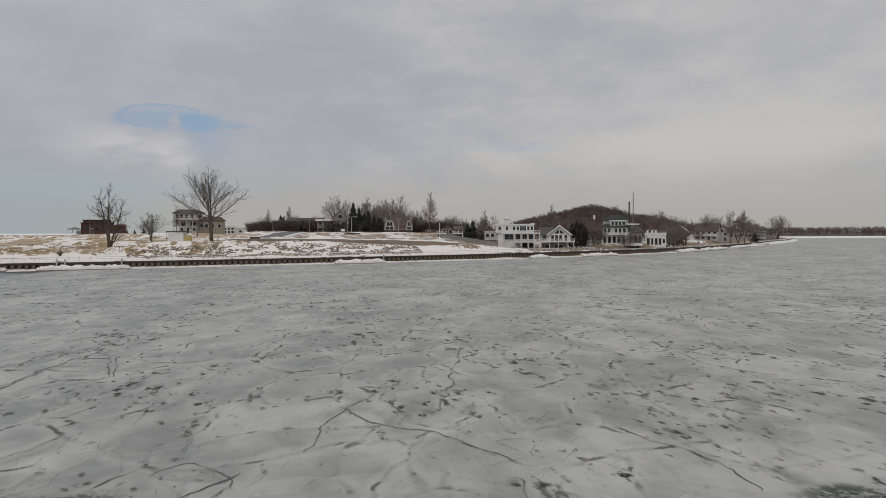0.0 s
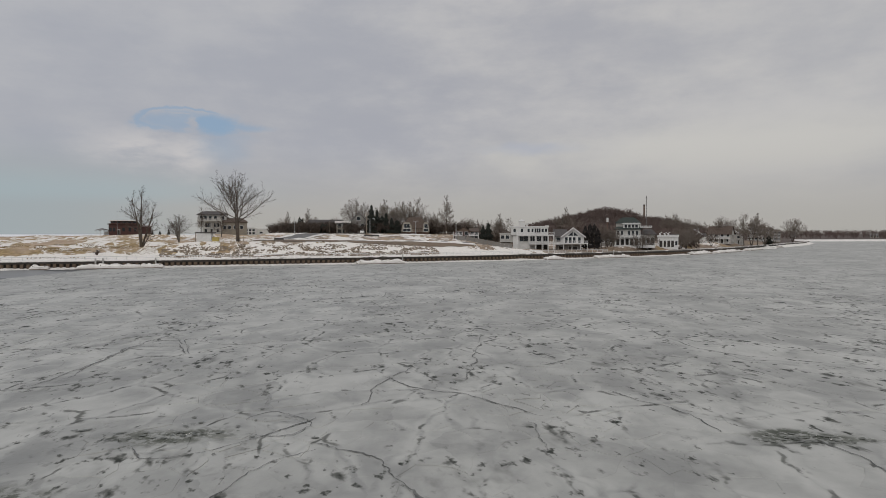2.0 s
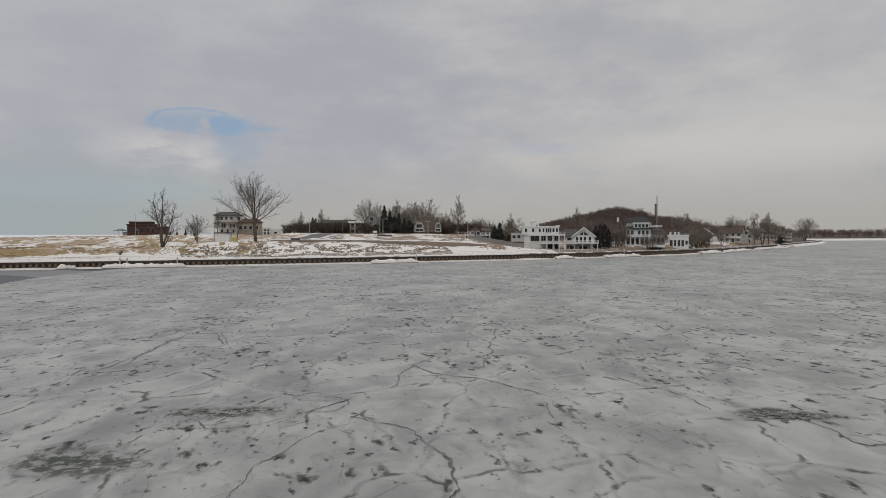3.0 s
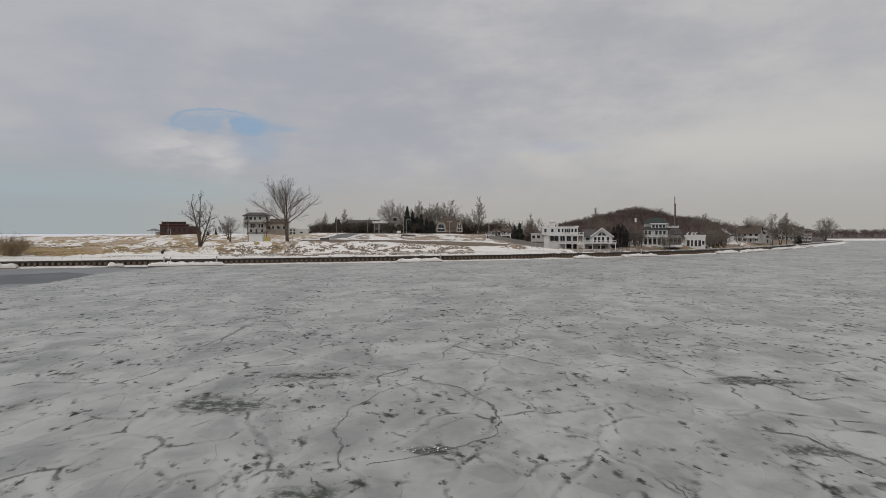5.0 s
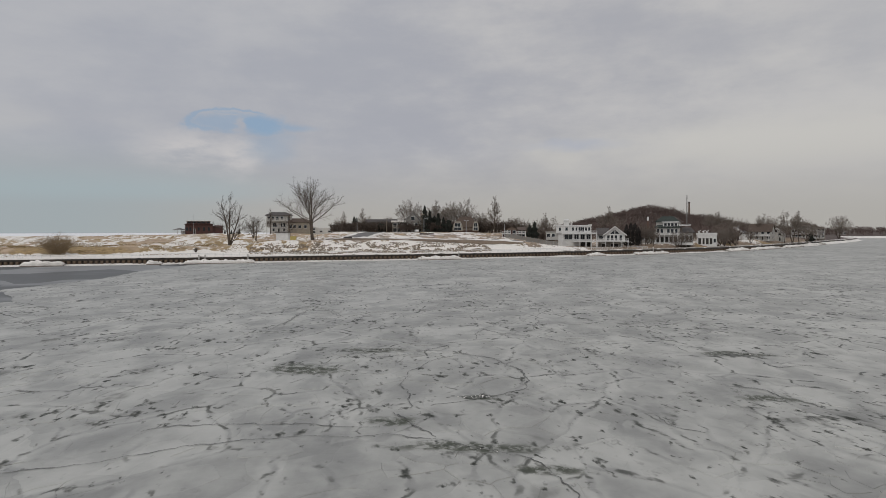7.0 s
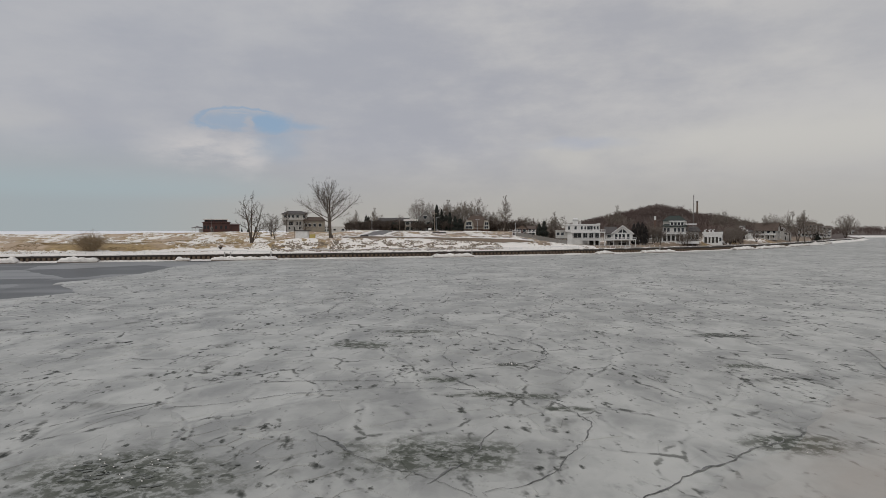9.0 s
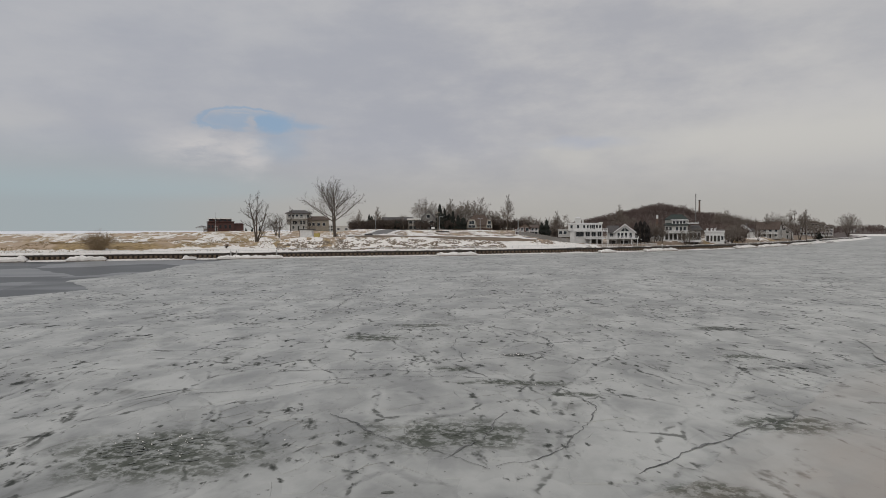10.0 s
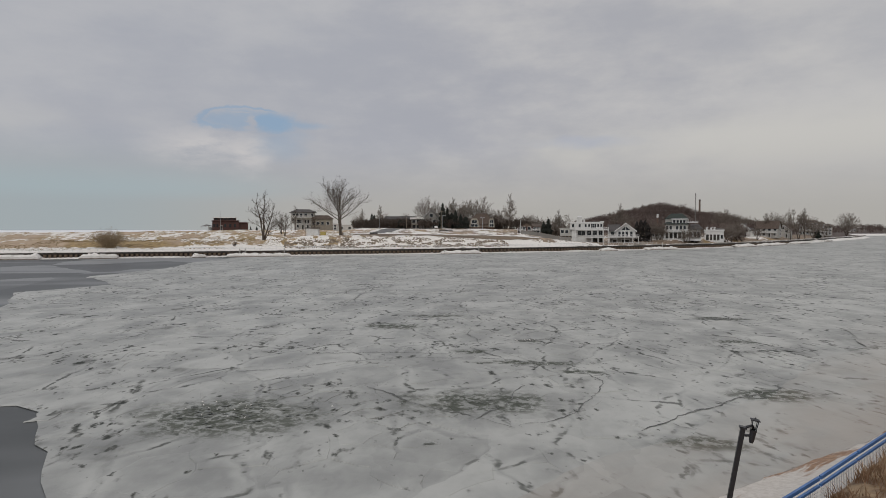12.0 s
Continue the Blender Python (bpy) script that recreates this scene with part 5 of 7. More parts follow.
def chimney(parent, x, y, z0, z1, w=0.7, material=None):
    part("chimney", Solid().box(x - w / 2, x + w / 2, y, y + w, z0, z1).box(x - w * 0.62, x + w * 0.62, y - w * 0.12, y + w * 1.12, z1 - 0.15, z1 + 0.1).data(), material or M["white"], parent)


# flat-roofed white house of three storeys with galleries
h = house(29.5, 244.6, -7, "three-storey white flat-roofed house with pillared galleries", base=2.7)
part("upper_wall", Solid().box(-8.72, 6.26, 0, 11, 6.04, 9.28).data(), M["white"], h)
part("wall", Solid().box(-7.83, 6.26, 0.6, 11, -0.5, 6.04).data(), M["white"], h)
part("parapet", Solid().box(-8.95, 6.49, -0.25, 0.1, 9.06, 9.55).box(-8.95, -8.61, -0.25, 11.2, 9.06, 9.55).box(6.15, 6.49, -0.25, 11.2, 9.06, 9.55).box(4.92, 6.57, -0.4, 3, 9.39, 9.84).data(), M["trim"], h)
part("stair_tower", Solid().box(-5.59, -3.13, 2, 6, 9.39, 11.41).box(-5.81, -2.91, 1.7, 6.3, 11.41, 11.63).hip(-5.59, -3.13, 2, 6, 11.63, 12.30, 0.5, 0.1).data(), M["white"], h)
chimney(h, -2.24, 4, 9.39, 10.62, 0.8)
for a, w in ((888, 1.0), (901, 1.0), (913, 0.9), (920, 0.8), (938, 0.9), (944, 0.9)):
    window(h, (((a) - 920.0) * 0.22364), 7.83, w, 1.5, 0.0)
window(h, 2.01, 7.72, 2.4, 1.9, 0.0, bars=2)
balcony(h, -6.04, 8.61, -2.6, 0, 6.15, 1.0)
part("gallery_roof", Solid().box(-6.04, 8.61, -2.6, 0.6, 5.68, 5.84).data(), M["trim"], h)
for a in (893, 914, 925.5, 937, 948, 957.5):
    column(h, (((a) - 920.0) * 0.22364), -2.5, 2.46, 5.70, 0.36)
for a, b in ((897, 912), (916, 924), (928, 935.5), (939.5, 946.5)):
    window(h, ((((a) - 920.0) * 0.22364) + (((b) - 920.0) * 0.22364)) / 2, 4.47, (((b) - 920.0) * 0.22364) - (((a) - 920.0) * 0.22364), 2.1, 0.6, bars=1)
balcony(h, -1.34, 8.61, -3.0, 0.6, 2.57, 0.95)
for a in (925.5, 938, 948, 957.5):
    column(h, (((a) - 920.0) * 0.22364), -2.9, -0.4, 2.24, 0.34)
opening(h, 1.79, 3.58, -0.3, 2.12, 0.6)
opening(h, 4.47, 5.81, -0.3, 2.12, 0.6)
part("side_wing", Solid().box(-13.19, -7.83, 1.5, 8, 3.13, 6.49).box(-13.42, -7.83, 1.2, 8.3, 6.49, 6.80).data(), M["offwhite"], h)
for a in (866, 875):
    window(h, (((a) - 920.0) * 0.22364), 5.14, 1.4, 1.4, 1.5)
part("roof", Solid().box(-8.61, 6.15, 0.1, 10.9, 9.28 - 0.02, 9.35).data(), M["snow"], h, "snow lying on a flat roof")

# gabled white house with a long balcony
h = house(44.6, 241.6, -10, "small white gabled house with a wide balcony and glazed gable", base=2.6)
part("lower_wall", Solid().box(-6.19, 3.98, 0.8, 9, -0.5, 2.21).data(), M["grey"], h, "grey masonry ground floor")
part("wall", Solid().box(-3.53, 4.86, 0, 9, 2.21, 5.52).box(-6.63, -3.53, 1.5, 9, 2.21, 5.52).data(), M["white"], h)
part("gable", Solid().gable(-3.53, 4.86, 0, 9, 5.52, 8.62, "y").data(), M["white"], h)
r = part("roof", Solid().slope_y(-0.9, 9.4, -4.09, 5.08, 0.66, 8.70, 0.3).slope_y(-0.9, 9.4, 5.41, 5.08, 0.66, 8.70, 0.3).data(), M["roof_dark"], h)
part("bargeboard", Solid().slope_y(-1.02, -0.9, -4.20, 4.95, 0.66, 8.66, 0.55).slope_y(-1.02, -0.9, 5.52, 4.95, 0.66, 8.66, 0.55).data(), M["trim"], h, "broad white gable board")
part("side_roof", Solid().slope(-7.29, -1.77, 0.2, 5.30, 5, 8.17, 0.25).slope(-7.29, -1.77, 9.6, 5.30, 5, 8.17, 0.25).data(), M["roof_dark"], h)
for sgn, a in ((-1, 987), (1, 999)):
    tri = Solid()
    u, v = (-1.33, 0.51) if sgn < 0 else (0.82, 2.65)
    zl, zh = 5.83, 7.51
    vs = [(u, -0.05, zl), (v, -0.05, zl), ((v if sgn < 0 else u), -0.05, zh)]
    vs += [(x, 0.02, z) for x, _, z in vs]
    tri.add(vs, [(0, 1, 2), (5, 4, 3), (0, 3, 4, 1), (1, 4, 5, 2), (2, 5, 3, 0)])
    part("gable_window", tri.data(), M["glass"], h, "dark triangular pane")
for a in (981, 988, 995, 1004):
    window(h, (((a) - 990.0) * 0.22091), 4.09, 1.05, 2.3, 0.0)
window(h, -5.08, 4.20, 1.6, 1.5, 1.5)
balcony(h, -6.85, 6.41, -2.4, 0, 2.87, 1.0, step=2.4)
for a in (961, 976, 991, 1006, 1017.5):
    column(h, (((a) - 990.0) * 0.22091), -2.2, -0.4, 2.54, 0.26)
opening(h, -4.86, -3.09, -0.3, 1.55, 0.8)
opening(h, -1.10, 2.21, -0.3, 1.55, 0.8)

# tall white house with a green hipped roof and a porch
h = house(71.8, 258.8, -16, "tall white house with green hipped roof, dormer and pillared porch", base=3.8)
part("wall", Solid().box(-5.20, 4.96, 0, 12, -0.5, 7.21).data(), M["offwhite"], h)
part("roof", Solid().hip(-5.20, 4.96, 0, 12, 7.21, 8.51, 0.75, 0.8, 0.25).hip(-5.20, 4.73, 4, 14, 9.93, 12.53, 0.45, 0.4, 0.2).data(), M["roof_green"], h)
part("dormer", Solid().box(-2.13, 4.25, 1.0, 9, 7.56, 9.57).box(-2.60, 4.73, 0.4, 9, 9.57, 10.02).data(), M["trim"], h)
part("attic_wall", Solid().box(-5.20, 5.20, 4.2, 13, 7.56, 9.93).data(), M["offwhite"], h)
for i in range(4):
    window(h, (((1087.5 + 6.2 * i) - 1092.0) * 0.23636), 8.63, 1.1, 1.3, 1.0)
for a in (1074, 1081, 1093, 1100, 1107):
    window(h, (((a) - 1092.0) * 0.23636), 5.67, 1.1, 2.0, 0.0)
balcony(h, -5.67, 5.67, -3.0, 0, 4.11, 0.85)
for a in (1070, 1078, 1086, 1094, 1102, 1110, 1114.5):
    column(h, (((a) - 1092.0) * 0.23636), -2.8, 0.59, 3.83, 0.34)
for a in (1074, 1082, 1090, 1098, 1106):
    opening(h, (((a - 2.6) - 1092.0) * 0.23636), (((a + 2.6) - 1092.0) * 0.23636), 0.59, 3.19, 0.0)
part("porch_floor", Solid().box(-5.91, 10.64, -3.2, 0.2, -0.5, 0.59).data(), M["white"], h)
part("side_wing", Solid().box(4.96, 10.64, 0.6, 10, -0.5, 4.96).data(), M["offwhite"], h)
part("wing_roof", Solid().hip(4.96, 10.87, 0.6, 10, 4.96, 7.33, 0.5, 0.6, 0.2).data(), M["roof_dark"], h)
for a in (1119, 1126, 1133):
    window(h, (((a) - 1092.0) * 0.23636), 2.60, 1.2, 2.2, 0.6)
balcony(h, 4.73, 9.45, -1.0, 1.2, 8.27, 0.5)
chimney(h, -8.75, 3, 4.25, 10.40, 0.6, M["brick"])
part("chimney_cap", Solid().box(-9.17, -8.32, 2.9, 3.7, 10.52, 12.29).data(), M["trim"], h)
part("west_wing", Solid().box(-12.29, -5.20, 2, 10, -0.5, 4.25).data(), M["grey"], h)
part("west_roof", Solid().hip(-12.29, -5.20, 2, 10, 4.25, 5.91, 0.6, 0.5, 0.2).data(), M["roof_dark"], h)
for a in (1046, 1053, 1063):
    window(h, (((a) - 1092.0) * 0.23636), 2.60, 1.3, 1.8, 2.0)

# white boathouse with a roof terrace
h = house(92.7, 270.8, -19, "white flat-roofed boathouse with dark bays and roof terrace", "boathouse", base=3.5)
part("wall", Solid().box(-4.45, 4.20, 0, 9, -1.6, 4.57).data(), M["trim"], h)
part("cornice", Solid().box(-4.70, 4.45, -0.35, 9.3, 4.20, 4.99).data(), M["trim"], h)
for a, b in ((1148, 1153), (1155.5, 1159), (1161.5, 1166), (1168, 1172.5)):
    opening(h, (((a) - 1163.0) * 0.24727), (((b) - 1163.0) * 0.24727), -0.2, 2.60, 0.0, "bay")
window(h, 3.34, 1.48, 1.0, 1.8, 0.0)
for i, a in enumerate((1149, 1157, 1163)):
    part("roof_ornament", Solid().box((((a) - 1163.0) * 0.24727) - 0.35, (((a) - 1163.0) * 0.24727) + 0.35, 1.9, 2.2, 4.99, 5.69).tube(((((a) - 1163.0) * 0.24727) - 0.5, 2, 5.69), ((((a) - 1163.0) * 0.24727) + 0.8, 2, 6.28), 0.2, 0.10, 5).data(), M["trim"], h, "white wind-vane ornament")
part("terrace_rail", Solid().box(0.49, 4.20, 0.1, 0.18, 5.39, 5.49).box(0.49, 0.57, 0.1, 0.18, 4.95, 5.44).box(2.23, 2.30, 0.1, 0.18, 4.95, 5.44).box(4.10, 4.20, 0.1, 0.18, 4.95, 5.44).data(), M["galv"], h)


def simple_house(origin, turn, label, w, d, wall_h, roof_h, wall_mat, roof_mat, axis="x", wins=2, floors=2, snow=False, base=None):
    """A gabled house: walls, gables, two roof planes, rows of windows, a door and a chimney."""
    h = house(origin[0], origin[1], turn, label, base=base)
    part("wall", Solid().box(-w / 2, w / 2, 0, d, -0.6, wall_h).data(), wall_mat, h)
    part("gable", Solid().gable(-w / 2, w / 2, 0, d, wall_h, wall_h + roof_h, axis).data(), wall_mat, h)
    r = Solid()
    if axis == "x":
        k = roof_h / (d / 2)
        r.slope(-w / 2 - 0.5, w / 2 + 0.5, -0.6, wall_h - 0.6 * k, d / 2, wall_h + roof_h).slope(-w / 2 - 0.5, w / 2 + 0.5, d + 0.6, wall_h - 0.6 * k, d / 2, wall_h + roof_h)
    else:
        k = roof_h / (w / 2)
        r.slope_y(-0.5, d + 0.5, -w / 2 - 0.6, wall_h - 0.6 * k, 0, wall_h + roof_h).slope_y(-0.5, d + 0.5, w / 2 + 0.6, wall_h - 0.6 * k, 0, wall_h + roof_h)
        part("bargeboard", Solid().slope_y(-0.6, -0.5, -w / 2 - 0.65, wall_h - 0.65 * k - 0.05, 0, wall_h + roof_h, 0.3).slope_y(-0.6, -0.5, w / 2 + 0.65, wall_h - 0.65 * k - 0.05, 0, wall_h + roof_h, 0.3).data(), M["trim"], h)
        window(h, 0, wall_h + roof_h * 0.35, 1.0, 1.2, 0.0)
    part("roof", r.data(), M["snow"] if snow else roof_mat, h, "snow-covered roof slopes" if snow else "")
    fh = wall_h / floors
    for f in range(floors):
        for i in range(wins):
            if f == 0 and i == wins // 2:
                opening(h, -w / 2 + w * (i + 0.5) / wins - 0.5, -w / 2 + w * (i + 0.5) / wins + 0.5, 0, 2.1, 0.0, "door")
            else:
                window(h, -w / 2 + w * (i + 0.5) / wins, fh * (f + 0.55), min(1.5, w / wins * 0.5), min(1.5, fh * 0.5), 0.0)
        side_window(h, d * 0.35, fh * (f + 0.55), 1.2, 1.3, w / 2)
        side_window(h, d * 0.7, fh * (f + 0.55), 1.2, 1.3, w / 2)
        side_window(h, d * 0.5, fh * (f + 0.55), 1.2, 1.3, -w / 2, -1)
    chimney(h, w * 0.2, d * 0.5, wall_h + roof_h * 0.4, wall_h + roof_h + 0.7, 0.7, M["grey"])
    return h


# houses further up the channel
h = simple_house((126.8, 331.0), -26, "white cottage with steep cross gable beside the channel", 8.0, 8, 4.4, 2.9, M["offwhite"], M["roof_grey"], "y", 2)
part("side_wing", Solid().box(2.5, 6, 1.5, 7, -0.4, 3.4).data(), M["white"], h)
part("wing_roof", Solid().hip(2.5, 6.2, 1.5, 7, 3.4, 5.2, 0.4, 0.4).data(), M["roof_dark"], h)
h = simple_house((145.6, 344.0), -34, "large white house with dark shingled roof by the channel", 12.0, 9, 5.2, 4.0, M["offwhite"], M["roof_brown"], "x", 4)
balcony(h, -5.4, 5.4, -2.0, 0, 2.7, 0.9, step=2.7)
for u in (-5, -2.5, 0, 2.5, 5):
    column(h, u, -1.9, -0.3, 2.4, 0.22)
simple_house((163.8, 365.1), -32, "grey-white gabled house in a row by the channel", 7.0, 9, 5.0, 2.6, M["offwhite"], M["roof_brown"], "y", 2)
h = house(217.0, 441.0, -27, "long cream apartment building with stepped roof and recessed balconies", "apartment_building")
h.scale = (1.1, 1.1, 1.14)
for i, (a, b, top) in enumerate(((1324, 1332, 396), (1332, 1345, 399), (1345, 1353, 402), (1353, 1362, 406))):
    w = part("wall", Solid().box((((a) - 1342.0) * 0.40000) * 1.25, (((b) - 1342.0) * 0.40000) * 1.25, i * 0.4, 14, -0.6, ((421.0 - (top)) * 0.40000)).data(), M["tan"] if i % 2 else M["offwhite"], h)
    part("roof", Solid().hip((((a) - 1342.0) * 0.40000) * 1.25, (((b) - 1342.0) * 0.40000) * 1.25, i * 0.4, 14, ((421.0 - (top)) * 0.40000), ((421.0 - (top - 3.6)) * 0.40000), 0.6, 0.3, 0.3).data(), M["roof_brown"], h)
    n = 3 if b - a > 9 else 2
    for f in range(3):
        for k in range(n):
            u = (((a) - 1342.0) * 0.40000) * 1.25 + ((((b) - 1342.0) * 0.40000) - (((a) - 1342.0) * 0.40000)) * 1.25 * (k + 0.5) / n
            window(h, u, 1.7 + f * (((421.0 - (top)) * 0.40000) / 3.15), 1.5, 1.6, i * 0.4)
        balcony(h, (((a) - 1342.0) * 0.40000) * 1.25 + 0.3, (((b) - 1342.0) * 0.40000) * 1.25 - 0.3, i * 0.4 - 1.1, i * 0.4, 0.5 + f * (((421.0 - (top)) * 0.40000) / 3.15), 0.9, M["trim"], 2.5)

# small houses on the far shore
for x, d, turn, w, mat in ((405, 60, -28, 8.5, "offwhite"), (520, 70, -34, 9.0, "beige")):
    simple_house((x, wall_y(x) + d), turn, "low pale house with grey roof among the far trees", w, 8, 3.0, 2.0, M[mat], M["roof_grey"], "x", 3, 1)

# dark red beach house
h = house(-191.9, 350.1, 29, "dark red-brown beach house with sloping sides and raised clerestory roof")
part("wall", Solid().box(-10.2, 6.08, 0, 14, -0.8, 5.9).box(6.08, 12.16, 1.5, 12, -0.8, 4.4).data(), M["red"], h)
part("roof", Solid().hip(-10.4, 6.2, -0.4, 14.4, 5.9, 6.5, 0.9, 0.4, 0.3).hip(6.2, 12.4, 1.2, 12.4, 4.4, 5.4, 0.6, 0.3, 0.25).data(), M["red"], h, "dark red shingled roof slopes")
part("clerestory", Solid().box(-9.2, 4.6, 2, 11, 6.30, 7.9).data(), M["red"], h)
part("clerestory_roof", Solid().box(-9.9, 5.3, 1.2, 11.8, 7.9, 8.3).data(), M["snow"], h, "pale snowy roof edge")
for i in range(5):
    window(h, -7.9 + 2.8 * i, 7.15, 1.7, 0.9, 2.0, M["red"])
for a in (159, 165, 180, 190, 199):
    window(h, (((a) - 188.0) * 0.32000), 2.9, 1.3, 2.2, 0.0, M["red"])
opening(h, -5.76, -4.48, -0.3, 2.88, 0.0, "door")
g = thing("gazebo", -207.9, 350.1, ground_z(-207.9, 350.1) - 0.05, 0, "small open gazebo with grey roof on the dune", "gazebo")
part("roof", Solid().hip(-2.56, 2.88, -2, 3, 2.56, 3.84, 0.1, 0.3, 0.15).data(), M["roof_grey"], g)
for a in (131, 138, 146):
    for yy in (-1.8, 2.6):
        column(g, (((a) - 138.0) * 0.32000), yy, -0.4, 2.56, 0.18, M["trim"])
part("back_panel", Solid().box(0.32, 2.56, 2.5, 2.6, 0, 1.92).data(), M["trim"], g)

# beige house with a hipped belvedere
h = house(-129.4, 323.3, 22, "beige two-storey stucco house with hipped roof and belvedere")
part("wall", Solid().box(-7.39, 2.07, 0, 11, -0.8, 6.65).box(-9.45, 4.73, 2.5, 12, 3.55, 10.19).data(), M["offwhite"], h)
for u in (-9.6, -6.6, -3.6, -0.6, 2.0):
    column(h, u, -2.6, -0.8, 6.65, 0.36, M["offwhite"])
part("roof", Solid().hip(-9.45, 4.73, 2.5, 12, 10.19, 12.26, 0.5, 0.9, 0.25).data(), M["roof_dark"], h)
part("terrace", Solid().box(-10.05, 2.36, -3.0, 3, 6.65, 7.24).data(), M["offwhite"], h)
part("garage_wing", Solid().box(2.07, 15.36, 1.2, 10, -0.8, 6.20).data(), M["tan"], h)
part("wing_roof", Solid().hip(2.07, 15.36, 1.2, 10, 6.20, 8.57, 0.6, 0.6, 0.2).data(), M["roof_brown"], h)
for a in (323, 330, 338, 347, 360):
    window(h, (((a) - 350.0) * 0.29545), 8.6, 1.5, 1.9, 2.5)
window(h, -4.6, 4.6, 3.0, 2.2, 0.0, bars=2)
window(h, -0.4, 4.6, 2.6, 2.2, 0.0, bars=2)
for a in (330, 350):
    window(h, (((a) - 350.0) * 0.29545), 1.77, 1.4, 1.6, 0.0)
opening(h, -3.55, -2.36, -0.3, 2.66, 0.0, "door")
for a in (363, 371, 381, 392):
    window(h, (((a) - 350.0) * 0.29545), 3.55, 1.6, 1.8, 1.2)
balcony(h, -9.9, 2.3, -2.95, 0.2, 7.5, 0.8, M["offwhite"])

# low white modern house
h = house(-122.2, 378.4, 18, "low white modern flat-roofed house with long blank wall")
part("wall", Solid().box(-10.71, -4.15, 0, 10, -0.6, 4.84).box(-4.15, 10.02, 0.8, 10, -0.6, 3.97).data(), M["white"], h)
part("parapet", Solid().box(-11.05, -3.80, -0.3, 10.2, 4.84, 5.32).box(-3.80, 10.36, 0.6, 10.2, 3.97, 4.39).data(), M["trim"], h)
for a in (406, 412, 418):
    window(h, (((a) - 434.0) * 0.34545), 3.63, 1.4, 1.2, 0.0)
    window(h, (((a) - 434.0) * 0.34545), 1.73, 1.4, 1.4, 0.0)
for a in (431, 447):
    window(h, (((a) - 434.0) * 0.34545), 2.07, 1.8, 1.1, 0.8)

# grey house with a long roof, and the shingled house with balconies
simple_house((-77.0, 350.5), 9, "long low house with grey roof behind a hedge", 19, 11, 3.8, 4.0, M["brown"], M["roof_dark"], "x", 5, 1)
h = house(-55.8, 321.6, 10, "grey shingled house with snowy gables and stacked balconies")
h.scale = (1.28, 1.1, 1.35)
part("wall", Solid().box(-7.09, 6.50, 0, 11, -0.8, 4.43).data(), M["grey"], h)
part("gable", Solid().gable(-1.77, 5.91, -0.4, 9, 4.43, 8.27, "y").data(), M["grey"], h)
part("roof", Solid().slope_y(-1, 9.5, -2.66, 3.99, 2.07, 8.27, 0.3).slope_y(-1, 9.5, 6.80, 3.99, 2.07, 8.27, 0.3).data(), M["roof_grey"], h)
part("roof_snow", Solid().slope_y(-0.8, 9.3, -2.22, 4.28 + 0.25, 1.92, 8.10 + 0.3, 0.1).data(), M["snow"], h, "snow on one roof slope")
part("flat_roof", Solid().box(-7.68, -1.18, -1.2, 11.3, 4.28, 5.02).data(), M["snow"], h, "snow on a flat roof")
for a in (580, 587, 602, 612):
    window(h, (((a) - 600.0) * 0.29545), 3.10, 1.5, 1.5, 0.0)
    window(h, (((a) - 600.0) * 0.29545), 1.03, 1.5, 1.5, 0.0)
window(h, 2.07, 5.91, 1.6, 1.4, -0.4)
balcony(h, -7.09, 0.00, -1.8, 0, 2.07, 0.9, M["wood"])
for a in (577, 588, 599):
    column(h, (((a) - 600.0) * 0.29545), -1.7, -0.5, 1.77, 0.25, M["wood"])

# brown house with a broad gambrel roof and two pale dormers
h = house(-23.1, 316.6, 4, "brown gambrel-roofed house with two pale tan dormers")
part("wall", Solid().box(-6.94, 7.52, 0.5, 12, -0.8, 2.60).data(), M["brick"], h)
part("roof", Solid().hip(-7.23, 7.81, -0.2, 12.6, 2.60, 8.82, 0.42, 0.3, 0.25).data(), M["roof_brown"], h)
for a, b in ((683, 705), (722, 735)):
    m_, q = ((((a) - 708.0) * 0.28909) + (((b) - 708.0) * 0.28909)) / 2, ((((b) - 708.0) * 0.28909) - (((a) - 708.0) * 0.28909)) / 2
    d = Solid()
    ring = [(m_ - q, 0.87), (m_ + q, 0.87), (m_ + q * 0.78, 4.34), (m_ + q * 0.45, 6.07), (m_ - q * 0.45, 6.07), (m_ - q * 0.78, 4.34)]
    d.add([(x, -0.6, z) for x, z in ring] + [(x, 4, z) for x, z in ring], [(0, 1, 2, 3, 4, 5), tuple(range(6, 12))[::-1]] + [(i, 6 + i, 6 + (i + 1) % 6, (i + 1) % 6) for i in range(6)])
    part("dormer", d.data(), M["tan"], h, "pale tan dormer front")
    window(h, m_, 4.1, q * 0.95, 2.0, -0.6, bars=1)
    window(h, m_, 1.95, q * 1.25, 1.5, -0.6, bars=1)
balcony(h, -0.87, 4.05, -1.0, 0.5, 1.45, 0.9, M["wood"])

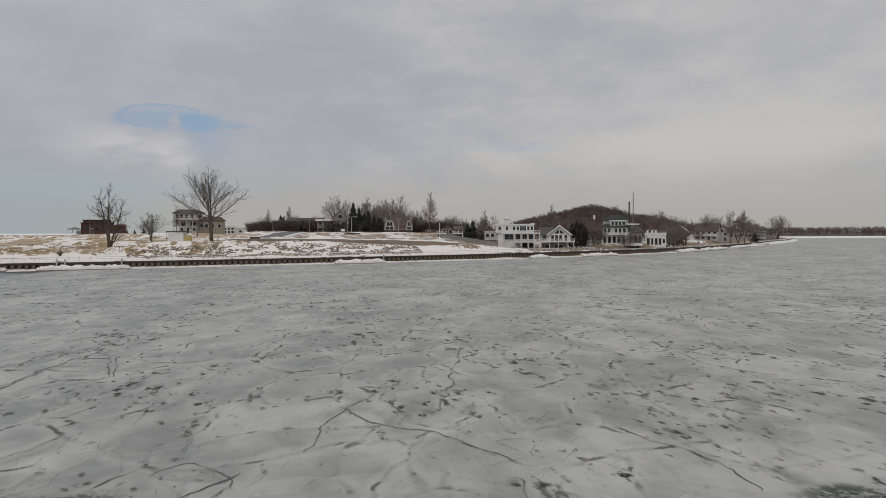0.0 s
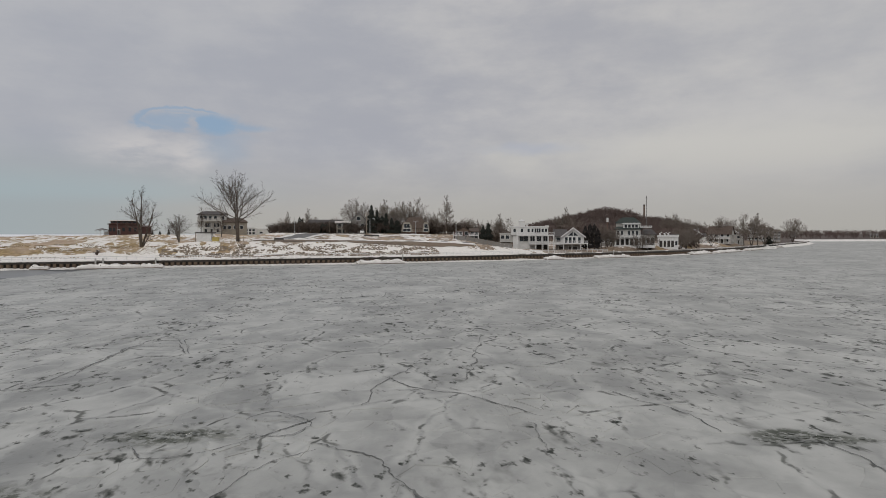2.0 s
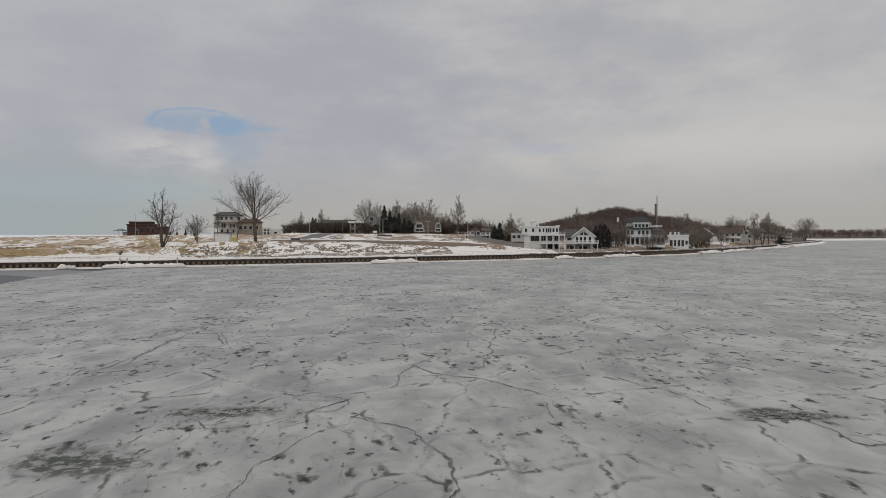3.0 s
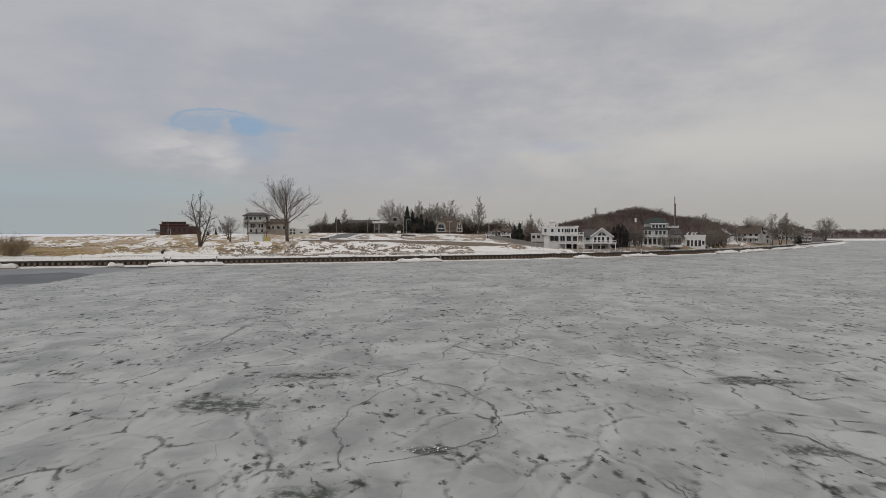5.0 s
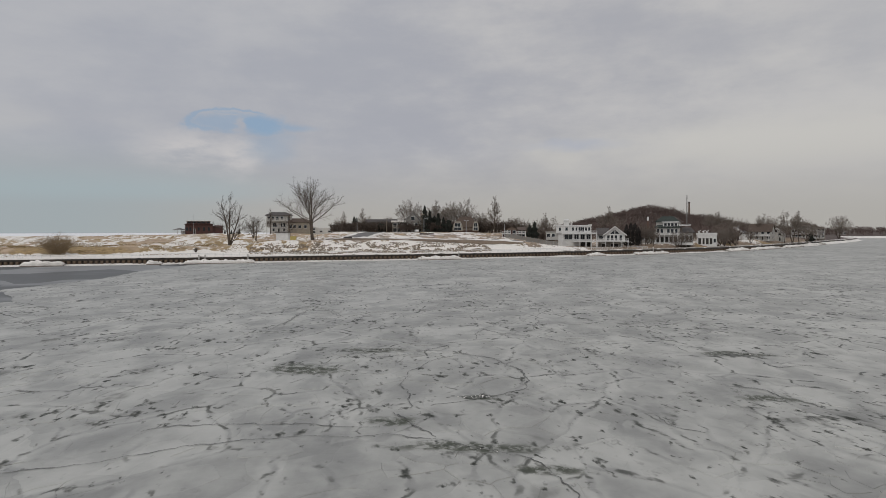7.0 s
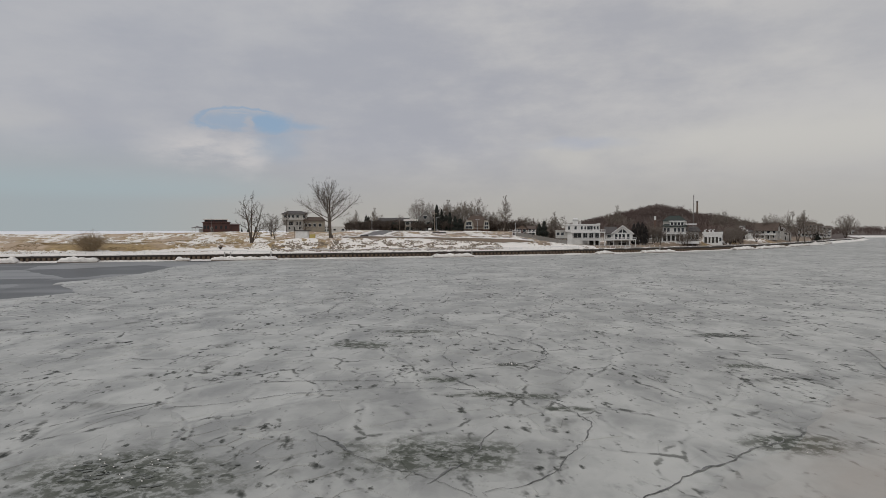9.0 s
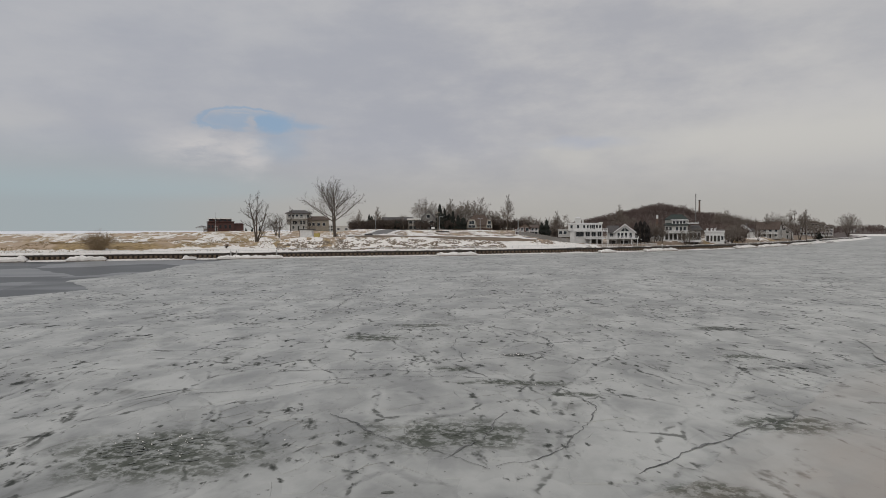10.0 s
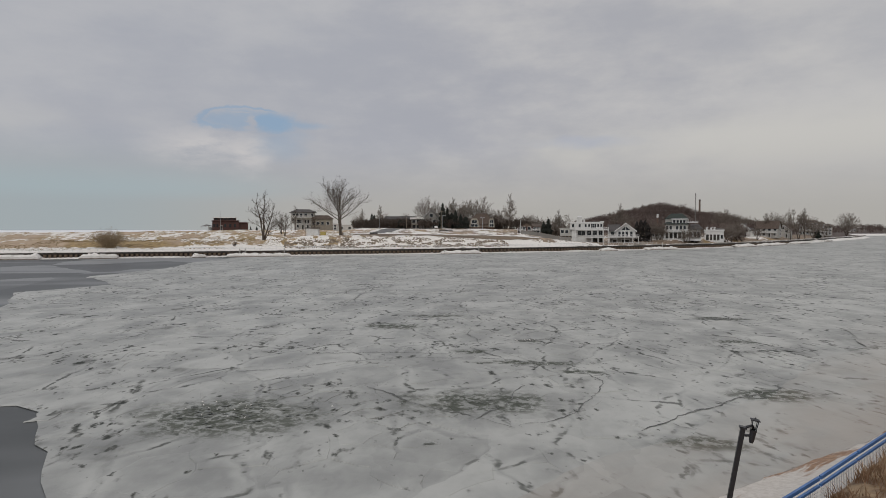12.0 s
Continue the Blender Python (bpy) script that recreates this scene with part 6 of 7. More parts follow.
# brick-red house with white balconies
h = house(3.0, 273.7, -1, "dark red-brown house with white railed balconies and a flag pole")
part("wall", Solid().box(-5.50, 5.50, 0, 10, -0.8, 3.75).data(), M["red"], h)
part("gable", Solid().gable(-4.00, 2.00, -0.3, 9, 3.75, 5.37, "y").data(), M["brown"], h)
part("roof", Solid().slope_y(-0.9, 9.4, -4.75, 3.50, -1.00, 5.50, 0.25).slope_y(-0.9, 9.4, 2.75, 3.50, -1.00, 5.50, 0.25).slope(1.50, 6.00, -0.6, 3.50, 5, 5.00, 0.25).data(), M["roof_brown"], h)
for a in (784, 791, 801, 812, 819):
    window(h, (((a) - 800.0) * 0.25000), 2.87, 1.4, 1.5, 0.0)
for a in (784, 791, 801, 812, 819):
    window(h, (((a) - 800.0) * 0.25000), 1.00, 1.4, 1.4, 0.0)
balcony(h, -5.75, -1.50, -1.8, 0, 2.12, 1.0)
balcony(h, 1.25, 5.75, -1.6, 0, 2.12, 1.0)
for a in (778, 793.5, 806, 822.5):
    column(h, (((a) - 800.0) * 0.25000), -1.6, -0.6, 1.87, 0.25)


# ---- street furniture on the bank ----
def street_lamp(x, y, height, arms=1, label="galvanised street lamp on the bank road", reach=1.8):
    t = thing("street_lamp", x, y, ground_z(x, y) - 0.05, 0, label, "street lamp", "street lamps")
    part("pole", Solid().tube((0, 0, 0), (0, 0, height), 0.16, 0.10, 8).tube((0, 0, 0), (0, 0, 0.5), 0.24, 0.22, 8).data(), M["galv"], t)
    for k in range(arms):
        sg = 1 if k == 0 else -1
        part("arm", Solid().tube((0, 0, height - 0.1), (sg * reach, 0, height + 0.25), 0.07, 0.06, 6).data(), M["galv"], t)
        part("lamp_head", Solid().box(sg * reach - 0.45, sg * reach + 0.45, -0.2, 0.2, height + 0.13, height + 0.36, 0.08).data(), M["galv"], t)
    return t


def mast(x, y, height, r, label, name="utility_pole", material=None, z=None):
    t = thing(name, x, y, (ground_z(x, y) if z is None else z) - 0.1, 0, label, name.replace("_", " "))
    part("pole", Solid().tube((0, 0, 0), (0, 0, height), r, r * 0.65, 8).data(), material or M["pole"], t)
    return t


street_lamp(-44.3, 301.6, 7.4, 1, "galvanised street lamp with one arm on the bank road")
street_lamp(-22.1, 310.6, 6.4, 2, "street lamp with two short arms on the bank road", 0.9)
p = mast(-41.2, 268.5, 10.6, 0.17, "weathered wooden utility pole beside the road")
part("crossarm", Solid().box(-1.1, 1.1, -0.08, 0.08, 9.6, 9.8).data(), M["pole"], p)
mast(-64.1, 298.5, 6.5, 0.12, "plain weathered pole near the hedge")
mast(-71.2, 260.4, 7.6, 0.09, "thin grey pole beside the driveway", material=M["galv"])
p = mast(-1.4, 264.7, 6.2, 0.13, "white flag pole in front of a house", "flag_pole", M["trim"])
part("finial", Solid().tube((0, 0, 6.2), (0, 0, 6.45), 0.16, 0.02, 6).data(), M["trim"], p)
p = mast(-193.6, 341.1, 12.2, 0.10, "slim grey flag pole by the beach house", "flag_pole", M["galv"])
part("finial", Solid().tube((0, 0, 12.2), (0, 0, 12.45), 0.14, 0.02, 6).data(), M["galv"], p)


def radio_mast():
    x, y = 96.3, 315.0
    t = thing("radio_mast", x, y, 0, 0, "tall slender lattice radio mast beyond the shore houses", "mast")
    hgt = 28.6
    s, b = Solid(), Solid()
    for k in range(3):
        a = k * 2.094
        s.tube((math.cos(a) * 0.34, math.sin(a) * 0.34, 0), (math.cos(a) * 0.2, math.sin(a) * 0.2, hgt), 0.09, 0.07, 4)
    n = 16
    for i in range(n):
        for k in range(3):
            a, c = k * 2.094, (k + 1) * 2.094
            b.tube((math.cos(a) * 0.3, math.sin(a) * 0.3, hgt * i / n), (math.cos(c) * 0.3, math.sin(c) * 0.3, hgt * (i + 1) / n), 0.04, 0.04, 3)
    part("legs", s.data(), M["roof_grey"], t)
    part("bracing", b.data(), M["roof_grey"], t)
    x, y = 239.7, 800.2
    t = thing("smokestack", x, y, 0, 0, "dark power plant smokestack beyond the hill", "chimney")
    hgt = 46.0
    part("shaft", Solid().tube((0, 0, 0), (0, 0, hgt), 1.5, 1.05, 14).data(), M["brown"], t)
    part("rim", Solid().tube((0, 0, hgt - 1.2), (0, 0, hgt), 1.3, 1.3, 14).data(), M["roof_dark"], t)


radio_mast()

# things on the bank
t = thing("shed", -86.8, 202.3, ground_z(-86.8, 202.3) - 0.05, 6, "small white box shed under a dark flat roof frame", "shed")
part("wall", Solid().box(-2.60, 2.23, 0, 2.4, -0.3, 2.78).data(), M["trim"], t)
part("roof", Solid().box(-2.97, 3.15, -0.4, 2.8, 2.97, 3.34).data(), M["roof_dark"], t)
for a in (304.6, 336):
    part("post", Solid().box((((a) - 320.0) * 0.18545) - 0.08, (((a) - 320.0) * 0.18545) + 0.08, -0.3, -0.14, -0.3, 2.97).data(), M["wood"], t)
t = thing("utility_box", -80.7, 196.3, ground_z(-80.7, 196.3) - 0.05, 0, "yellow painted utility box in dry grass", "box")
part("cabinet", Solid().box(-1.08, 1.08, 0, 0.9, -0.2, 1.35, 0.08).data(), M["yellow"], t)
part("lid", Solid().box(-1.17, 1.17, -0.08, 1.0, 1.35, 1.48).data(), M["yellow"], t)


def bench(x, y, w, label="dark wooden park bench facing the channel"):
    t = thing("bench", x, y, ground_z(x, y) - 0.02, 4, label, "bench", "benches on the bank")
    part("seat", Solid().box(-w / 2, w / 2, 0, 0.5, 0.42, 0.5).data(), M["roof_dark"], t)
    part("backrest", Solid().box(-w / 2, w / 2, 0.5, 0.58, 0.5, 1.0).data(), M["roof_dark"], t)
    for u in (-w / 2 + 0.15, w / 2 - 0.15):
        part("leg", Solid().box(u - 0.06, u + 0.06, 0.05, 0.55, -0.15, 0.44).data(), M["roof_dark"], t)


bench(-61.7, 203.4, 3.2)
bench(-39.5, 260.5, 3.6)
bench(-36.2, 260.5, 3.0)
mast(-71.3, 196.4, 2.0, 0.13, "short brown marker post beside the tree", "marker_post")
t = thing("sign_board", -45.6, 283.6, ground_z(-45.6, 283.6) - 0.05, 0, "small white sign board on two posts", "sign")
part("board", Solid().box(-0.9, 0.9, -0.05, 0.05, 0.9, 1.9).data(), M["trim"], t)
for u in (-0.7, 0.7):
    part("post", Solid().box(u - 0.05, u + 0.05, 0.05, 0.15, -0.2, 1.9).data(), M["pole"], t)


def draped(name, centre, sx, sy, turn, material, label, category, lift=0.06, n=18):
    """A patch that follows the ground, such as a drive or a drift."""
    vs, fs = [], []
    c, s = math.cos(radians(turn)), math.sin(radians(turn))
    for i in range(n + 1):
        for j in range(n + 1):
            u, v = (i / n - 0.5) * sx, (j / n - 0.5) * sy
            x, y = centre[0] + u * c - v * s, centre[1] + u * s + v * c
            vs.append((x, y, ground_z(x, y) + lift))
    for i in range(n):
        for j in range(n):
            k = i * (n + 1) + j
            fs.append((k, k + n + 1, k + n + 2, k + 1))
    ob = new(name, mesh_of(name, vs, fs, material, True))
    return tagged(ob, label, category, kind="structure")


draped("road_drive", (-66.4, 260.5), 8, 70, 4, M["asphalt"], "worn grey driveway climbing the bank", "road", 0.12)
for side in (-5.2, 5.6):
    draped("snow_bank", (-66.4 + side, 260.5), 2.4, 62, 4, M["snow"], "ploughed snow heaped along the driveway", "snow", 0.2, 24)
draped("road_bank", (-18.6, 230.5), 62, 5.5, 22, M["asphalt"], "worn grey road along the top of the bank", "road", 0.10, 30)


def board_fence():
    """A weathered board fence stepping down the slope to the white house."""
    pts = [(-1.2, 260.6), (7.4, 253.6), (15.1, 246.6), (20.9, 238.6)]
    t = thing("fence", *pts[0], 0, 0, "weathered grey board fence descending the slope", "fence")
    o = Vector((*pts[0], 0))
    me = mesh_of("board", *Solid().box(-0.55, 0.55, -0.03, 0.03, -0.4, 1.75).data(), M["grey"])
    mp = mesh_of("post", *Solid().box(-0.08, 0.08, -0.08, 0.08, -0.5, 1.95).data(), M["wood"])
    for (x0, y0), (x1, y1) in zip(pts, pts[1:]):
        length = math.hypot(x1 - x0, y1 - y0)
        n = int(length / 1.12)
        a = math.atan2(y1 - y0, x1 - x0)
        for i in range(n):
            k = (i + 0.5) / n
            x, y = x0 + (x1 - x0) * k, y0 + (y1 - y0) * k
            for data, name, off in ((me, "board", 0.0), (mp, "post", 0.55)) if i % 2 == 0 else ((me, "board", 0.0),):
                ob = new(name, data)
                ob.parent = t
                ob.location = Vector((x + off * math.cos(a), y + off * math.sin(a), ground_z(x, y))) - o
                ob.rotation_euler = (0, 0, a)


board_fence()


# ---- the near bank: shore ice, sand, blue rail and lantern ----
RAIL = [(-34.0, -60.0), (-20.0, -48.5), (-9.0, -38.0), (-5.0, -34.3), (-1.4, -30.85), (0.78, -28.75), (2.16, -27.38), (4.22, -25.28), (6.11, -23.38), (9.2, -20.0), (14.0, -14.2), (20.0, -6.5), (27.0, 3.0), (36.0, 16.0)]
_rx, _ry = np.array([p[0] for p in RAIL]), np.array([p[1] for p in RAIL])


def near_frame(s):
    """A point s metres along the rail from its start, and the unit vectors along it and towards the channel."""
    seg = np.hypot(np.diff(_rx), np.diff(_ry))
    cum = np.concatenate([[0], np.cumsum(seg)])
    x, y = np.interp(s, cum, _rx), np.interp(s, cum, _ry)
    x2, y2 = np.interp(s + 0.5, cum, _rx), np.interp(s + 0.5, cum, _ry)
    x1, y1 = np.interp(s - 0.5, cum, _rx), np.interp(s - 0.5, cum, _ry)
    a = Vector((x2 - x1, y2 - y1, 0)).normalized()
    return Vector((x, y, 0)), a, Vector((-a.y, a.x, 0)), cum[-1]


def near_z(out):
    """Height of the bank at a distance from the rail towards the channel."""
    return float(np.interp(out, [-60, -2, -1, -0.35, 0.15, 0.5, 1.2, 2.2, 3.2, 4.1, 4.7], [2.8, 2.5, 2.35, 2.15, 1.75, 1.3, 0.8, 0.5, 0.24, 0.04, -0.15]))


def shore_width(s):
    """How wide the beach below the rail is, as a share of its widest, s metres along."""
    return float(np.interp(s, [40, 52, 55, 58, 62, 70, 90], [1.0, 1.0, 0.9, 0.78, 0.55, 0.4, 0.4]))


def near_bank():
    vs, fs = [], []
    outs = [-60, -30, -15, -8, -5, -3, -2, -1.5, -1, -0.6, -0.3, 0, 0.3, 0.6, 0.9, 1.2, 1.5, 1.8, 2.1, 2.4, 2.7, 3.0, 3.3, 3.6, 3.9, 4.3, 4.7]
    total = near_frame(0)[3]
    ss = np.arange(0.6, total - 0.6, 0.5)
    for s in ss:
        p, a, b, _ = near_frame(s)
        for o in outs:
            q = p + b * (o * shore_width(s) if o > 0 else o)
            z = near_z(o) + 0.10 * noise.noise((q.x * 0.7, q.y * 0.7, 1)) + 0.05 * noise.noise((q.x * 2.1, q.y * 2.1, 4))
            vs.append((q.x, q.y, z))
    n = len(outs)
    for i in range(len(ss) - 1):
        for j in range(n - 1):
            k = i * n + j
            fs.append((k, k + n, k + n + 1, k + 1))
    ob = new("ground_near_bank", mesh_of("ground_near_bank", vs, fs, M["bank"], True))
    return tagged(ob, "brown sandy bank with melting snow strips", "ground", kind="structure")


near_bank()


def shore_ice():
    """Stained ice frozen fast to the near bank, its outer edge ragged."""
    edge = ragged([(-14, -33), (-9, -27), (-4, -21.5), (0.5, -17), (4.5, -12.5), (8.5, -8), (13, -2), (18, 3), (21.5, 7), (22.5, 11), (25, 17), (33, 26), (46, 40), (70, 62)], 6, 0.9, 0.8)
    inner = []
    total = near_frame(0)[3]
    for s in np.arange(total - 0.7, 0.7, -1.0):
        p, a, b, _ = near_frame(s)
        q = p + b * 3.95 * shore_width(s)
        inner.append((q.x, q.y))
    make_sheet("shore_ice", edge + [(90, 60), (60, 40)] + inner, 0.075, M["shore_ice"], "brown-stained ice frozen to the sandy bank", "ice")


shore_ice()


def blue_railing():
    t = thing("blue_railing", 0.8, -28.9, 1.5, 0, "blue painted steel railing with wire mesh panels", "railing")
    o = Vector((0.8, -28.9, 1.5))
    total = near_frame(0)[3]
    step = 2.94
    # a panel for each bay: two rails, end stiles and the mesh between
    top_z = 2.68
    n = int((total - 9) / step)
    # the spacing is offset so that one post fits its place in the camera's view
    legs = [math.hypot(x1 - x0, y1 - y0) for (x0, y0), (x1, y1) in zip(RAIL, RAIL[1:])]
    cum0 = sum(legs[:6]) % step + step
    for i in range(n):
        p, a, b, _ = near_frame(cum0 + i * step)
        q = near_frame(cum0 + (i + 1) * step)[0]
        p, q = p - o, q - o
        d = (q - p).normalized()
        p0, q0 = p + d * 0.05, q - d * 0.05
        z0, z1 = top_z - 1.06 - o.z, top_z - o.z
        panel = Solid()
        side = Vector((-d.y, d.x, 0)) * 0.035
        for za, zb in ((z1 - 0.10, z1), (z1 - 0.30, z1 - 0.23), (z0, z0 + 0.08)):
            vs = [p0 - side, q0 - side, q0 + side, p0 + side]
            vs = [(v.x, v.y, za) for v in vs] + [(v.x, v.y, zb) for v in vs]
            panel.add(vs, [(3, 2, 1, 0), (4, 5, 6, 7), (0, 1, 5, 4), (1, 2, 6, 5), (2, 3, 7, 6), (3, 0, 4, 7)])
        bay = part("rail_panel", panel.data(), M["blue"], t)
        part("rail_post", Solid().box(-0.08, 0.08, -0.08, 0.08, -0.25, z1 + 0.03, 0.015).data(), M["blue"], t).location = p
        wires = Solid()
        length = (q0 - p0).length
        for k in range(int(length / 0.14)):
            u = p0 + d * (0.07 + 0.14 * k)
            wires.tube((u.x, u.y, z0 + 0.08), (u.x, u.y, z1 - 0.30), 0.007, 0.007, 3, False)
        for k in range(5):
            zz = z0 + 0.16 + 0.12 * k
            wires.tube((p0.x, p0.y, zz), (q0.x, q0.y, zz), 0.007, 0.007, 3, False)
        part("wire_mesh", wires.data(), M["galv"], bay, "thin grey wire mesh")


blue_railing()


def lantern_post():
    t = thing("lamp_post", -1.95, -31.8, 2.42, -10, "black square lamp post tilted to fit the view, glazed lantern beside it", "lamp post")
    # upright post tilted 9 degrees to fit the camera's view
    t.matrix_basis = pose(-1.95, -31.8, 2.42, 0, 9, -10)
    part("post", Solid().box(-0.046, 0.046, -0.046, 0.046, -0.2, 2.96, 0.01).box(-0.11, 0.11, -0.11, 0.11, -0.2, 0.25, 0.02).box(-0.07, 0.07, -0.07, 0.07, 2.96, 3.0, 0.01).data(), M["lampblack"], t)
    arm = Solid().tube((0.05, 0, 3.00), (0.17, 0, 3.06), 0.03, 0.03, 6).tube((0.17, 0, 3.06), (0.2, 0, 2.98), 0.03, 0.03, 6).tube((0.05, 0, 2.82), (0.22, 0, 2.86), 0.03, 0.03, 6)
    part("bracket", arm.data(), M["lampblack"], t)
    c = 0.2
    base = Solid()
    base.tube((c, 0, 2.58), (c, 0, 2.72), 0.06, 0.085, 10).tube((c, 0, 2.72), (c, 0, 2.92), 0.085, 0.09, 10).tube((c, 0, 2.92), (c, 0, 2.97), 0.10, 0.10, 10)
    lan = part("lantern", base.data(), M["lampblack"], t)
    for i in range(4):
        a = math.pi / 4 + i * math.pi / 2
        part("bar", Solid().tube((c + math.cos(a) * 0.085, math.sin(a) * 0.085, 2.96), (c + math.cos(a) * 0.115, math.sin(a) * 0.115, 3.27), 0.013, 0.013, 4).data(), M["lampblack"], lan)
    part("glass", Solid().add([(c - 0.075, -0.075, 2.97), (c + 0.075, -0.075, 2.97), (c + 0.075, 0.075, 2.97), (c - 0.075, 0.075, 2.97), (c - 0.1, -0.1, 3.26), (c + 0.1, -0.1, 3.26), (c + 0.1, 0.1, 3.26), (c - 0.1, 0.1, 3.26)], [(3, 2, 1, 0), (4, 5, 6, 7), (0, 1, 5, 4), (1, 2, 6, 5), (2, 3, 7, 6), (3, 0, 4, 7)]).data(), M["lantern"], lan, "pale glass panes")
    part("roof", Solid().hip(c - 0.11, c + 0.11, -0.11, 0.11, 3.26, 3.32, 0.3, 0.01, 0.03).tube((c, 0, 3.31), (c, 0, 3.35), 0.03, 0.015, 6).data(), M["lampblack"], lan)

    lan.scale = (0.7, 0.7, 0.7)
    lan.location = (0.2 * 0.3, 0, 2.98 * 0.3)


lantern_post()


def dead_grass():
    """Dead grass tufts and stalks behind the rail."""
    rng = random.Random(9)
    vs, fs = [], []
    for _ in range(9000):
        s = rng.uniform(30, 72)
        p, a, b, _t = near_frame(s)
        o = -abs(rng.gauss(0, 1.2)) - 0.12
        q = p + b * o
        if noise.noise((q.x * 0.8, q.y * 0.8, 2)) < -0.12:
            continue
        z = near_z(o) - 0.03
        h = rng.uniform(0.15, 0.55)
        lean = Vector((rng.uniform(-0.5, 0.5), rng.uniform(-0.5, 0.5), 1)) * h
        w = Vector((rng.uniform(-1, 1), rng.uniform(-1, 1), 0)).normalized() * 0.014
        k = len(vs)
        base = Vector((q.x, q.y, z))
        vs += [base - w, base + w, base + lean * 0.6 + w * 0.7, base + lean + Vector((lean.x, lean.y, -0.1)) * 0.4, base + lean * 0.6 - w * 0.7]
        fs += [(k, k + 1, k + 2, k + 4), (k + 4, k + 2, k + 3)]
    tagged(part("dead_grass", (vs, fs), M["weed"]), "dead brown grass tufts behind the rail", "grass", kind="stuff")


dead_grass()

# the broad shrub and dry grass on the dune by the mouth
bare_shrub(-144.9, 156.9, 6.6, 14.5, 44, 150, M["reed"], "broad leafless brown shrub on the grassy dune", min_r=0.028)


def dune_grass():
    rng = random.Random(21)
    vs, fs = [], []
    for _ in range(16000):
        x = rng.uniform(-190, -90)
        d = rng.uniform(14, 75)
        y = wall_y(x) + d
        if noise.noise((x * 0.05, y * 0.09, 6)) < 0.0:
            continue
        z = ground_z(x, y) - 0.05
        h = rng.uniform(0.1, 0.3)
        k = len(vs)
        a = rng.uniform(0, 6.283)
        w = Vector((math.cos(a), math.sin(a), 0)) * rng.uniform(0.06, 0.22)
        base, lean = Vector((x, y, z)), Vector((rng.uniform(-0.4, 0.4), rng.uniform(-0.4, 0.4), 1)) * h
        vs += [base - w, base + w, base + lean + w * 0.4, base + lean * 0.9 - w * 0.6]
        fs += [(k, k + 1, k + 2, k + 3)]
    tagged(part("dune_grass", (vs, fs), M["grass"]), "tufts of dry yellow dune grass", "grass", kind="stuff")


dune_grass()


# ---- pieces: sheet piles and ice floes ----
def sheet_piles():
    me = pile_mesh()
    s, x, count = 0.0, -190.0, 0
    while x < 150 and count < 300:
        p, a, b = wall_frame(x)
        ob = new("pile", me)
        ob.parent = wall
        ob.matrix_basis = Matrix.Translation(p) @ Matrix.Rotation(math.atan2(a.y, a.x), 4, "Z")
        x += 1.5 * a.x
        count += 1


sheet_piles()


def clip(poly, px, py, nx, ny):
    """The part of a polygon on the side of (px, py) that the normal points away from."""
    out = []
    for i in range(len(poly)):
        ax, ay = poly[i]
        bx, by = poly[(i + 1) % len(poly)]
        da, db = (ax - px) * nx + (ay - py) * ny, (bx - px) * nx + (by - py) * ny
        if da <= 0:
            out.append((ax, ay))
        if (da < 0 < db) or (db < 0 < da):
            t = da / (da - db)
            out.append((ax + (bx - ax) * t, ay + (by - ay) * t))
    return out


def floe_seeds():
    rng = random.Random(17)
    pts = []
    grid = {}
    for _ in range(26000):
        y = -40 + 165 * rng.random() ** 1.15
        half = 0.86 * (y + 52)
        x = -4 + rng.uniform(-half, half)
        if x < pack_edge_x(y) - 14 or x > 62:
            continue
        big = 0.5 + 0.5 * noise.noise((x * 0.055, y * 0.055, 11))
        r = (1.0 + 5.2 * big ** 2.2) * (1 + max(0, y - 30) * 0.012)
        c = (int(x // 4), int(y // 4))
        if any((x - q[0]) ** 2 + (y - q[1]) ** 2 < (0.5 * (r + q[2])) ** 2 for i in range(-2, 3) for j in range(-2, 3) for q in grid.get((c[0] + i, c[1] + j), ())):
            continue
        pts.append((x, y, r))
        grid.setdefault(c, []).append((x, y, r))
    return pts


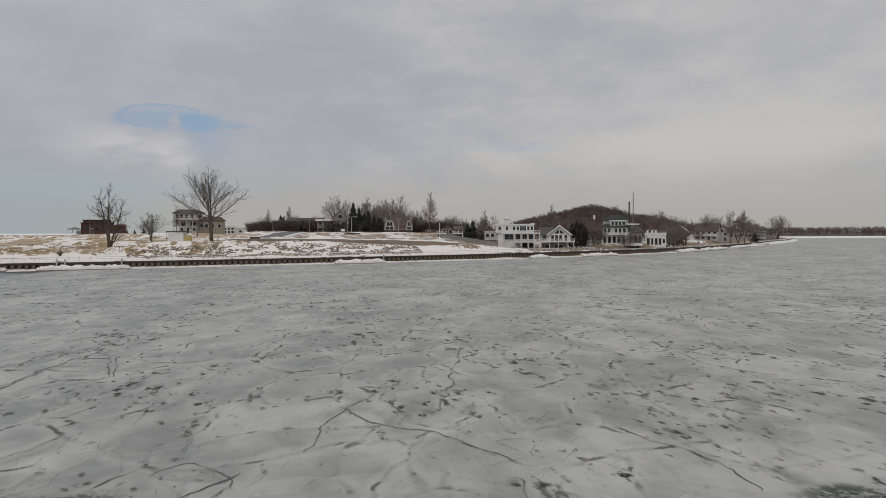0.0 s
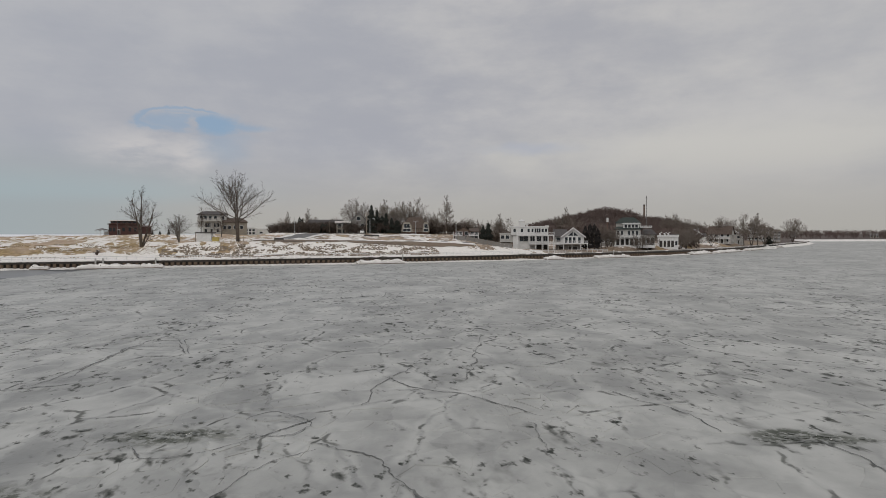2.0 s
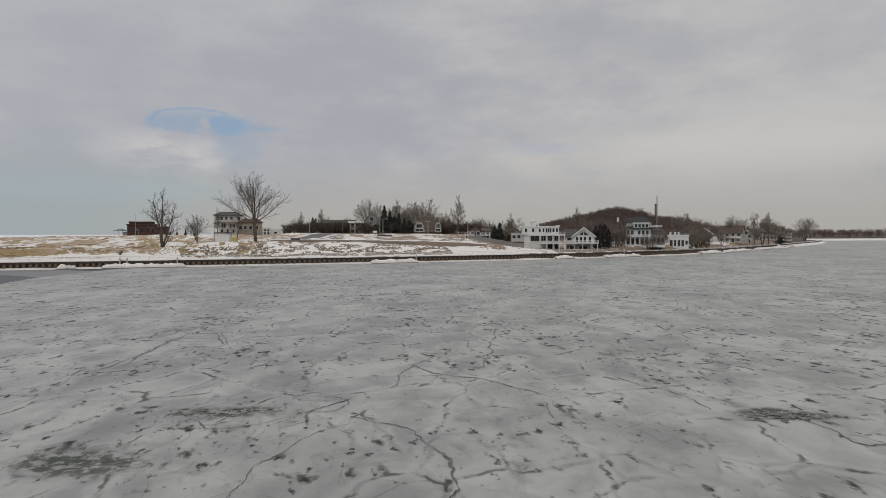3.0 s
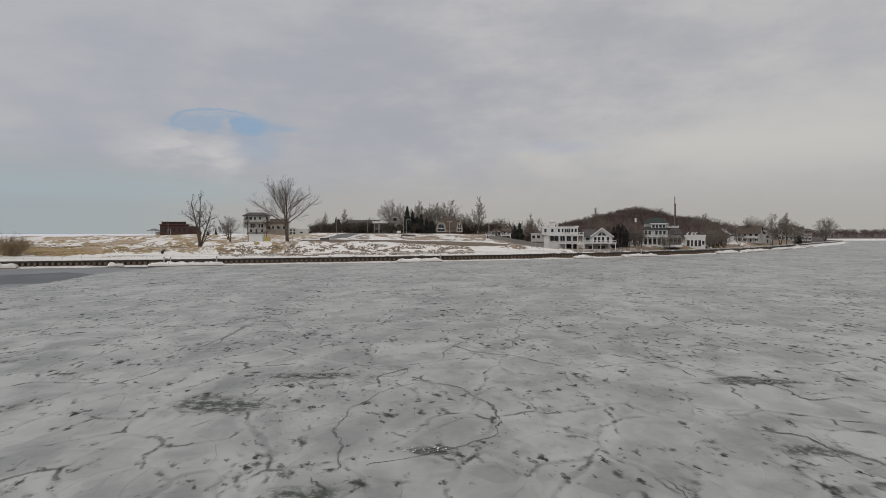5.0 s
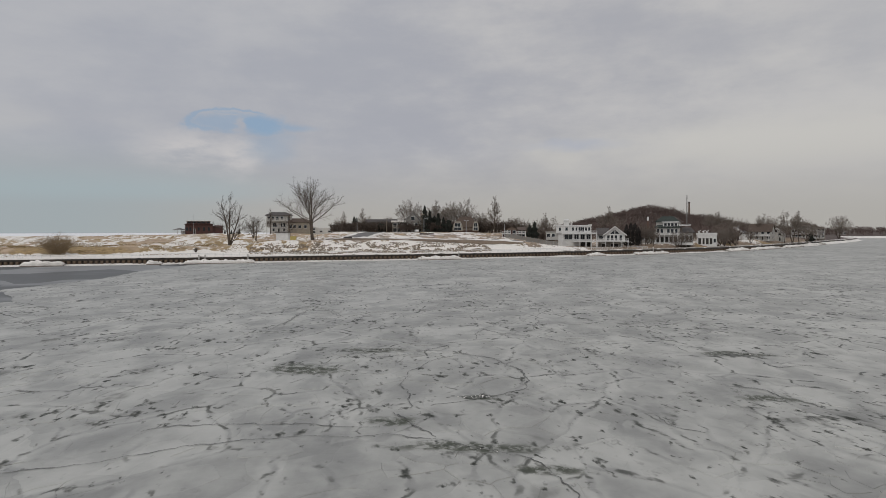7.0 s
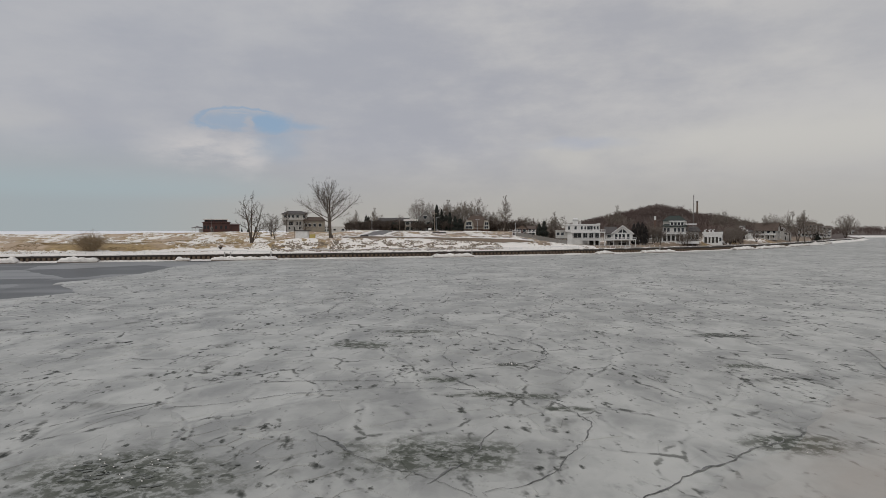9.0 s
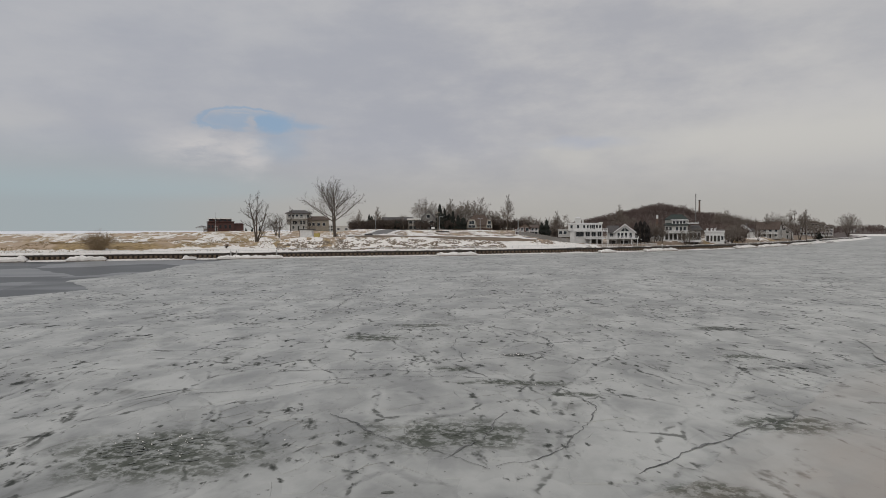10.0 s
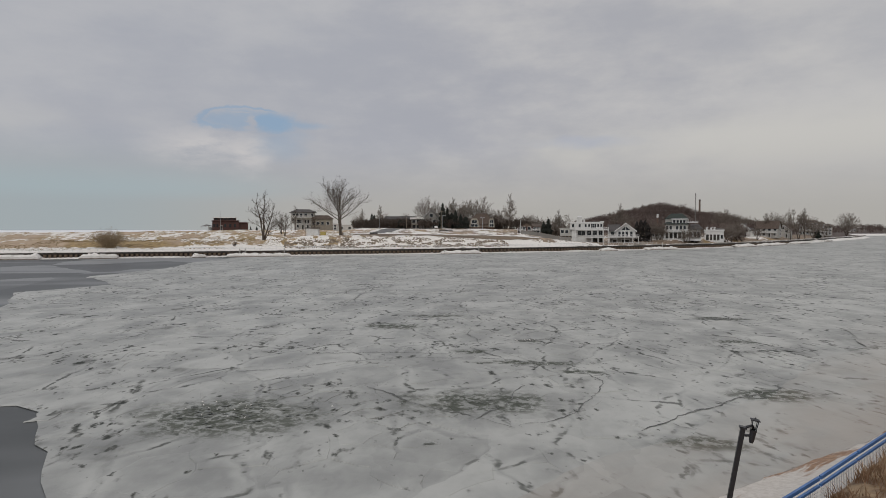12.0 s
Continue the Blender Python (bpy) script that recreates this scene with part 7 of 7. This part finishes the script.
def floe_shape(poly, cx, cy, seed, rng):
    """Vertices and faces of one floe: a ragged outline, a rounded rim and a nearly flat top."""
    ring = []
    for i in range(len(poly)):
        (ax, ay), (bx, by) = poly[i], poly[(i + 1) % len(poly)]
        n = max(1, int(math.hypot(bx - ax, by - ay) / 0.7))
        for k in range(n):
            t = k / n
            x, y = ax + (bx - ax) * t, ay + (by - ay) * t
            wx = 1.0 * noise.noise((x * 0.3, y * 0.3, 1)) + 0.28 * noise.noise((x * 1.6, y * 1.6, 2))
            wy = 1.0 * noise.noise((x * 0.3, y * 0.3, 5)) + 0.28 * noise.noise((x * 1.6, y * 1.6, 6))
            x, y = x + wx, y + wy
            gap = -0.07 + 0.75 * max(0.0, noise.noise((x * 0.12, y * 0.12, 9)) - 0.10) + 0.16 * max(0.0, noise.noise((x * 0.9, y * 0.9, 3)))
            q = math.hypot(x - cx, y - cy) + 1e-6
            ring.append((x - (x - cx) / q * gap, y - (y - cy) / q * gap))
    n = len(ring)
    top = 0.012 + 0.024 * rng.random()
    tx, ty = rng.uniform(-0.004, 0.004), rng.uniform(-0.004, 0.004)
    vs = [(x - cx, y - cy, -0.02) for x, y in ring]
    vs += [((x - cx) * (1 - 0.03), (y - cy) * (1 - 0.03), top * 0.8) for x, y in ring]
    vs += [((x - cx) * (1 - 0.10), (y - cy) * (1 - 0.10), top + (x - cx) * tx + (y - cy) * ty) for x, y in ring]
    fs = [(i, (i + 1) % n, n + (i + 1) % n, n + i) for i in range(n)] + [(n + i, n + (i + 1) % n, 2 * n + (i + 1) % n, 2 * n + i) for i in range(n)] + [tuple(range(2 * n, 3 * n))]
    return vs, fs


def ice_floes():
    pts = floe_seeds()
    rng = random.Random(5)
    pack = bpy.data.objects["pack_ice"]
    arr = np.array([(p[0], p[1]) for p in pts])
    rest_v, rest_f = [], []
    near = 0
    order = sorted(range(len(pts)), key=lambda i: abs(pts[i][0] + 3) * 0.7 + abs(pts[i][1] - 4))
    for i in order:
        x, y, r = pts[i]
        if x < pack_edge_x(y) + 0.6 * r:
            continue
        d2 = ((arr - (x, y)) ** 2).sum(1)
        idx = np.argsort(d2)[1:26]
        h = r * 2.4 + 2
        poly = [(x - h, y - h), (x + h, y - h), (x + h, y + h), (x - h, y + h)]
        for j in idx:
            qx, qy, qr = pts[j]
            nx, ny = qx - x, qy - y
            q2 = nx * nx + ny * ny
            w = 0.5 + (r * r - qr * qr) * 0.12 / q2
            w = min(0.8, max(0.2, w))
            poly = clip(poly, x + nx * w, y + ny * w, nx, ny)
            if len(poly) < 3:
                break
        if len(poly) < 3 or rng.random() < 0.06:
            continue
        cx, cy = sum(p[0] for p in poly) / len(poly), sum(p[1] for p in poly) / len(poly)
        vs, fs = floe_shape(poly, cx, cy, i, rng)
        if near < 300:
            ob = new("floe", mesh_of("floe", vs, fs, M["floe"]))
            ob.parent = pack
            ob.location = (cx, cy, 0)
            near += 1
        else:
            k = len(rest_v)
            rest_v += [(a + cx, b + cy, c) for a, b, c in vs]
            rest_f += [tuple(v + k for v in f) for f in fs]
    ob = part("distant_floes", (rest_v, rest_f), M["floe_far"], pack)
    tagged(ob, kind="stuff")


ice_floes()


def crack(points, width, seed):
    """A refrozen crack: a dark uneven seam that wanders between a few points on the ice."""
    pts = [Vector((x, y, 0)) for x, y in points]
    line = []
    for i in range(len(pts) - 1):
        p0, p1, p2, p3 = pts[max(i - 1, 0)], pts[i], pts[i + 1], pts[min(i + 2, len(pts) - 1)]
        n = max(3, int((p2 - p1).length / 0.22))
        for k in range(n):
            t = k / n
            q = 0.5 * (2 * p1 + (p2 - p0) * t + (2 * p0 - 5 * p1 + 4 * p2 - p3) * t * t + (3 * p1 - p0 - 3 * p2 + p3) * t ** 3)
            w = Vector((noise.noise((q.x * 0.45, q.y * 0.45, seed)), noise.noise((q.x * 0.5, q.y * 0.5, seed + 9)), 0)) * 0.45
            w += Vector((noise.noise((q.x * 2.2, q.y * 2.2, seed)), noise.noise((q.x * 2.2, q.y * 2.2, seed + 9)), 0)) * 0.2
            line.append(q + w)
    line.append(pts[-1])
    vs, fs = [], []
    for i, q in enumerate(line):
        d = (line[min(i + 1, len(line) - 1)] - line[max(i - 1, 0)]).normalized()
        side = Vector((-d.y, d.x, 0))
        end = min(1.0, min(i, len(line) - 1 - i) / 6)
        w = 0.5 * width * end * (0.12 + 1.5 * max(0.0, 0.35 + noise.noise((q.x * 0.7, q.y * 0.7, seed + 3)) + 0.5 * noise.noise((q.x * 2.6, q.y * 2.6, seed)))) + 0.006
        vs += [q - side * w + Vector((0, 0, 0.052)), q + Vector((0, 0, 0.06)), q + side * w + Vector((0, 0, 0.052))]
    for i in range(len(line) - 1):
        k = i * 3
        fs += [(k, k + 1, k + 4, k + 3), (k + 1, k + 2, k + 5, k + 4)]
    return vs, fs


def soaked_spots(cx, cy, rx, ry, turn, count, size, seed, bits=0.0):
    """Dark thawed spots, thickest at the middle of a patch, with a few pale chips of ice."""
    rng = random.Random(seed)
    dark, pale = Solid(), Solid()
    c, s = math.cos(radians(turn)), math.sin(radians(turn))
    for i in range(count):
        u, v = rng.gauss(0, 0.42) * rx, rng.gauss(0, 0.42) * ry
        x, y = cx + u * c - v * s, cy + u * s + v * c
        r = size * rng.uniform(0.25, 1.0) ** 1.5
        n = rng.randint(7, 12)
        ring = []
        st, a0 = rng.uniform(1.0, 2.6), rng.uniform(-0.5, 0.5) + radians(turn)
        for k in range(n):
            a = 2 * math.pi * k / n
            q = r * rng.uniform(0.55, 1.1)
            px, py = math.cos(a) * q * st, math.sin(a) * q
            ring.append((x + px * math.cos(a0) - py * math.sin(a0), y + px * math.sin(a0) + py * math.cos(a0), 0.054 + 0.003 * (i % 3)))
        if rng.random() < bits:
            pale.add([(p[0] * 0.3 + x * 0.7, p[1] * 0.3 + y * 0.7, 0.07) for p in ring] + [(x, y, 0.12)], [(k, (k + 1) % n, n) for k in range(n)])
        else:
            dark.add(ring, [tuple(range(n))])
    return dark, pale


def ice_details():
    pack = bpy.data.objects["pack_ice"]
    k = 0
    for pts, w in (
        ([(-14.6, -9.0), (-11.8, -11.7), (-8.0, -14.6), (-6.1, -15.9)], 0.100),
        ([(-24.6, -6.4), (-21.3, -4.8), (-17.3, -1.9), (-12.5, -0.6), (-7.8, -0.2), (-3.0, -2.2)], 0.050),
        ([(-3.0, -2.2), (-0.8, -5.7), (-1.7, -9.9), (-3.8, -14.0), (-5.7, -15.8)], 0.050),
        ([(-8.0, -14.6), (-6.5, -11.6), (-5.6, -7.7)], 0.120),
        ([(-0.2, -15.7), (1.7, -13.8), (3.9, -11.8), (7.3, -8.6), (10.1, -6.4), (14.5, -2.2)], 0.100),
        ([(-9.4, 4.2), (-8.7, 5.3), (-10.2, 10.7), (-9.0, 17.2), (-7.0, 19.7)], 0.050),
        ([(-7.8, 20.6), (-4.2, 18.8), (-2.3, 14.8), (-1.9, 10.4), (-3.2, 8.2), (-7.4, 5.1)], 0.090),
        ([(-21.7, -0.6), (-19.6, 0.7), (-15.1, 1.2), (-9.8, 1.4)], 0.060),
        ([(-9.9, 3.7), (-8.0, 1.9), (-6.7, -0.2)], 0.100),
        ([(4.5, 4.7), (5.4, 2.5), (6.5, 1.5)], 0.070),
        ([(10.5, 11.6), (12.9, 10.3), (13.1, 6.9)], 0.090),
        ([(13.6, 20.7), (15.8, 21.2), (16.2, 17.5), (18.7, 17.7)], 0.100),
        ([(-27.2, 30.3), (-27.1, 36.5), (-27.3, 48.8), (-21.8, 40.4)], 0.080),
        ([(-15.5, 20.0), (-13.0, 18.5), (-10.0, 21.3), (-8.1, 24.4)], 0.070),
        ([(1.3, 50.4), (0.6, 40.7), (-0.1, 33.8), (-1.0, 32.4)], 0.100),
        ([(-5.8, 33.8), (-3.9, 31.1), (-2.2, 29.9), (0.3, 28.7), (3.6, 24.9)], 0.090),
        ([(8.4, 30.2), (9.5, 27.8), (11.0, 26.0), (11.7, 22.6)], 0.090),
        ([(-6.1, 26.6), (-5.4, 32.4), (-3.7, 36.9)], 0.050),
        ([(-10.9, 21.6), (-8.7, 21.7), (-7.9, 23.5), (-10.6, 25.2), (-11.5, 23.9)], 0.070),
        ([(-26.0, 32.2), (-27.5, 38.5), (-27.5, 43.7), (-23.0, 43.8)], 0.070),
        ([(-21.5, 40.5), (-24.7, 47.0), (-19.9, 45.0), (-15.0, 47.5), (-10.6, 49.5)], 0.050),
        ([(2.8, 24.0), (3.1, 20.5), (3.2, 18.7)], 0.050),
    ):
        ob = part("crack", crack(pts, w, k), M["seam"], pack)
        k += 1
    for i, (x, y, rx, ry, turn, count, size, bits) in enumerate((
        (-20.7, -14.7, 4.4, 2.6, 10, 138, 0.14, 0.12),
        (-8.1, -11.7, 2.6, 1.4, 15, 60, 0.08, 0.1),
        (-4.9, 7.3, 1.5, 0.4, 8, 80, 0.14, 0.22),
        (14.9, 21.7, 2.2, 0.7, -5, 25, 0.13, 0.15),
        (8.0, -9.4, 2.6, 1.0, -30, 34, 0.09, 0.1),
        (-5.2, -1.3, 3.0, 0.7, -12, 25, 0.09, 0.1),
        (15.8, 21.4, 2.4, 0.7, 5, 60, 0.16, 0.05),
        (-13.8, 21.5, 2.0, 0.8, 20, 21, 0.13, 0.1),
        (-10.7, -16.4, 6, 2.5, 0, 10, 0.13, 0),
        (-14.1, 21.6, 7, 3, 10, 30, 0.18, 0.05),
    )):
        dark, pale = soaked_spots(x, y, rx, ry, turn, count, size, 40 + i, bits)
        tagged(part("soaked_patch", dark.data(), M["soaked"], pack), kind="stuff")
        if pale.v:
            tagged(part("ice_chips", pale.data(), M["snow"], pack), kind="stuff")


ice_details()
